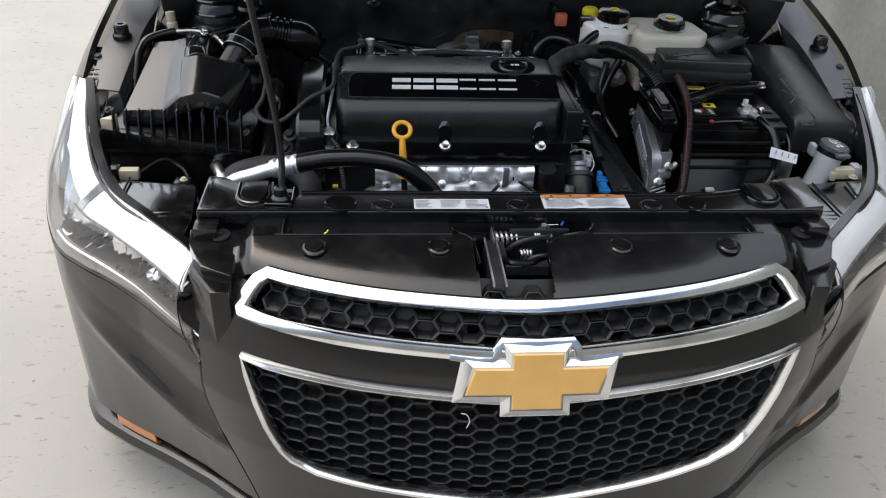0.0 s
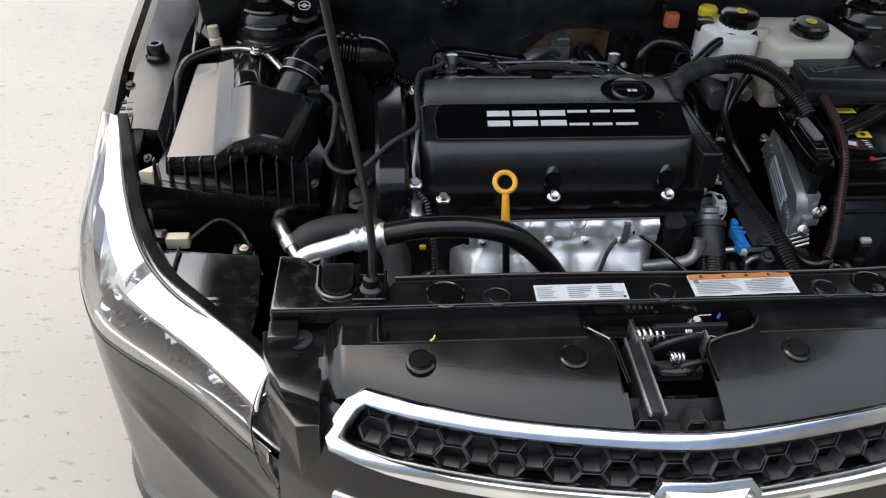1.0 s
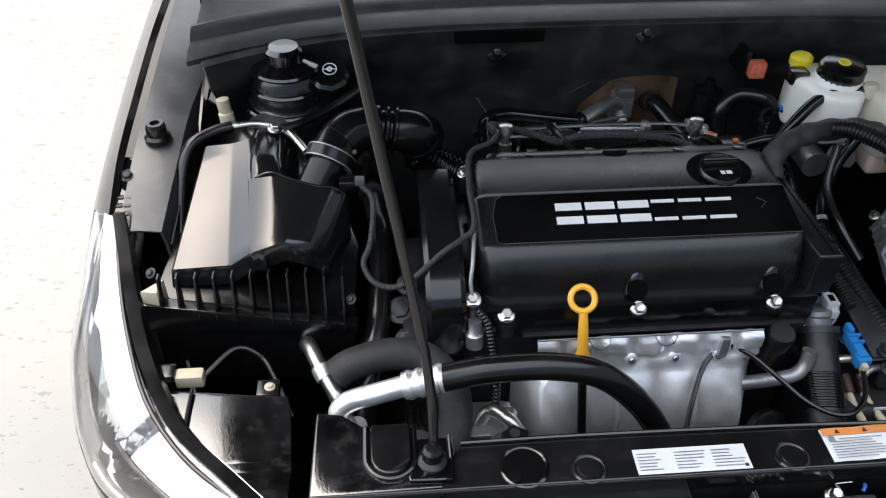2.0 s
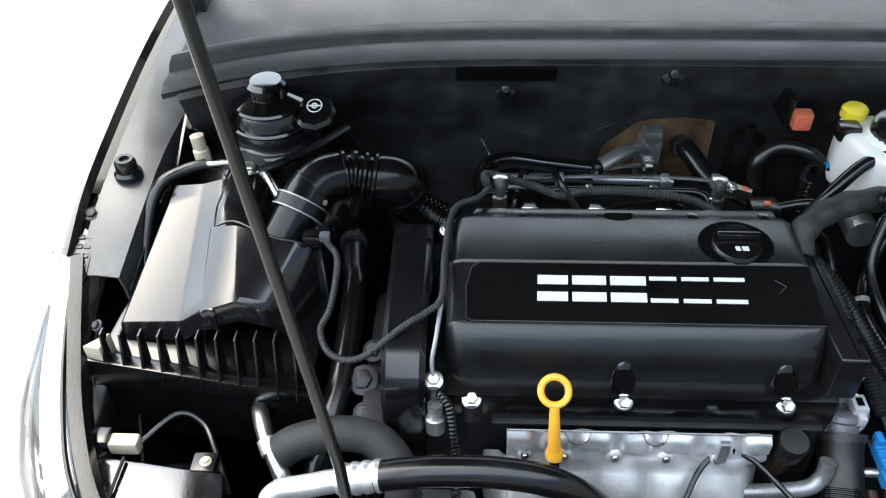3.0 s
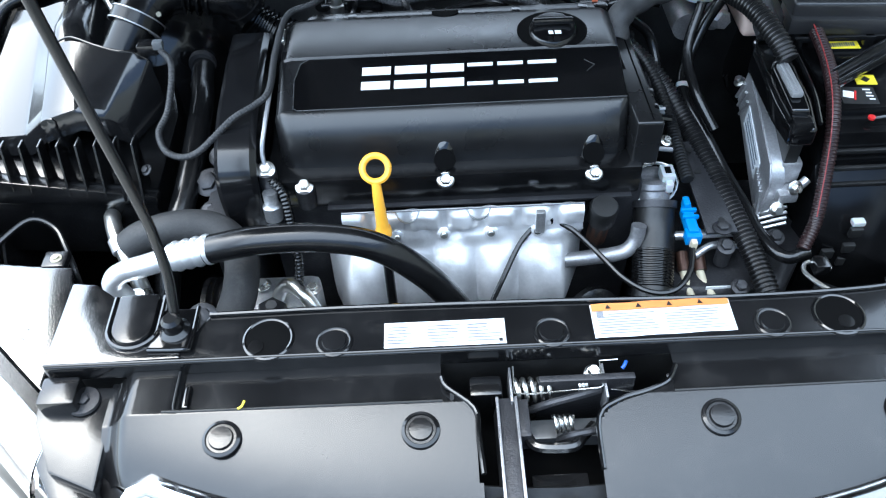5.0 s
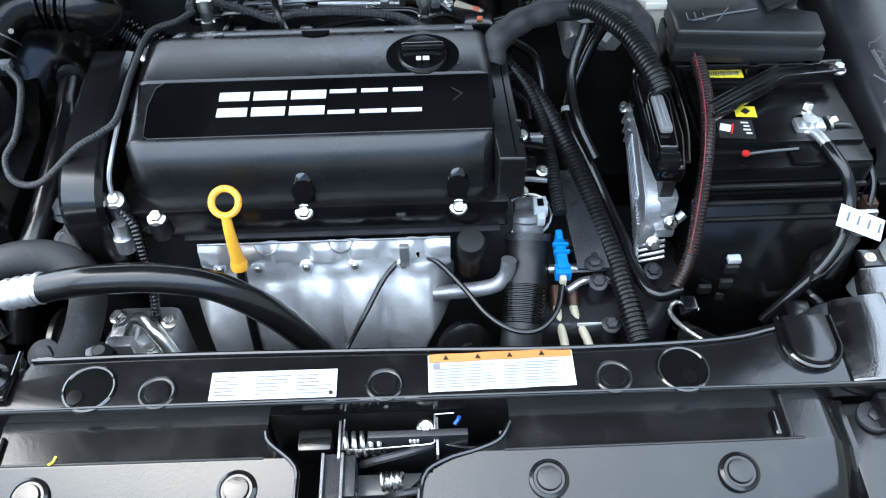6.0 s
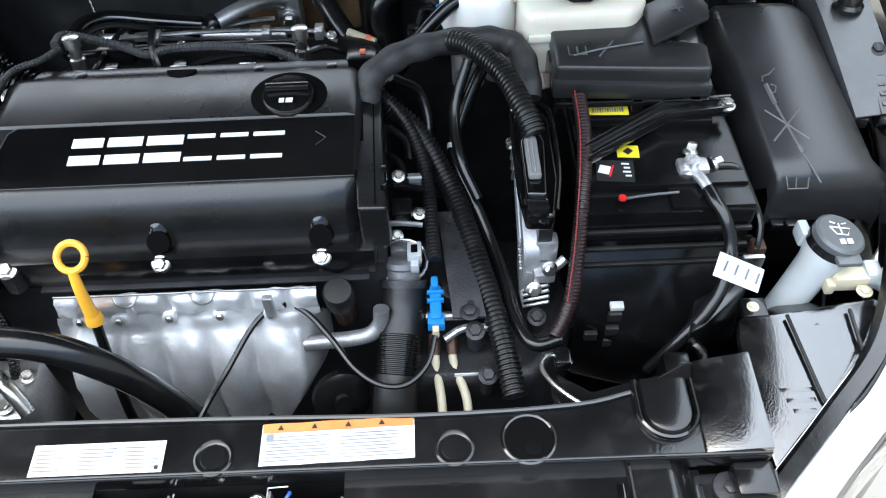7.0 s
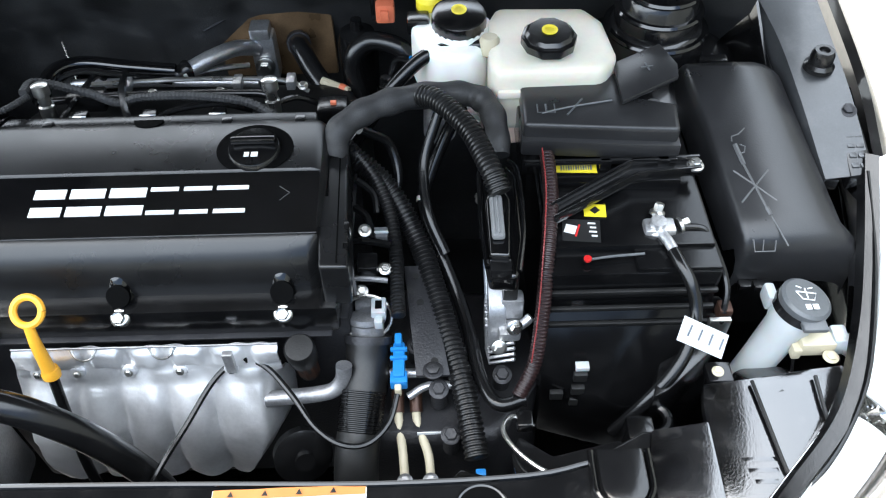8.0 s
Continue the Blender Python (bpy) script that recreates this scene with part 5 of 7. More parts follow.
for x in (-0.145, -0.055):
    part("hook", tube([(x - 0.016, 0.530, 0.703), (x - 0.010, 0.522, 0.694), (x, 0.519, 0.691), (x + 0.010, 0.522, 0.694), (x + 0.016, 0.530, 0.703)], 0.0013, 6, 4), "steel", shield, "thin bent wire loop")
part("shield_bracket", box(0.016, 0.028, 0.512, 0.520, 0.668, 0.704, 0.002), "alloy", engine, "bright folded bracket")
sens = part("oxygen_sensor", turned([(0.013, -0.05), (0.0135, 0.0), (0.018, 0.002), (0.0185, 0.030), (0.016, 0.034), (0, 0.035)], (0.103, 0.532, 0.668), (0.0, -0.25, 1), 24), "matte", engine, "dark heat stained sensor")
part("sensor_body", turned([(0.0139, -0.045), (0.0142, -0.036), (0.0142, -0.012), (0.0139, -0.004)], (0.103, 0.532, 0.668), (0.0, -0.25, 1), 8), "copper", sens, "rusty brown sensor body")
dip = part("dipstick", tube([(-0.176, 0.506, 0.722), (-0.174, 0.499, 0.697), (-0.172, 0.480, 0.640), (-0.168, 0.455, 0.56), (-0.160, 0.44, 0.50)], 0.0062, 10, 4), "rubber", engine, "black dipstick tube")


def dip_handle():
    ring = [( -0.178 + 0.0155 * math.cos(a), 0.527 + 0.0155 * math.sin(a) * 0.75, 0.778 + 0.0155 * math.sin(a) * 0.66) for a in [2 * math.pi * i / 24 for i in range(25)]]
    return join(tube(ring, 0.0042, 8, straight=True), tube([(-0.178, 0.516, 0.767), (-0.177, 0.509, 0.745), (-0.1755, 0.503, 0.716), (-0.1745, 0.499, 0.698)], lambda t: 0.0055 + 0.003 * t, 10, 4), turned([(0.010, 0), (0.0105, 0.006), (0.009, 0.012)], (-0.1745, 0.4985, 0.693), (0, 0.3, 1)))


part("handle", dip_handle(), "yellow", dip, "yellow ring pull dipstick handle")

# ancillaries low in front of the engine
comp = thing("compressor", (-0.31, 0.46, 0.50), "dusty cast aluminium compressor with a belt pulley", "compressor")
part("housing", box(-0.345, -0.262, 0.415, 0.500, 0.50, 0.625, 0.012), "alloy", comp)
part("snout", turned([(0.045, -0.03), (0.048, 0.0), (0.044, 0.05), (0.03, 0.055)], (-0.30, 0.45, 0.57), (-1, 0, 0)), "alloy", comp)
part("pulley", turned([(0.055, 0), (0.055, 0.006), (0.050, 0.010), (0.055, 0.014), (0.050, 0.018), (0.055, 0.022), (0.055, 0.028), (0.02, 0.030), (0, 0.030)], (-0.375, 0.45, 0.60), (-1, 0, 0)), "rubber", comp, "grooved belt pulley")
part("flange", box(-0.330, -0.300, 0.420, 0.436, 0.60, 0.652, 0.003), "alloy", comp)
part("port", tube([(-0.318, 0.45, 0.62), (-0.300, 0.46, 0.65), (-0.275, 0.44, 0.655), (-0.255, 0.42, 0.63)], 0.009, 10, 4), "steel", comp, "bright bent pipe")
for x, y, z in ((-0.285, 0.43, 0.628), (-0.335, 0.48, 0.628), (-0.27, 0.47, 0.628)):
    part("bolt", hexbolt((x, y, z), r=0.007, h=0.008), "steel", comp)
part("blue_bolt", hexbolt((-0.392, 0.405, 0.66), (0, -0.5, 0.9), 0.013, 0.012), "darkmetal", comp)

hose = thing("aircon_hose", (-0.28, 0.425, 0.70), "thick black rubber hose with a bright crimped metal end", "hose")
part("rubber_hose", tube([(-0.368, 0.424, 0.760), (-0.335, 0.425, 0.767), (-0.300, 0.425, 0.772), (-0.237, 0.425, 0.771), (-0.178, 0.424, 0.754), (-0.125, 0.422, 0.704), (-0.086, 0.418, 0.642), (-0.062, 0.412, 0.58), (-0.05, 0.40, 0.50)], 0.0165, 16, 8), "rubber", hose)
part("metal_end", tube([(-0.478, 0.418, 0.690), (-0.486, 0.421, 0.712), (-0.473, 0.425, 0.727), (-0.440, 0.425, 0.739), (-0.405, 0.425, 0.751), (-0.372, 0.425, 0.759)], 0.0128, 14, 8), "shield", hose, "bright aluminium bent tube")
part("crimp", tube([(-0.408, 0.425, 0.750), (-0.360, 0.425, 0.762)], 0.0178, 16, 12, rib=0.0016, pitch=0.010), "shield", hose, "crimped ferrule")
part("fitting", turned([(0.020, 0), (0.020, 0.010), (0.014, 0.014), (0.014, 0.030), (0.017, 0.032), (0.017, 0.042), (0, 0.043)], (-0.462, 0.410, 0.652), (-0.2, 0.1, 1)), "steel", hose, "bright round fitting")
big = thing("coolant_return_hose", (-0.40, 0.47, 0.66), "dark foam sleeved hose looping beside the engine", "hose")
part("sleeve", tube([(-0.492, 0.500, 0.690), (-0.470, 0.506, 0.702), (-0.425, 0.514, 0.708), (-0.380, 0.508, 0.705), (-0.350, 0.475, 0.695), (-0.345, 0.43, 0.685), (-0.358, 0.386, 0.66), (-0.372, 0.362, 0.60)], 0.021, 16, 8), "foam", big)
part("metal_tube", tube([(-0.538, 0.585, 0.655), (-0.531, 0.563, 0.682), (-0.518, 0.530, 0.684), (-0.506, 0.508, 0.676), (-0.492, 0.485, 0.660), (-0.478, 0.462, 0.62)], 0.0105, 12, 8), "steel", big, "bright bent metal tube")
part("collar", tube([(-0.514, 0.522, 0.682), (-0.506, 0.507, 0.675)], 0.013, 12, 4), "alloy", big)
heater = thing("heater_hose", (-0.435, 0.66, 0.66), "long black rubber hose running beside the timing cover", "hose")
part("hose_run", tube([(-0.441, 0.835, 0.735), (-0.436, 0.78, 0.732), (-0.430, 0.735, 0.728), (-0.431, 0.66, 0.712), (-0.436, 0.59, 0.694), (-0.452, 0.52, 0.66), (-0.465, 0.47, 0.60)], 0.0165, 14, 8), "rubber", heater)
part("clamp", tube([(-0.441, 0.822, 0.737), (-0.4405, 0.812, 0.737)], 0.0195, 16, 2), "darkmetal", heater, "dark spring clamp")

# ---- air intake ----
airbox = thing("air_filter_box", (-0.60, 0.70, 0.62), "black plastic air filter box with ribbed base", "air filter")
part("base", join(prism([(-0.735, 0.590), (-0.468, 0.566), (-0.462, 0.72), (-0.500, 0.86), (-0.700, 0.86)], 0.60, lambda x, y: 0.735 - 0.10 * (x + 0.735) + 0.10 * (y - 0.58), 0.005), prism([(-0.738, 0.583), (-0.464, 0.560), (-0.462, 0.578), (-0.736, 0.602)], 0.70, lambda x, y: 0.748 - 0.12 * (x + 0.735), 0.003)), "plastic", airbox, "ribbed black base")
for i in range(11):
    x = -0.715 + 0.0235 * i
    part("rib", box(x - 0.0014, x + 0.0014, 0.580 - 0.086 * (x + 0.735), 0.604 - 0.03 * (x + 0.735), 0.735 - 0.105 * (x + 0.735), 0.782, 0.0005, top=(x - 0.0014, x + 0.0014, 0.596 - 0.04 * (x + 0.735), 0.606)), "plastic", airbox)


def between(a, b, t):
    return a + (b - a) * t


def faceted(xs, zs, soft=0.0028):
    """A crest line across the lid: bends doubled into narrow rounded edges, straight runs between."""
    out = [(xs[0] - 0.003, 0.738), (xs[0] - 0.0006, zs[0] - 0.003), (xs[0] + 0.0025, zs[0])]
    for k in range(1, len(xs) - 1):
        for d in (-1, 1):
            n = k + d
            w = min(1, soft / abs(xs[n] - xs[k]))
            out.append((between(xs[k], xs[n], w), between(zs[k], zs[n], w)))
    return out + [(xs[-1] - 0.0025, zs[-1]), (xs[-1] + 0.0006, zs[-1] - 0.003), (xs[-1] + 0.003, 0.738)]


def airbox_lid():
    """The lid: a flat outer wing, a step up to a higher faceted block, and the block's tall rear end."""
    wing, block, rear = [], [], []
    for k in range(-2, 15):
        t = min(12, max(0, k)) / 12
        end = 0.0 if 0 <= k <= 12 else (0.004 if k in (-1, 13) else 0.03)
        push = 0.0 if 0 <= k <= 12 else (0.002 if k in (-1, 13) else 0.004)
        push *= -1 if k < 0 else 1
        z = 0.768 + 0.066 * t
        xs = (between(-0.706, -0.678, t), between(-0.630, -0.638, t), between(-0.596, -0.612, t), between(-0.58, -0.600, t))
        zs = (z - 0.003, z, between(0.798, 0.842, t), between(0.798, 0.842, t))
        wing.append([(x, between(0.632 - 0.2 * max(0, x + 0.63), 0.824, t) + push, max(0.738, h - end)) for x, h in faceted(xs, zs)])
        xs = (between(-0.597, -0.607, t), between(-0.553, -0.572, t), between(-0.522, -0.492, t), between(-0.503, -0.474, t))
        zs = (between(0.797, 0.832, t), between(0.804, 0.840, t), between(0.790, 0.831, t), between(0.768, 0.819, t))
        row = []
        for x, h in faceted(xs, zs):
            u = min(1, max(0, (x - xs[0]) / (xs[3] - xs[0])))
            row.append((x, between(0.621 + 0.024 * u + 0.004 * math.sin(u * math.pi * 2), 0.738 - 0.026 * u ** 0.7 + 0.003 * math.sin(u * math.pi * 2), t) + push, max(0.738, h - end)))
        block.append(row)
        rise = min(1, t / 0.3)
        xs = (-0.605 - 0.006 * t, -0.598, -0.571, -0.556, -0.548)
        zs = (0.818 + 0.020 * rise, 0.822 + 0.020 * rise, 0.821 + 0.019 * rise, 0.815, 0.790)
        rear.append([(x, between(0.728, 0.862, t) + push, max(0.738, h - end)) for x, h in faceted(xs, zs, 0.004)])
    return join(sheet(wing), sheet(block), sheet(rear))


part("lid", airbox_lid(), "lid", airbox, "smooth black plastic lid", sharp=40)
part("lid_rim", tube([(-0.598, 0.7375, 0.8335), (-0.575, 0.7385, 0.8405), (-0.545, 0.726, 0.8365), (-0.515, 0.7155, 0.8325), (-0.492, 0.7125, 0.8310), (-0.475, 0.7125, 0.8190)], 0.0016, 8, 4), "lid", airbox, "rounded upper rim of the lid")
part("latch_tab", prism([(-0.738, 0.588), (-0.716, 0.584), (-0.712, 0.612)], 0.735, 0.768, 0.002), "cream", airbox, "pale corner tab")
for x, y, z in ((-0.728, 0.618, 0.772), (-0.470, 0.58, 0.745)):
    part("screw", hexbolt((x, y, z), (-0.4, -0.4, 0.8), 0.005, 0.006), "darkmetal", airbox)
duct = thing("intake_duct", (-0.42, 0.80, 0.80), "ribbed black rubber air intake duct with a steel clamp", "hose")
part("neck", tube([(-0.534, 0.715, 0.785), (-0.514, 0.742, 0.812), (-0.490, 0.775, 0.845)], 0.0285, 24, 4), "duct", duct, "smooth black sensor neck")
part("elbow", tube([(-0.492, 0.770, 0.842), (-0.482, 0.788, 0.851), (-0.466, 0.804, 0.858), (-0.446, 0.815, 0.858)], 0.0320, 24, 6), "duct", duct)
part("elbow_seam", tube([(-0.4815, 0.7885, 0.8515), (-0.4795, 0.7905, 0.8525)], 0.0332, 28, 2), "duct", duct, "moulded seam round the elbow")
part("bellows", tube([(-0.450, 0.814, 0.857), (-0.432, 0.819, 0.856), (-0.415, 0.820, 0.853), (-0.398, 0.820, 0.850)], 0.0345, 28, 8, rib=0.0062, pitch=0.0125), "duct", duct, "deep bellows folds")
part("outlet", tube([(-0.402, 0.820, 0.850), (-0.388, 0.821, 0.849), (-0.374, 0.824, 0.843), (-0.364, 0.830, 0.828)], lambda t: 0.031 + 0.003 * t, 24, 6), "duct", duct)
part("outlet_lip", tube([(-0.366, 0.829, 0.832), (-0.362, 0.832, 0.824)], 0.0365, 28, 2), "duct", duct, "thick end lip")
part("rear_bellows", tube([(-0.372, 0.850, 0.795), (-0.352, 0.848, 0.778), (-0.330, 0.843, 0.765), (-0.30, 0.833, 0.755)], 0.029, 24, 6, rib=0.0045, pitch=0.009), "duct", duct, "second bellows section")
part("clamp", tube([(-0.4985, 0.761, 0.834), (-0.491, 0.775, 0.845)], 0.0350, 32, 2), "duct", duct, "steel band clamp")
for k in (0.0, 1.0):
    part("clamp_edge", tube([(-0.4985 + 0.0065 * k, 0.761 + 0.012 * k, 0.834 + 0.0095 * k), (-0.4978 + 0.0065 * k, 0.7623 + 0.012 * k, 0.835 + 0.0095 * k)], 0.0357, 32, 2), "castgrey", duct, "dull clamp edge")
part("clamp_screw", hexbolt((-0.4685, 0.768, 0.850), (0.6, -0.5, 0.3), 0.0045, 0.012), "steel", duct)
part("clamp_housing", box(-0.478, -0.464, 0.763, 0.775, 0.846, 0.853, 0.002), "castgrey", duct)
sensor = thing("air_sensor_plug", (-0.468, 0.70, 0.81), "small grey sensor plug with a wire on the intake neck", "sensor")
part("plug", box(-0.482, -0.456, 0.704, 0.722, 0.828, 0.844, 0.003), "plastic", sensor)
part("clip", box(-0.460, -0.447, 0.702, 0.712, 0.838, 0.849, 0.002), "capgrey", sensor, "grey locking clip")
part("wire", tube([(-0.452, 0.705, 0.838), (-0.437, 0.685, 0.825), (-0.442, 0.640, 0.792), (-0.452, 0.610, 0.778), (-0.435, 0.580, 0.770), (-0.400, 0.572, 0.775), (-0.350, 0.588, 0.812), (-0.322, 0.605, 0.820), (-0.306, 0.625, 0.826), (-0.305, 0.70, 0.830), (-0.296, 0.775, 0.835), (-0.265, 0.800, 0.835), (-0.250, 0.83, 0.83)], 0.0045, 8, 8, rib=0.0007, pitch=0.004), "tape", sensor, "corrugated black wire sleeve")
part("wire", tube([(-0.306, 0.625, 0.822), (-0.312, 0.580, 0.800), (-0.316, 0.562, 0.780), (-0.312, 0.545, 0.755)], 0.0028, 8, 6), "castgrey", sensor, "dull grey thin sleeve")
part("wire", tube([(-0.312, 0.548, 0.752), (-0.296, 0.535, 0.735), (-0.290, 0.515, 0.70), (-0.286, 0.495, 0.66), (-0.29, 0.46, 0.60)], 0.0065, 8, 8, rib=0.001, pitch=0.005), "rubber", sensor, "thicker corrugated sleeve")
part("solenoid", turned([(0.011, 0), (0.012, 0.02), (0.009, 0.024), (0.009, 0.04), (0, 0.041)], (-0.312, 0.528, 0.700), (0, 0.2, 1)), "alloy", sensor, "bright solenoid body")
part("yellow_clip", box(-0.308, -0.298, 0.508, 0.514, 0.665, 0.671, 0.001), "capyellow", sensor, "yellow locking clip")
vac = thing("vacuum_hose", (-0.66, 0.83, 0.80), "black vacuum pipe with a white valve", "hose")
part("pipe", tube([(-0.715, 0.70, 0.70), (-0.712, 0.78, 0.79), (-0.700, 0.825, 0.828), (-0.670, 0.848, 0.838), (-0.640, 0.858, 0.842)], 0.009, 10, 6), "rubber", vac)
part("valve", turned([(0.011, 0), (0.011, 0.018), (0.008, 0.020), (0.0095, 0.024), (0.0095, 0.040), (0, 0.042)], (-0.648, 0.872, 0.838), (-0.1, 0.1, 1)), "cream", vac, "white plastic valve")
part("pipe_end", tube([(-0.640, 0.858, 0.842), (-0.600, 0.860, 0.843), (-0.560, 0.845, 0.838), (-0.53, 0.80, 0.832)], 0.006, 10, 6), "steel", vac, "bright thin pipe")
steer = thing("steering_fluid_cap", (-0.50, 0.94, 0.84), "black lobed fluid cap with a white symbol", "cap")
part("neck", turned([(0.022, -0.06), (0.022, 0.0)], (-0.498, 0.938, 0.870), (0.05, -0.35, 1)), "plastic", steer)
part("cap", turned([(0.030, 0), (0.031, 0.012), (0.026, 0.017), (0, 0.018)], (-0.498, 0.934, 0.873), (0.05, -0.45, 1), 9), "plastic", steer, "lobed black cap")
for r, w in ((0.0105, 0.0008), (0.0035, 0.0012)):
    part("symbol_ring", tube([(-0.496 + r * math.cos(a), 0.931 + r * math.sin(a) * 0.91, 0.8922 + r * math.sin(a) * 0.41) for a in [2 * math.pi * i / 20 for i in range(21)]], w, 6, straight=True), "whiteprint", steer, "white printed ring")
part("symbol_bar", tube([(-0.5055, 0.931, 0.8922), (-0.4865, 0.931, 0.8922)], 0.0009, 6, straight=True), "whiteprint", steer, "white printed bar")
# The disc's lighter grey stands in for light reflected off its flat top.
part("mount_plate", turned([(0.030, -0.004), (0.030, 0.002), (0.027, 0.004), (0, 0.004)], (-0.592, 0.868, 0.834), (0, -0.12, 1), 32), "railpaint", steer, "flat steel mounting disc, its reflection painted grey")
part("arm", tube([(-0.60, 0.845, 0.838), (-0.55, 0.850, 0.845), (-0.50, 0.885, 0.85), (-0.45, 0.925, 0.862)], 0.006, 8, 5), "undercoat", steer, "black support arm")
part("bolt", hexbolt((-0.575, 0.842, 0.846), (0, -0.2, 1), 0.008, 0.010), "steel", steer)

# ---- rear of the engine ----
fuel = thing("fuel_rail", (-0.09, 0.86, 0.70), "dark fuel rail and intake pipes behind the engine cover", "fuel rail")
part("intake_manifold", prism([(-0.29, 0.80), (0.16, 0.80), (0.18, 0.88), (0.14, 0.96), (-0.25, 0.97), (-0.31, 0.90)], 0.55, 0.745, 0.02, 3), "matte", fuel, "black intake manifold")
part("rail_pipe", tube([(-0.262, 0.868, 0.790), (-0.15, 0.870, 0.796), (0.0, 0.868, 0.797), (0.045, 0.864, 0.795), (0.058, 0.845, 0.785)], 0.0055, 10, 6), "rubber", fuel)
part("rail_pipe", tube([(-0.262, 0.832, 0.772), (-0.10, 0.834, 0.775), (0.04, 0.832, 0.775)], 0.004, 10, 6), "darkmetal", fuel, "thin dark pipe")
for x in (-0.236, 0.056):
    part("injector", turned([(0.007, -0.035), (0.010, -0.012), (0.010, 0.004), (0.0075, 0.006), (0.0075, 0.018), (0.0105, 0.020), (0.0105, 0.034), (0.006, 0.036), (0, 0.036)], (x, 0.835, 0.806), (0, 0.15, 1)), "steel", fuel, "bright metal injector body")
part("loom", tube([(-0.255, 0.83, 0.835), (-0.252, 0.865, 0.825), (-0.19, 0.862, 0.808), (-0.15, 0.850, 0.80), (-0.118, 0.853, 0.806), (-0.05, 0.848, 0.81), (0.02, 0.838, 0.806), (0.06, 0.82, 0.795)], 0.0062, 8, 8, rib=0.0008, pitch=0.005), "tape", fuel, "corrugated injector loom")
part("loom_branch", tube([(-0.158, 0.92, 0.795), (-0.150, 0.875, 0.802), (-0.135, 0.830, 0.800), (-0.125, 0.81, 0.79)], 0.0055, 8, 6), "rubber", fuel)
part("vacuum_elbow", tube([(-0.262, 0.868, 0.788), (-0.257, 0.915, 0.800), (-0.225, 0.945, 0.795), (-0.16, 0.947, 0.785), (-0.10, 0.950, 0.775)], 0.0105, 10, 8), "gloss", fuel, "glossy black elbow pipe")
for x in (-0.195, -0.105, -0.015):
    part("injector_plug", box(x - 0.009, x + 0.009, 0.818, 0.838, 0.776, 0.800, 0.003), "plastic", fuel, "black injector plug")
    part("plug_clip", tube([(x - 0.010, 0.822, 0.801), (x, 0.818, 0.804), (x + 0.010, 0.822, 0.801)], 0.0014, 6, 3), "steel", fuel, "bright wire clip")
part("rail_line", tube([(-0.20, 0.902, 0.792), (-0.05, 0.905, 0.794), (0.06, 0.900, 0.792), (0.095, 0.89, 0.78)], 0.0032, 8, 6), "steel", fuel, "thin bright fuel line")
part("rail_line", tube([(-0.24, 0.925, 0.775), (-0.12, 0.932, 0.770), (0.02, 0.928, 0.768)], 0.007, 10, 6), "alloy", fuel, "bright fuel pipe")
for x in (-0.15, 0.0, 0.072):
    part("pipe_bracket", box(x - 0.006, x + 0.006, 0.885, 0.907, 0.786, 0.800, 0.002), "alloy", fuel, "small bright pipe bracket")
part("line_pair", tube([(-0.085, 1.070, 0.800), (0.0, 1.062, 0.836), (0.10, 1.058, 0.842), (0.20, 1.056, 0.842)], 0.0028, 8, 6), "darkmetal", fuel, "thin pipe along the bulkhead")
part("line_pair", tube([(-0.085, 1.063, 0.792), (0.0, 1.055, 0.828), (0.10, 1.050, 0.833), (0.20, 1.048, 0.833)], 0.0028, 8, 6), "steel", fuel, "thin pipe along the bulkhead")
part("spike", tube([(-0.262, 0.990, 0.800), (-0.245, 0.955, 0.785), (-0.230, 0.925, 0.775)], 0.0022, 8, 3), "steel", fuel, "thin bright wire end")
for x0, x1, y0, y1, z in ((-0.275, -0.10, 0.905, 0.925, 0.79), (-0.12, 0.02, 0.815, 0.86, 0.79), (0.0, 0.11, 0.81, 0.875, 0.785), (-0.23, -0.19, 0.81, 0.93, 0.785)):
    part("lead", tube([(x0, y0, z - 0.01), (x0 * 0.7 + x1 * 0.3, y0 + 0.014, z + 0.010), (x0 * 0.3 + x1 * 0.7, y1 - 0.012, z + 0.006), (x1, y1, z - 0.015)], 0.0042, 8, 6), "rubber", fuel, "thin black lead")
for x, y in ((-0.20, 0.845), (-0.11, 0.842), (-0.02, 0.842), (0.09, 0.85)):
    part("rail_bolt", hexbolt((x, y + 0.03, 0.797), (0, -0.3, 1), 0.0045, 0.006), "steel", fuel, "small bright bolt")
part("throttle_body", turned([(0.034, -0.02), (0.036, 0.0), (0.033, 0.012), (0.020, 0.016), (0, 0.016)], (-0.215, 0.955, 0.755), (0.2, -0.5, 0.8)), "gloss", fuel, "glossy black throttle housing")
part("sensor_block", box(-0.225, -0.175, 0.862, 0.888, 0.775, 0.800, 0.004), "plastic", fuel)
egr = thing("exhaust_gas_valve", (-0.01, 1.06, 0.68), "grey metal valve with bright pipe before a heat stained plate", "valve")
part("plate", box(-0.067, 0.113, 1.076, 1.088, 0.668, 0.792, 0.012), "stain", egr, "heat stained brown plate")
part("pipe", tube([(-0.112, 0.949, 0.76), (-0.082, 0.969, 0.765), (-0.057, 0.989, 0.768), (-0.027, 1.019, 0.762), (-0.002, 1.044, 0.745)], 0.012, 12, 8), "alloy", egr, "bright bent pipe")
part("pipe_bands", tube([(-0.11, 0.951, 0.761), (-0.084, 0.969, 0.766)], 0.0145, 12, 6, rib=0.002, pitch=0.011), "rubber", egr)
part("body", box(-0.012, 0.026, 1.039, 1.072, 0.685, 0.765, 0.008), "alloy", egr, "grey metal valve body")
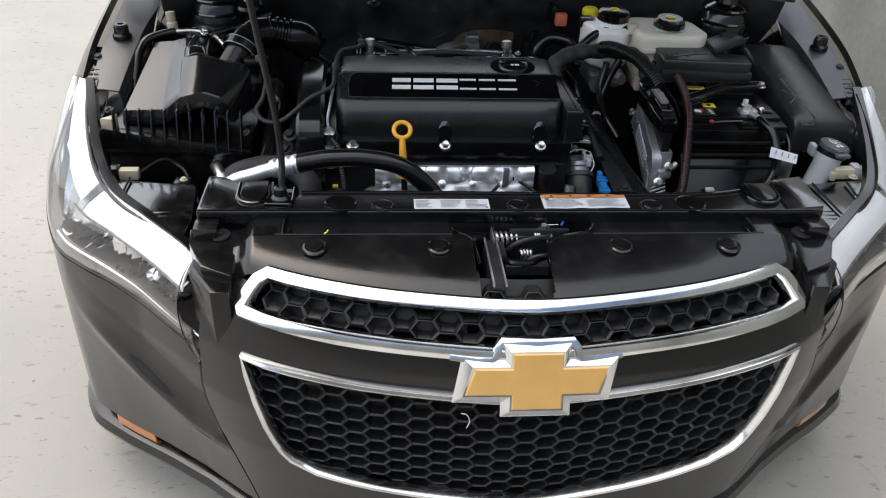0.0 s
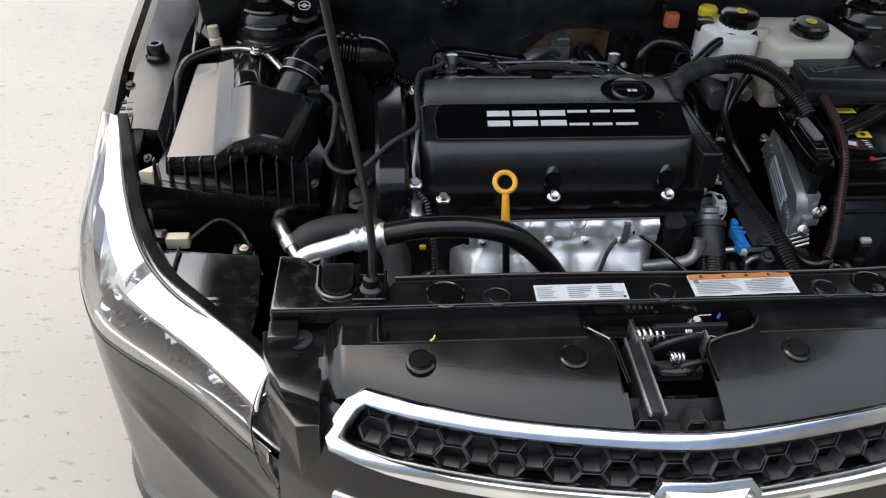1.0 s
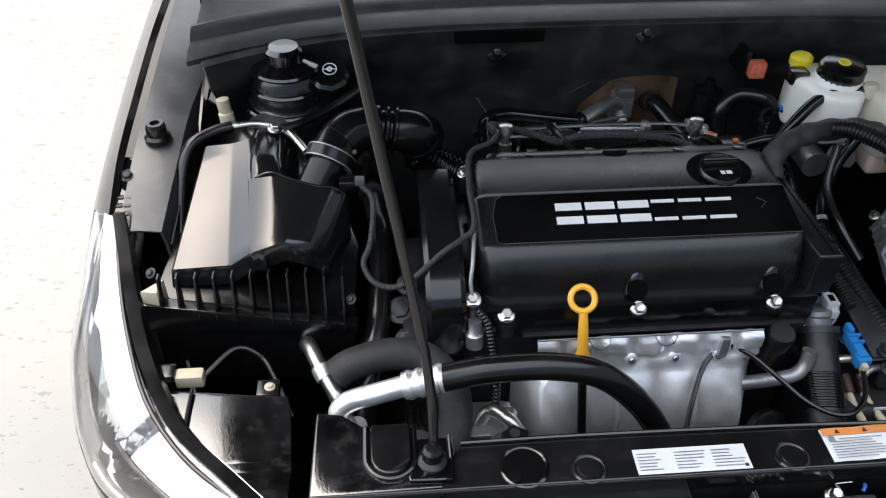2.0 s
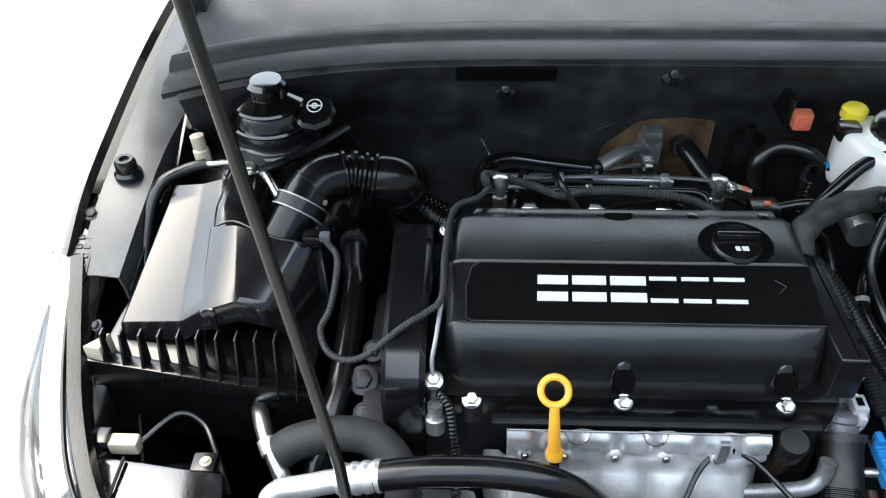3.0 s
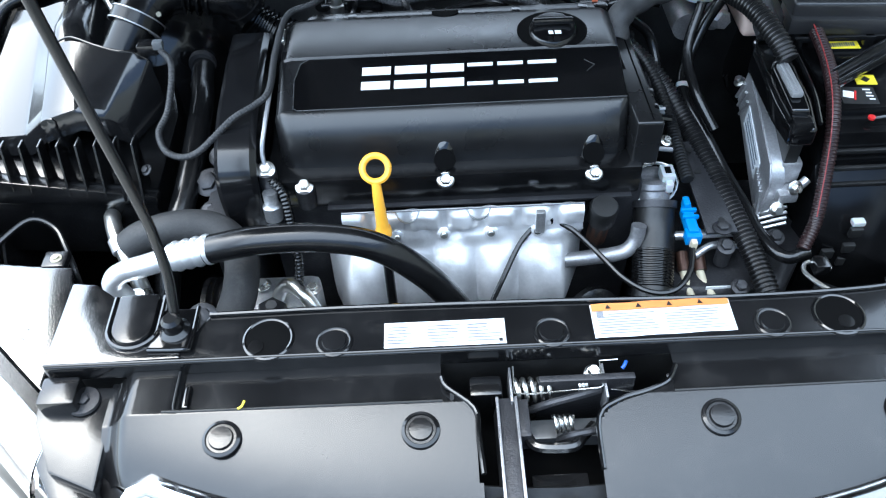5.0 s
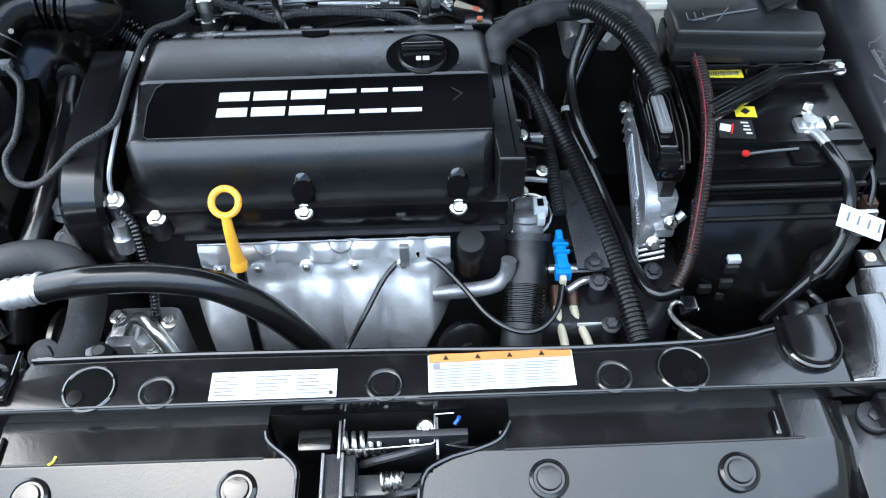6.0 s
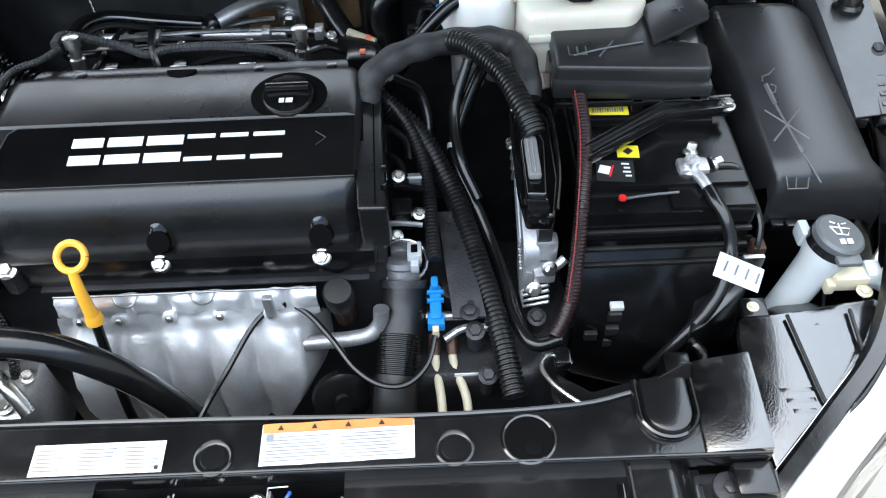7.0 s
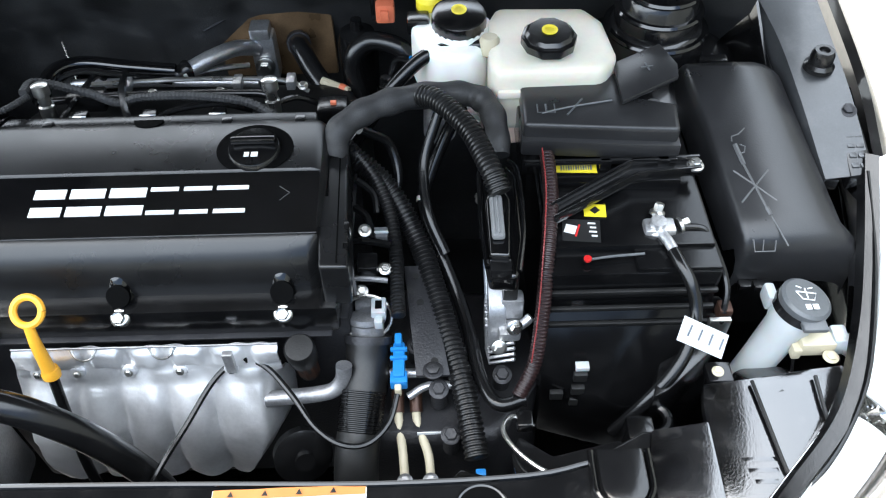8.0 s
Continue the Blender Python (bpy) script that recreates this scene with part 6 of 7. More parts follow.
part("top", box(-0.008, 0.022, 1.034, 1.064, 0.763, 0.782, 0.004), "alloy", egr)
part("nut", hexbolt((0.007, 1.036, 0.716), (0.018, -1.006, 0.1), 0.010, 0.012), "steel", egr)
part("elbow", tube([(0.058, 1.069, 0.738), (0.064, 1.039, 0.75), (0.083, 1.004, 0.735), (0.113, 0.959, 0.715), (0.133, 0.924, 0.7)], 0.0155, 12, 8), "rubber", egr, "black rubber elbow hose")
part("elbow_clamp", tube([(0.059, 1.06, 0.743), (0.062, 1.046, 0.748)], 0.0185, 14, 3), "darkmetal", egr)
part("thin_pipe", tube([(-0.102, 0.979, 0.742), (-0.052, 0.994, 0.745), (-0.012, 1.014, 0.735)], 0.0045, 8, 4), "steel", egr)
part("rear_pipe", tube([(-0.082, 1.069, 0.762), (-0.002, 1.072, 0.8), (0.068, 1.069, 0.806), (0.118, 1.064, 0.805)], 0.0035, 8, 5), "darkmetal", egr)
part("canister", turned([(0.028, -0.10), (0.030, -0.02), (0.026, 0.0), (0.010, 0.006), (0.008, 0.022), (0, 0.024)], (0.153, 1.034, 0.775)), "rubber", egr, "black round canister")
part("dipper_band", tube([(0.13, 0.946, 0.742), (0.138, 0.942, 0.741)], 0.0066, 10, 2), "orange", egr, "pink band on the pipe tip")
part("dipper", tube([(0.103, 0.959, 0.745), (0.143, 0.939, 0.74)], 0.006, 8, 2), "cream", egr, "white and pink pipe tip")
joint = thing("hose_junction", (0.135, 0.85, 0.74), "black plastic hose junction with a red clip", "connector")
part("block", box(0.110, 0.150, 0.835, 0.870, 0.735, 0.790, 0.005), "plastic", joint)
part("clip", box(0.128, 0.136, 0.847, 0.853, 0.789, 0.794, 0.001), "orange", joint, "red clip")
part("hose", tube([(0.150, 0.86, 0.775), (0.19, 0.852, 0.79), (0.225, 0.838, 0.79)], 0.008, 10, 5), "rubber", joint)
brakehose = thing("servo_hose", (0.24, 0.88, 0.74), "black rubber hose curving up to the coolant tank", "hose")
part("hose", tube([(0.135, 0.815, 0.72), (0.175, 0.835, 0.765), (0.210, 0.845, 0.815), (0.255, 0.868, 0.848), (0.300, 0.876, 0.855), (0.338, 0.876, 0.858)], 0.0095, 12, 8), "rubber", brakehose)
part("tip", turned([(0.013, 0), (0.013, 0.018), (0.010, 0.022)], (0.338, 0.872, 0.850), (0, 0.1, 1)), "cream", brakehose, "pale hose connector")
part("loop", tube([(0.160, 0.95, 0.70), (0.150, 0.965, 0.77), (0.175, 0.972, 0.80), (0.215, 0.960, 0.80), (0.235, 0.95, 0.78)], 0.014, 12, 8), "rubber", brakehose, "thick looping hose")
part("ribbed_stub", tube([(0.195, 0.895, 0.74), (0.200, 0.905, 0.79)], 0.0085, 12, 8, rib=0.0015, pitch=0.006), "plastic", brakehose, "ribbed upright stub")
part("cable", tube([(0.205, 0.93, 0.775), (0.215, 0.935, 0.795), (0.24, 0.925, 0.795), (0.26, 0.90, 0.78)], 0.004, 8, 6), "rubber", brakehose)
part("blue_clip", box(0.232, 0.244, 0.925, 0.935, 0.793, 0.802, 0.001), "blue", brakehose, "small blue clip")

# ---- reservoirs ----
brake = thing("brake_fluid_reservoir", (0.29, 0.91, 0.74), "white brake fluid reservoir with a black screw cap", "reservoir")
part("tank", prism([(0.235, 0.925), (0.250, 0.870), (0.275, 0.848), (0.315, 0.848), (0.338, 0.875), (0.345, 0.93), (0.325, 0.968), (0.250, 0.975)], 0.775, 0.862, 0.014, 4), "brakewhite", brake)
part("shoulder", turned([(0.038, 0), (0.036, 0.012), (0.032, 0.015)], (0.300, 0.905, 0.860)), "brakewhite", brake)
part("cap", turned([(0.035, 0), (0.036, 0.004), (0.035, 0.022), (0.030, 0.026), (0, 0.027)], (0.300, 0.905, 0.866), (0, -0.1, 1), 24), "plastic", brake, "black screw cap")
part("symbol", turned([(0.010, 0), (0.010, 0.0006), (0.006, 0.0006), (0.006, 0)], (0.300, 0.9035, 0.8932), (0, -0.1, 1), 20), "capyellow", brake, "yellow printed symbol")
part("side_cap", turned([(0.018, 0), (0.018, 0.012), (0.014, 0.016), (0, 0.016)], (0.262, 0.962, 0.862)), "capyellow", brake, "small yellow cap")
part("switch", box(0.232, 0.262, 0.918, 0.945, 0.845, 0.868, 0.005), "plastic", brake)
part("cylinder", turned([(0.022, 0), (0.022, 0.10), (0.015, 0.11), (0, 0.11)], (0.272, 0.84, 0.745), (0, 1, 0)), "alloy", brake, "cast metal master cylinder")
part("fitting", hexbolt((0.31, 0.855, 0.755), (0.3, -1, 0.2), 0.014, 0.03), "alloy", brake)
orange_plug = thing("orange_connector", (0.20, 0.985, 0.83), "orange electrical connector on the bulkhead", "connector")
part("plug", box(0.188, 0.214, 0.970, 0.990, 0.830, 0.858, 0.004), "orange", orange_plug)
part("latch", box(0.194, 0.206, 0.965, 0.972, 0.838, 0.852, 0.002), "orange", orange_plug)
part("bracket", box(0.180, 0.190, 0.985, 1.06, 0.825, 0.872, 0.003), "plastic", orange_plug)
tank = thing("coolant_tank", (0.41, 0.87, 0.70), "milky coolant expansion tank with a black cap", "reservoir")
part("tank_body", prism([(0.342, 0.805), (0.475, 0.808), (0.497, 0.835), (0.490, 0.915), (0.470, 0.955), (0.350, 0.960), (0.336, 0.92), (0.336, 0.83)], 0.772, lambda x, y: 0.868 - 0.12 * max(0, y - 0.90), 0.016, 4), "tank", tank)
part("tank_base", prism([(0.346, 0.818), (0.475, 0.822), (0.488, 0.93), (0.348, 0.945)], 0.735, 0.776, 0.012, 3), "coolant", tank, "tank base tinted by pink coolant")
part("tank_neck", turned([(0.026, 0), (0.026, 0.016)], (0.410, 0.855, 0.862)), "tank", tank)
part("tank_cap", join(turned([(0.030, 0), (0.031, 0.016), (0.027, 0.020), (0, 0.021)], (0.410, 0.852, 0.874), (0, -0.05, 1), 10), turned([(0.035, 0.002), (0.035, 0.012), (0.03, 0.014)], (0.410, 0.852, 0.874), (0, -0.05, 1), 10)), "plastic", tank, "black lobed screw cap")
part("cap_symbol", turned([(0.010, 0), (0.010, 0.0008), (0.006, 0.0008), (0.006, 0)], (0.410, 0.851, 0.8953), (0, -0.05, 1), 20), "capyellow", tank, "yellow printed symbol")
part("rib", box(0.345, 0.48, 0.800, 0.806, 0.83, 0.84, 0.002), "tank", tank)

# ---- battery side ----
battery = thing("battery", (0.49, 0.67, 0.55), "black car battery with stickers under a hold-down bar", "battery")
part("case", box(0.388, 0.588, 0.568, 0.800, 0.56, 0.764, 0.006), "duct", battery)
part("lid_step", box(0.392, 0.584, 0.600, 0.796, 0.760, 0.776, 0.004), "duct", battery)
part("rear_step", box(0.405, 0.560, 0.690, 0.735, 0.772, 0.790, 0.003), "duct", battery)
part("terminal_ledge", box(0.490, 0.586, 0.570, 0.625, 0.760, 0.770, 0.003), "duct", battery)
part("handle_slot", tube([(0.436, 0.584, 0.772), (0.462, 0.587, 0.773), (0.50, 0.590, 0.773)], 0.0016, 8, 3), "capgrey", battery, "grey handle bar")
part("indicator", turned([(0.0045, 0), (0.0045, 0.003), (0, 0.0035)], (0.434, 0.583, 0.773)), "red", battery, "red charge indicator")


def flat(owner, name, cx, cy, w, h, z, mat, turn=0, label=""):
    bm = bmesh.new()
    bm.faces.new([bm.verts.new(p) for p in ((-w / 2, -h / 2, 0), (w / 2, -h / 2, 0), (w / 2, h / 2, 0), (-w / 2, h / 2, 0))])
    thicken(bm, 0.0006)
    bm.transform(pose(cx, cy, z, 0, 0, turn))
    return part(name, bm, mat, owner, label)


lab = flat(battery, "yellow_label", 0.436, 0.7145, 0.050, 0.016, 0.7905, "capyellow", -3, "yellow sticker with a bar code")
for i in range(13):
    flat(lab, "bar", 0.418 + 0.003 * i, 0.7145, 0.0013 + 0.0007 * (i % 3 == 0), 0.008, 0.7913, "ink", -3)
flat(battery, "yellow_triangle_label", 0.452, 0.655, 0.026, 0.020, 0.7775, "capyellow", -5, "yellow warning sticker")
flat(battery, "warning_shape", 0.452, 0.655, 0.009, 0.008, 0.7783, "black", 40, "dark warning shape")
flat(battery, "white_label", 0.455, 0.690, 0.016, 0.006, 0.7778, "whiteprint", -4, "small white printed label")
flat(battery, "maker_panel", 0.432, 0.624, 0.044, 0.034, 0.7772, "black", -6, "black printed sticker panel")
flat(battery, "maker_bar", 0.4195, 0.626, 0.013, 0.013, 0.7782, "whiteprint", -20, "plain white maker block")
flat(battery, "red_bar", 0.4275, 0.6235, 0.0022, 0.019, 0.7782, "red", -20, "thin red bar")
for i in range(4):
    flat(battery, "print_line", 0.445 + 0.001 * (i % 2), 0.634 - 0.0065 * i, 0.009 - 0.002 * (i % 2), 0.0022, 0.7782, "whiteprint", -6)
term = part("terminal", turned([(0.014, 0), (0.014, 0.012), (0.010, 0.014), (0.009, 0.024), (0, 0.025)], (0.520, 0.625, 0.766)), "alloy", battery, "grey battery post clamp")
part("clamp", box(0.504, 0.541, 0.614, 0.637, 0.770, 0.783, 0.005), "alloy", term)
part("clamp_bolt", hexbolt((0.545, 0.628, 0.776), (1, 0.3, 0.2), 0.007, 0.014), "steel", term)
part("clamp_nut", hexbolt((0.522, 0.642, 0.782), (0.2, 0.4, 1), 0.006, 0.014), "steel", term)
part("lug", tube([(0.522, 0.618, 0.778), (0.528, 0.600, 0.780), (0.532, 0.586, 0.779)], 0.0062, 10, 4), "alloy", term, "crimped cable lug")
cable = thing("negative_cable", (0.54, 0.53, 0.66), "thick black battery cable with a white paper tag", "cable")
part("cable_run", tube([(0.531, 0.588, 0.779), (0.536, 0.570, 0.777), (0.545, 0.550, 0.768), (0.551, 0.530, 0.745), (0.545, 0.505, 0.720), (0.527, 0.482, 0.695), (0.495, 0.462, 0.66), (0.465, 0.455, 0.61)], 0.0075, 10, 8), "rubber", cable)
tagm = bmesh.new()
tagm.faces.new([tagm.verts.new(p) for p in ((0.521, 0.491, 0.744), (0.564, 0.466, 0.742), (0.577, 0.492, 0.748), (0.534, 0.517, 0.752))])
part("tag", thicken(tagm, 0.0008), "paper", cable, "white paper tag")
for i in range(4):
    flat(cable, "print_line", 0.536 + 0.010 * i, 0.498 - 0.006 * i, 0.002, 0.016, 0.7512 - 0.0006 * i, "ink", -30)
part("thin_lead", tube([(0.548, 0.625, 0.778), (0.575, 0.622, 0.775), (0.590, 0.600, 0.755), (0.598, 0.570, 0.735), (0.595, 0.55, 0.71)], 0.004, 8, 6), "rubber", cable)
bar = thing("battery_hold_down", (0.50, 0.67, 0.78), "black steel hold-down bar across the battery", "bracket")
BAR_FRONT = [(0.398, 0.620), (0.506, 0.690), (0.583, 0.697)]
BAR_REAR = [(0.584, 0.718), (0.503, 0.714), (0.396, 0.642)]
part("bar", join(prism(BAR_FRONT + BAR_REAR, 0.792, 0.798, 0.002), prism([(x, y - 0.004) for x, y in BAR_REAR[::-1]] + BAR_REAR, 0.79, 0.806, 0.001), prism(BAR_FRONT + [(x, y + 0.004) for x, y in BAR_FRONT[::-1]], 0.79, 0.804, 0.001)), "undercoat", bar)
part("bolt", hexbolt((0.577, 0.704, 0.798), r=0.007, h=0.010), "steel", bar, "bright bolt")
tray = thing("battery_tray", (0.49, 0.52, 0.50), "black slotted plastic battery tray", "tray")
part("front_wall", prism([(0.385, 0.52), (0.480, 0.490), (0.580, 0.500), (0.605, 0.56), (0.600, 0.575), (0.380, 0.575)], 0.50, lambda x, y: 0.60 + 1.5 * max(0, y - 0.50), 0.006), "duct", tray)
for i in range(3):
    part("slat", box(0.392, 0.585, 0.560 - 0.004 * i, 0.566 - 0.004 * i, 0.735 - 0.025 * i, 0.741 - 0.025 * i, 0.002), "matte", tray)
# Black blocks on the wall paint the shade inside its slots.
for x, z in ((0.43, 0.64), (0.43, 0.61), (0.43, 0.585), (0.405, 0.60)):
    part("slot", box(x - 0.008, x + 0.008, 0.505, 0.512, z, z + 0.014, 0.001), "black", tray)
part("slot_tab", box(0.424, 0.440, 0.510, 0.520, 0.655, 0.662, 0.001), "filler", tray, "pale tab")
part("arm", prism([(0.500, 0.455), (0.520, 0.465), (0.585, 0.520), (0.572, 0.530), (0.515, 0.500)], 0.62, 0.685, 0.003), "plastic", tray)
part("eyelet", join(tube([(0.505 + 0.018 * math.cos(a), 0.450 + 0.018 * math.sin(a), 0.645) for a in [2 * math.pi * i / 20 for i in range(21)]], 0.006, 8, straight=True)), "plastic", tray, "round cable eyelet")
part("foot", box(0.470, 0.500, 0.415, 0.445, 0.60, 0.665, 0.004), "plastic", tray)
positive = thing("terminal_cover", (0.455, 0.75, 0.80), "black plastic fuse cover over the battery with a raised flap", "cover")
part("lid", join(prism([(0.372, 0.738), (0.556, 0.722), (0.560, 0.770), (0.502, 0.786), (0.492, 0.838), (0.373, 0.840)], 0.815, lambda x, y: 0.842 + 0.02 * (y - 0.74), 0.006, 3), prism([(0.369, 0.731), (0.559, 0.715), (0.562, 0.775), (0.371, 0.780)], 0.798, 0.822, 0.004)), "box", positive)
part("lip", box(0.382, 0.486, 0.834, 0.854, 0.83, 0.849, 0.004), "plastic", positive)
part("front_lip", box(0.372, 0.556, 0.709, 0.7145, 0.800, 0.806, 0.001, m=None), "plastic", positive, "thin lower edge of the lid")
part("flap", prism([(0.492, 0.764), (0.563, 0.792), (0.566, 0.815), (0.553, 0.862), (0.492, 0.840)], lambda x, y: 0.842 + 0.20 * (x - 0.48), lambda x, y: 0.850 + 0.20 * (x - 0.48), 0.003), "box", positive, "raised grey black flap")
for w, h in ((0.016, 0.0025), (0.0025, 0.016)):
    flat(positive, "plus_mark", 0.530, 0.818, w, h, 0.8615, "capgrey", 10)
part("mark", tube([(0.395, 0.756, 0.843), (0.43, 0.766, 0.8435), (0.482, 0.776, 0.8438)], 0.0012, 6, 3), "capgrey", positive, "embossed line")
part("mark", tube([(0.425, 0.752, 0.843), (0.446, 0.780, 0.844)], 0.0012, 6, 3), "capgrey", positive, "embossed line")
for k in (0, 1):
    part("book_mark", tube([(0.390 + 0.011 * k, 0.772, 0.8436), (0.390 + 0.011 * k, 0.757, 0.8434), (0.400 + 0.011 * k, 0.757, 0.8434), (0.400 + 0.011 * k, 0.772, 0.8436)], 0.0009, 6, straight=True), "capgrey", positive, "embossed book outline")
part("stud", turned([(0.010, 0), (0.010, 0.02), (0, 0.021)], (0.535, 0.778, 0.815)), "alloy", positive)
part("side", box(0.370, 0.398, 0.735, 0.836, 0.76, 0.815, 0.004), "plastic", positive)
for x in (0.40, 0.47, 0.54):
    part("lid_clip", box(x - 0.007, x + 0.007, 0.707, 0.716, 0.792, 0.806, 0.0015), "plastic", positive)


def fuse_lid():
    """A long lid with rounded shoulders that rolls down at its front end."""
    rows = []
    prof = [(0.868, 0.79), (0.866, 0.822), (0.858, 0.834), (0.842, 0.837), (0.76, 0.812), (0.68, 0.788), (0.640, 0.776), (0.621, 0.768), (0.611, 0.757), (0.607, 0.742), (0.606, 0.715), (0.606, 0.695)]
    for y, z in prof:
        t = (0.868 - y) / 0.262
        xl, xr = 0.584 + 0.040 * t, 0.718 + 0.042 * t
        row = []
        for u, d in ((-0.03, 0.060), (-0.005, 0.016), (0.02, 0.003), (0.05, 0.0), (0.5, -0.001), (0.70, 0.0), (0.82, 0.005), (0.92, 0.014), (0.985, 0.028), (1.02, 0.065)):
            row.append((xl + (xr - xl) * u, y, z - d * (1.0 if y > 0.63 else 0.45)))
        rows.append(row)
    return sheet(rows)


fuse = thing("fuse_box", (0.66, 0.73, 0.66), "long black fuse box with an embossed service symbol", "fuse box")
part("lid", thicken(fuse_lid(), 0.003), "box", fuse, "grey black grained lid", sharp=50)
part("body", prism([(0.600, 0.855), (0.715, 0.850), (0.745, 0.612), (0.625, 0.612)][::-1], 0.60, 0.735, 0.005), "plastic", fuse)


def on_lid(x, y, lift=0.0012):
    z = 0.837 - 0.305 * (0.842 - y)
    return (x, y, z + lift)


for name, pts, r in (
    ("embossed hose line", [(0.647, 0.756), (0.638, 0.748), (0.629, 0.745), (0.628, 0.738)], 0.0010),
    ("embossed spray handle", [(0.631, 0.734), (0.637, 0.707)], 0.0030),
    ("embossed trigger line", [(0.637, 0.734), (0.643, 0.731), (0.641, 0.723), (0.636, 0.722)], 0.0009),
    ("embossed lance", [(0.637, 0.707), (0.654, 0.65)], 0.0016),
    ("embossed lance collar", [(0.654, 0.651), (0.657, 0.642)], 0.0026),
    ("embossed thin line", [(0.657, 0.642), (0.67, 0.603)], 0.0010),
    ("embossed crossing stroke", [(0.623, 0.699), (0.646, 0.679), (0.668, 0.659)], 0.0013),
    ("embossed crossing stroke", [(0.665, 0.699), (0.646, 0.679), (0.626, 0.658)], 0.0013),
    ("embossed booklet outline", [(0.631, 0.612), (0.63, 0.597), (0.653, 0.597), (0.657, 0.61)], 0.0010),
    ("embossed booklet outline", [(0.639, 0.597), (0.643, 0.611)], 0.0008)):
    part("mark", tube([on_lid(*q, 0.0004) for q in pts], r, 6, straight=True), "embossed", fuse, name)
for y, z, x in ((0.600, 0.705, 0.655), (0.606, 0.700, 0.640)):
    part("latch", box(x - 0.012, x + 0.012, y - 0.012, y, z - 0.01, z + 0.002, 0.002), "plastic", fuse)
part("rear_latch", box(0.612, 0.650, 0.866, 0.880, 0.81, 0.832, 0.003), "plastic", fuse)
part("side_latch", box(0.742, 0.760, 0.700, 0.728, 0.755, 0.772, 0.003), "plastic", fuse)

washer = thing("washer_filler", (0.63, 0.51, 0.60), "grey washer fluid filler neck with a round cap", "reservoir")
AX = Vector((0.36, 0.20, 0.90)).normalized()
CAP = Vector((0.676, 0.540, 0.742))
part("neck", turned([(0.020, -0.17), (0.021, -0.09), (0.023, -0.04), (0.026, -0.03), (0.026, -0.004)], CAP, AX), "filler", washer)
wc = part("cap", turned([(0.028, -0.006), (0.0295, -0.002), (0.0295, 0.004), (0.026, 0.007), (0, 0.0075)], CAP, (0.22, -0.02, 1), 36), "capgrey", washer, "grey black flip cap")
part("ear", box(0.664, 0.692, 0.500, 0.518, 0.735, 0.742, 0.003), "capgrey", washer)
part("collar", turned([(0.030, -0.016), (0.030, -0.006)], CAP, (0.25, 0.05, 1)), "rubber", washer, "black collar")
for pts in ([(-0.012, 0.002), (0.012, 0.002), (0.007, -0.008), (-0.007, -0.008), (-0.012, 0.002)], [(0, 0.008), (0, -0.006)], [(-0.004, 0.008), (-0.010, 0.010)], [(0.004, 0.008), (0.010, 0.010)]):
    part("symbol", tube([(CAP.x + 0.001 + x, CAP.y + 0.004 + y, CAP.z + 0.0082 - 0.22 * x) for x, y in pts], 0.0008, 6, straight=True), "whiteprint", wc, "white printed symbol")
for k in (-1, 1):
    flat(wc, "symbol", CAP.x + 0.004 * k + 0.002, CAP.y - 0.014, 0.006, 0.007, CAP.z + 0.0085, "whiteprint")
part("lug", box(0.640, 0.652, 0.548, 0.572, 0.715, 0.738, 0.004), "filler", washer)
lampplug = thing("lamp_connector", (0.70, 0.51, 0.67), "cream headlight wiring plug", "connector", "headlight wiring plugs")
part("plug", box(0.672, 0.712, 0.500, 0.520, 0.690, 0.712, 0.004), "cream", lampplug)
part("end", box(0.708, 0.726, 0.502, 0.526, 0.688, 0.716, 0.004), "filler", lampplug)
part("teeth", box(0.664, 0.674, 0.498, 0.512, 0.688, 0.704, 0.002), "cream", lampplug)
part("bolt", hexbolt((0.704, 0.492, 0.700), r=0.006, h=0.005), "cream", lampplug)
plug2 = thing("lamp_connector", (-0.66, 0.50, 0.67), "cream headlight wiring plug", "connector", "headlight wiring plugs")
part("plug", box(-0.690, -0.655, 0.488, 0.506, 0.692, 0.712, 0.004), "cream", plug2)
part("base", box(-0.712, -0.688, 0.488, 0.512, 0.686, 0.716, 0.005), "plastic", plug2)
part("lead", tube([(-0.655, 0.50, 0.702), (-0.62, 0.535, 0.71), (-0.59, 0.53, 0.70), (-0.57, 0.50, 0.69), (-0.55, 0.46, 0.66)], 0.0035, 8, 6), "rubber", plug2)
part("lamp_back", turned([(0.04, -0.03), (0.042, 0.0), (0.03, 0.012), (0, 0.014)], (-0.60, 0.475, 0.665), (0.1, 0.6, 0.6)), "rubber", plug2, "black lamp boot")
part("lamp_back", turned([(0.04, -0.03), (0.042, 0.0), (0.03, 0.012), (0, 0.014)], (0.632, 0.480, 0.668), (-0.1, 0.6, 0.6)), "rubber", lampplug, "black lamp boot")
fuseplug = thing("ground_connector", (0.59, 0.54, 0.68), "small brass connector on a bracket", "connector")
part("bracket", box(0.575, 0.600, 0.535, 0.541, 0.67, 0.715, 0.001), "steel", fuseplug)
part("plug", box(0.590, 0.606, 0.548, 0.566, 0.695, 0.715, 0.003), "copper", fuseplug)

# ---- control module and wiring ----
ecm = thing("engine_control_module", (0.33, 0.62, 0.60), "finned silver control module with a white label", "control unit")


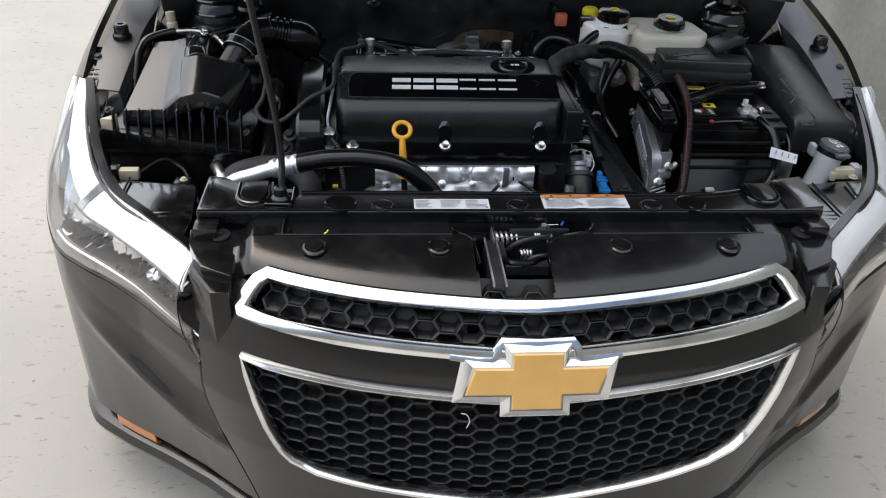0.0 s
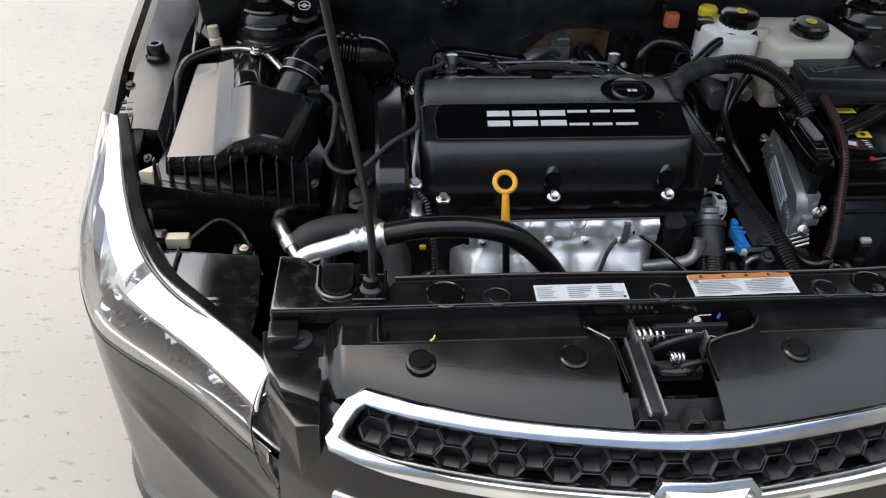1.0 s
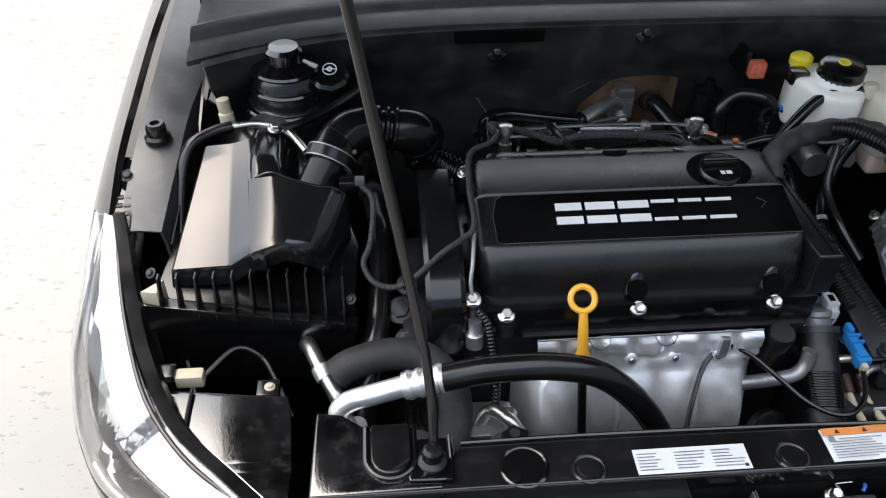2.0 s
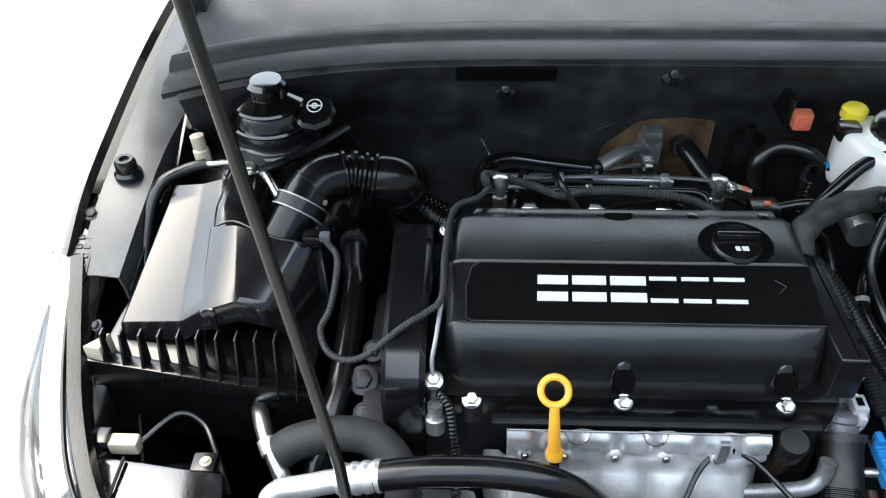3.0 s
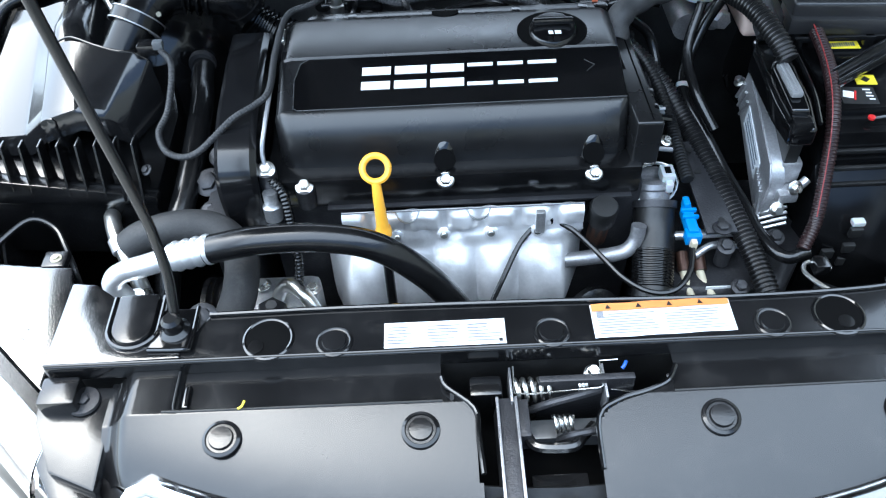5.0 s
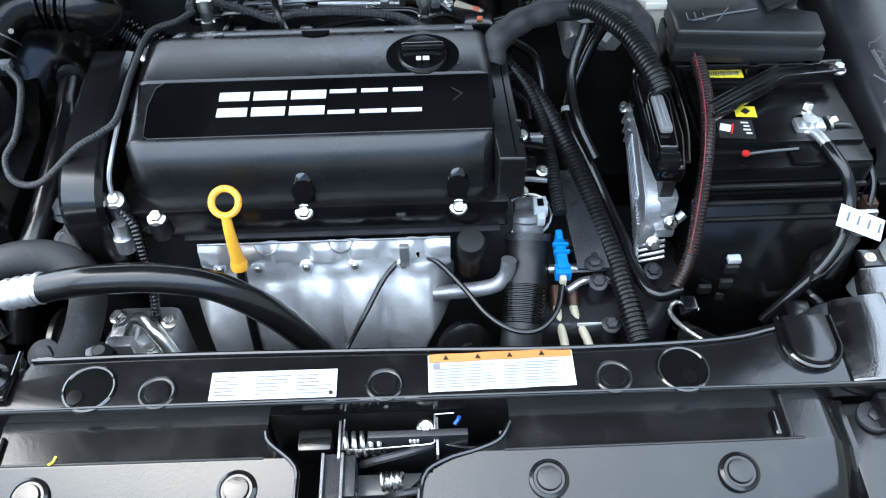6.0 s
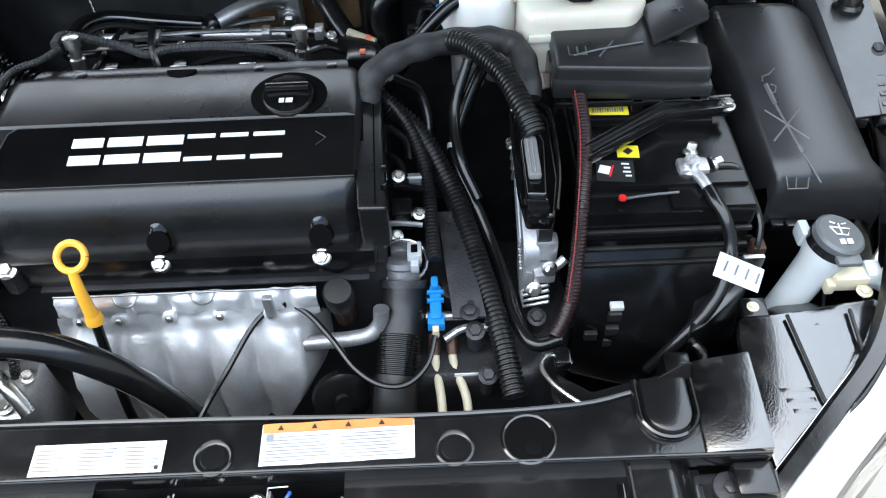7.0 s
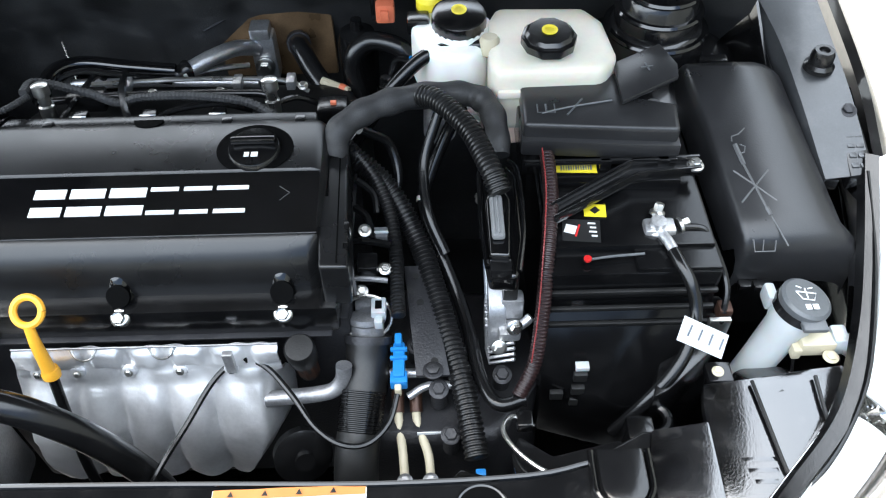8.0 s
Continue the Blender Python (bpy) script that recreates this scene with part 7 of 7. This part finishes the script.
def slab(x0, x1, outline, bev=0.002):
    """A plate standing across x, cut to an outline of (y, z)."""
    bm = bmesh.new()
    a = [bm.verts.new((x0, y, z)) for y, z in outline]
    b = [bm.verts.new((x1, y, z)) for y, z in outline]
    bm.faces.new(a)
    bm.faces.new(b[::-1])
    for k in range(len(a)):
        n = (k + 1) % len(a)
        bm.faces.new((a[n], a[k], b[k], b[n]))
    bmesh.ops.recalc_face_normals(bm, faces=bm.faces)
    if bev:
        bmesh.ops.bevel(bm, geom=bm.edges[:], offset=bev, segments=2, affect="EDGES")
    return bm


part("case", slab(0.324, 0.344, [(0.715, 0.7600), (0.680, 0.7480), (0.575, 0.7100), (0.560, 0.6880), (0.562, 0.6280), (0.580, 0.6200), (0.725, 0.7000)]), "modulecase", ecm, "grey cast case")
label = part("label", slab(0.3228, 0.3242, [(0.680, 0.7230), (0.602, 0.6880), (0.604, 0.6560), (0.682, 0.6910)], 0), "paper", ecm, "white printed label")
for i in range(3):
    part("print_line", slab(0.3220, 0.3229, [(0.674, 0.7145 - 0.008 * i), (0.612, 0.6865 - 0.008 * i), (0.612, 0.6845 - 0.008 * i), (0.674, 0.7125 - 0.008 * i)], 0), "ink", label)
for i in range(5):
    part("fin", tube([(0.3225, 0.602 - 0.007 * i, 0.680 - 0.004 * i), (0.3225, 0.593 - 0.007 * i, 0.643 - 0.004 * i), (0.3260, 0.568 - 0.004 * i, 0.638 - 0.006 * i), (0.3560, 0.561 - 0.004 * i, 0.656 - 0.006 * i)], 0.0024, 6, straight=True), "alloy", ecm, "cast cooling fin")
for i in range(3):
    part("rear_fin", tube([(0.3225, 0.725 - 0.012 * i, 0.704 - 0.006 * i), (0.3225, 0.712 - 0.012 * i, 0.736 - 0.006 * i)], 0.0026, 6, straight=True), "alloy", ecm, "cast cooling fin")
part("front_block", box(0.338, 0.366, 0.572, 0.592, 0.655, 0.712, 0.005), "modulecase", ecm, "cast front flange")
part("screw", hexbolt((0.323, 0.728, 0.726), (-0.6, 0, 1), 0.0055, 0.010), "steel", ecm)
part("mount", box(0.335, 0.362, 0.548, 0.572, 0.664, 0.680, 0.005), "alloy", ecm)
part("screw", hexbolt((0.336, 0.546, 0.658), (0, -1, 0.5), 0.0065, 0.010), "steel", ecm)
part("screw", hexbolt((0.353, 0.552, 0.690), (0.2, -1, 0.5), 0.0065, 0.010), "steel", ecm)
part("arm", tube([(0.350, 0.556, 0.676), (0.366, 0.562, 0.684), (0.374, 0.566, 0.690)], 0.006, 10, 4), "alloy", ecm)
part("plug_body", prism([(0.321, 0.550), (0.352, 0.547), (0.362, 0.600), (0.362, 0.700), (0.352, 0.716), (0.322, 0.716), (0.316, 0.700), (0.316, 0.600)], 0.762, lambda x, y: 0.792 + 0.05 * (y - 0.60), 0.006, 3), "gloss", ecm, "glossy black plug shroud")
part("plug_lever", prism([(0.322, 0.566), (0.344, 0.564), (0.350, 0.645), (0.345, 0.660), (0.326, 0.660), (0.321, 0.645)], 0.785, lambda x, y: 0.808 + 0.05 * (y - 0.60), 0.004, 3), "gloss", ecm, "glossy black plug lever")
part("plug_bar", box(0.325, 0.340, 0.584, 0.648, 0.808, 0.8165, 0.004), "latchgrey", ecm, "grey plug latch")
for x in (0.3285, 0.3335):
    part("latch_ridge", tube([(x, 0.588, 0.8168), (x, 0.645, 0.8168)], 0.0011, 6, straight=True), "latchgrey", ecm, "raised ridge on the latch")
part("lever_edge", tube([(0.319, 0.556, 0.796), (0.3155, 0.62, 0.800), (0.317, 0.700, 0.804), (0.326, 0.716, 0.804)], 0.003, 8, 4), "gloss", ecm, "rounded shroud edge")
part("lever_edge", tube([(0.353, 0.550, 0.796), (0.3625, 0.61, 0.800), (0.3625, 0.695, 0.804), (0.352, 0.716, 0.804)], 0.003, 8, 4), "gloss", ecm, "rounded shroud edge")
part("plug_base", box(0.340, 0.358, 0.575, 0.705, 0.69, 0.765, 0.004), "matte", ecm)
part("plug_end", box(0.321, 0.346, 0.548, 0.566, 0.780, 0.800, 0.004), "panel", ecm)
loom = thing("main_wiring_loom", (0.24, 0.78, 0.76), "thick taped black wiring loom with corrugated branches", "wiring")
part("trunk", tube([(0.140, 0.735, 0.800), (0.150, 0.760, 0.822), (0.185, 0.785, 0.832), (0.230, 0.802, 0.834), (0.288, 0.814, 0.830), (0.325, 0.806, 0.826), (0.340, 0.77, 0.82), (0.342, 0.73, 0.80)], lambda t: 0.017 - 0.002 * t + 0.0012 * math.sin(t * 55), 14, 10), "tape", loom, "cloth taped trunk")
part("conduit", tube([(0.248, 0.792, 0.846), (0.270, 0.772, 0.853), (0.305, 0.722, 0.851), (0.327, 0.672, 0.836), (0.338, 0.645, 0.820)], 0.0135, 14, 8, rib=0.0022, pitch=0.0055), "conduit", loom, "corrugated conduit")
part("conduit", tube([(0.150, 0.775, 0.790), (0.185, 0.745, 0.760), (0.205, 0.705, 0.735), (0.213, 0.655, 0.715), (0.215, 0.60, 0.705), (0.217, 0.565, 0.700)], 0.009, 12, 8, rib=0.0015, pitch=0.005), "conduit", loom, "corrugated conduit")
part("conduit", tube([(0.150, 0.770, 0.78), (0.200, 0.745, 0.740), (0.238, 0.690, 0.700), (0.258, 0.630, 0.680), (0.275, 0.565, 0.662), (0.293, 0.490, 0.640), (0.304, 0.420, 0.62)], 0.0145, 14, 8, rib=0.0022, pitch=0.006), "conduit", loom, "thick corrugated conduit")
part("sleeve", tube([(0.300, 0.806, 0.815), (0.280, 0.800, 0.775), (0.256, 0.770, 0.730), (0.248, 0.743, 0.713), (0.253, 0.712, 0.700), (0.267, 0.681, 0.684), (0.289, 0.628, 0.655), (0.302, 0.575, 0.645), (0.312, 0.515, 0.640), (0.331, 0.478, 0.640), (0.362, 0.484, 0.640)], 0.0086, 12, 8), "rubber", loom, "smooth black sleeve")
part("red_stripe", tube([(0.3925, 0.716, 0.823), (0.3925, 0.665, 0.812), (0.3875, 0.615, 0.800), (0.382, 0.574, 0.774), (0.378, 0.543, 0.73), (0.370, 0.508, 0.68)], 0.0009, 8, 6), "redline", loom, "thin red stripe")
part("red_conduit", tube([(0.399, 0.718, 0.812), (0.399, 0.665, 0.802), (0.394, 0.620, 0.790), (0.388, 0.580, 0.765), (0.384, 0.550, 0.72), (0.375, 0.515, 0.67), (0.355, 0.485, 0.645)], 0.009, 12, 8, rib=0.0012, pitch=0.0045), "redhose", loom, "dark red striped conduit")
part("branch", tube([(0.170, 0.785, 0.80), (0.205, 0.800, 0.76), (0.215, 0.77, 0.72), (0.195, 0.74, 0.70)], 0.007, 10, 6), "rubber", loom)
part("branch", tube([(0.27, 0.80, 0.81), (0.25, 0.76, 0.76), (0.255, 0.70, 0.73), (0.275, 0.66, 0.70)], 0.007, 10, 6), "rubber", loom)
part("tie", tube([(0.2487, 0.7460, 0.7145), (0.2478, 0.7400, 0.7115)], 0.0096, 12, 2), "filler", loom, "pale cable tie")
part("foot_clip", box(0.302, 0.314, 0.405, 0.414, 0.60, 0.608, 0.002), "blue", loom, "blue conduit clip")
trans = thing("gearbox", (0.25, 0.58, 0.40), "dusty cast gearbox housing below the wiring", "gearbox")
part("housing", prism([(0.165, 0.46), (0.33, 0.45), (0.40, 0.55), (0.38, 0.70), (0.18, 0.72)], 0.35, lambda x, y: 0.605 - 0.25 * max(0, y - 0.56), 0.02, 3), "darkmetal", trans)
for x, y, z in ((0.262, 0.500, 0.640), (0.275, 0.455, 0.612), (0.235, 0.57, 0.63), (0.30, 0.56, 0.63), (0.34, 0.53, 0.62)):
    part("bolt", join(turned([(0.010, -0.03), (0.010, 0.0)], (x, y, z)), hexbolt((x, y, z), (0, -0.3, 1), 0.008, 0.009)), "darkmetal", trans, "dull bolt")
part("plate_label", box(0.235, 0.275, 0.462, 0.464, 0.59, 0.605, 0.0005), "paper", trans, "white bar code plate")
part("shift_pipe", tube([(0.205, 0.53, 0.632), (0.23, 0.525, 0.638), (0.27, 0.528, 0.636), (0.31, 0.535, 0.63)], 0.006, 10, 5), "alloy", trans, "grey metal pipe")
part("shift_pipe", tube([(0.225, 0.50, 0.625), (0.25, 0.512, 0.63), (0.29, 0.512, 0.628)], 0.005, 10, 5), "alloy", trans, "grey metal pipe")
for pts, r, mat in (([(0.160, 0.655, 0.735), (0.185, 0.652, 0.735), (0.208, 0.648, 0.733)], 0.0048, "gloss"), ([(0.158, 0.612, 0.715), (0.180, 0.610, 0.716), (0.204, 0.608, 0.714)], 0.0034, "castgrey"), ([(0.162, 0.705, 0.742), (0.178, 0.690, 0.738), (0.186, 0.660, 0.728)], 0.0050, "duct"), ([(0.165, 0.735, 0.76), (0.186, 0.722, 0.748), (0.190, 0.700, 0.735)], 0.0046, "duct")):
    part("side_pipe", tube(pts, r, 8, 5), mat, trans, "short pipe beside the engine")
part("side_block", box(0.166, 0.192, 0.620, 0.645, 0.690, 0.725, 0.004), "plastic", trans, "black plastic block")
part("side_plug", box(0.184, 0.204, 0.662, 0.680, 0.716, 0.732, 0.003), "capgrey", trans, "grey wiring plug")
part("plug_band", box(0.183, 0.205, 0.668, 0.671, 0.7315, 0.7345, 0.0008), "filler", trans, "pale plug band")
for x, y, z in ((0.172, 0.600, 0.704), (0.200, 0.628, 0.712), (0.176, 0.668, 0.738)):
    part("side_bolt", hexbolt((x, y, z), (0.2, -0.4, 1), 0.0055, 0.007), "steel", trans, "small bright bolt")
strap = thing("metal_bracket", (0.25, 0.57, 0.62), "flat dark steel bracket with punched holes", "bracket")
part("plate", prism([(0.222, 0.650), (0.251, 0.650), (0.276, 0.508), (0.236, 0.508)][::-1], lambda x, y: 0.655 + 0.22 * (y - 0.508), lambda x, y: 0.659 + 0.22 * (y - 0.508), 0.001), "darkmetal", strap)
# Black discs paint the shade of the punched holes.
for x, y in ((0.237, 0.635), (0.242, 0.60), (0.258, 0.525)):
    part("hole", turned([(0.0045, 0), (0.0045, 0.0008), (0, 0.0008)], (x, y, 0.6595 + 0.22 * (y - 0.508))), "black", strap)
part("bolt", hexbolt((0.256, 0.512, 0.662), r=0.008, h=0.008), "darkmetal", strap)
radhose = thing("radiator_hose", (0.17, 0.50, 0.55), "fat black corrugated radiator hose on a cast outlet", "hose")
part("hose", tube([(0.178, 0.560, 0.662), (0.176, 0.535, 0.640), (0.170, 0.490, 0.615), (0.163, 0.445, 0.590), (0.160, 0.41, 0.55)], 0.0265, 18, 8), "matte", radhose)
part("ribbed_band", tube([(0.172, 0.508, 0.628), (0.166, 0.465, 0.604)], 0.0274, 18, 12, rib=0.0010, pitch=0.0045), "duct", radhose, "ribbed section")
part("clamp", tube([(0.1785, 0.563, 0.665), (0.178, 0.556, 0.659)], 0.0295, 20, 2), "darkmetal", radhose, "spring clamp")
part("outlet", join(turned([(0.020, -0.03), (0.020, 0.0), (0.0225, 0.003), (0.0225, 0.010), (0.012, 0.014), (0, 0.014)], (0.178, 0.572, 0.678), (0, 0.55, 0.85)), box(0.162, 0.192, 0.588, 0.606, 0.65, 0.690, 0.006)), "castgrey", radhose, "cast metal outlet")
part("clip_ring", tube([(0.178 + 0.030 * math.cos(a), 0.575 + 0.016 * math.sin(a), 0.686 + 0.022 * math.sin(a)) for a in [2 * math.pi * i / 20 for i in range(21)]], 0.0022, 8, straight=True), "steel", radhose, "bright wire clip")
part("sensor", join(box(0.184, 0.202, 0.566, 0.590, 0.690, 0.706, 0.003), box(0.188, 0.198, 0.556, 0.568, 0.686, 0.700, 0.002)), "filler", radhose, "pale grey wiring plug")
# Black block on the plug stands in for the shade in its slot.
part("plug_gap", box(0.189, 0.197, 0.572, 0.584, 0.7055, 0.7072, 0.001), "void", radhose, "plug slot painted as black shade")
part("sensor_lead", tube([(0.165, 0.595, 0.70), (0.160, 0.62, 0.72), (0.155, 0.65, 0.74)], 0.005, 8, 4), "duct", radhose)
bypass = thing("coolant_pipe", (0.11, 0.53, 0.62), "bright bent metal coolant pipe", "pipe")
part("pipe", tube([(0.055, 0.503, 0.624), (0.085, 0.504, 0.626), (0.115, 0.506, 0.627), (0.136, 0.509, 0.631), (0.148, 0.515, 0.644), (0.151, 0.522, 0.664)], 0.0098, 14, 8), "castgrey", bypass)
part("hub", turned([(0.036, 0), (0.036, 0.012), (0.026, 0.016), (0.012, 0.018), (0.012, 0.026), (0, 0.026)], (0.092, 0.465, 0.560), (0.3, -0.8, 0.5)), "rubber", bypass, "black round pulley end")
clip = thing("blue_connector", (0.216, 0.53, 0.63), "bright blue electrical connector with thin leads", "connector")
part("shell", join(box(0.209, 0.223, 0.500, 0.548, 0.655, 0.672, 0.003), box(0.206, 0.226, 0.494, 0.510, 0.652, 0.668, 0.002), box(0.211, 0.220, 0.540, 0.556, 0.664, 0.680, 0.003)), "blue", clip)
part("rib", box(0.206, 0.226, 0.522, 0.526, 0.670, 0.676, 0.001), "blue", clip)
part("rib", box(0.206, 0.226, 0.534, 0.538, 0.670, 0.676, 0.001), "blue", clip)
part("gold_end", box(0.211, 0.219, 0.486, 0.498, 0.650, 0.664, 0.002), "cream", clip, "cream plug end")
part("lead", tube([(0.215, 0.492, 0.655), (0.204, 0.455, 0.645), (0.180, 0.432, 0.640), (0.150, 0.432, 0.640), (0.120, 0.452, 0.645), (0.092, 0.488, 0.655), (0.060, 0.520, 0.668), (0.030, 0.528, 0.672), (0.0, 0.510, 0.66), (-0.03, 0.460, 0.64), (-0.055, 0.408, 0.63), (-0.075, 0.37, 0.60)], 0.0036, 8, 8), "rubber", clip, "thin looping black lead")
part("lead_clip", box(0.022, 0.040, 0.522, 0.532, 0.668, 0.682, 0.002), "plastic", clip)
lines = thing("gear_oil_lines", (0.23, 0.46, 0.50), "pair of pale metal oil cooler lines", "pipe")
for x0, x1 in ((0.212, 0.220), (0.234, 0.250)):
    part("line", tube([(x0, 0.510, 0.612), (x0 + 0.001, 0.48, 0.600), (x1 - 0.002, 0.44, 0.59), (x1, 0.405, 0.57)], 0.0055, 10, 6), "cream", lines)
    part("end", tube([(x0, 0.514, 0.616), (x0, 0.49, 0.606)], 0.008, 10, 2), "copper", lines, "brass coloured end")
    part("nut", hexbolt((x1, 0.412, 0.583), (0, -0.2, 1), 0.0062, 0.007), "castgrey", lines)
mount = thing("panel_bracket", (0.36, 0.41, 0.60), "black bracket with a bent rod behind the front panel", "bracket")
part("plate", prism([(0.232, 0.358), (0.345, 0.352), (0.330, 0.395), (0.285, 0.410)][::-1], 0.60, 0.618, 0.004), "plastic", mount)
part("shelf", prism([(0.345, 0.352), (0.405, 0.358), (0.470, 0.395), (0.460, 0.415), (0.385, 0.402), (0.350, 0.430), (0.340, 0.41)][::-1], 0.640, lambda x, y: 0.655 + 0.12 * (x - 0.35), 0.005), "panel", mount, "glossy black shelf")
part("rod", tube([(0.400, 0.372, 0.668), (0.372, 0.378, 0.672), (0.345, 0.402, 0.672), (0.332, 0.430, 0.668), (0.345, 0.448, 0.664), (0.368, 0.436, 0.664)], 0.0028, 8, 6), "steel", mount, "thin bent rod")
part("grip", box(0.348, 0.366, 0.432, 0.452, 0.655, 0.672, 0.003), "plastic", mount)

# ---- scraps ----
leaf = thing("grass_scrap", (-0.305, 0.2305, 0.742), "tiny yellow green grass scrap on the black apron", "plant scrap")
part("blade", tube([(-0.309, 0.229, 0.7422), (-0.305, 0.2305, 0.7440), (-0.303, 0.236, 0.7445)], 0.0012, 6, 3), "capyellow", leaf)
thread = thing("thread_scrap", tuple(face(-0.098, 0.520, -0.004)), "short white thread caught in the lower grille mesh", "thread")
part("strand", tube([tuple(face(x, z, 0.002 - 0.01)) for x, z in ((-0.108, 0.537), (-0.099, 0.535), (-0.094, 0.522), (-0.098, 0.508))], 0.0009, 6, 4), "whiteprint", thread)
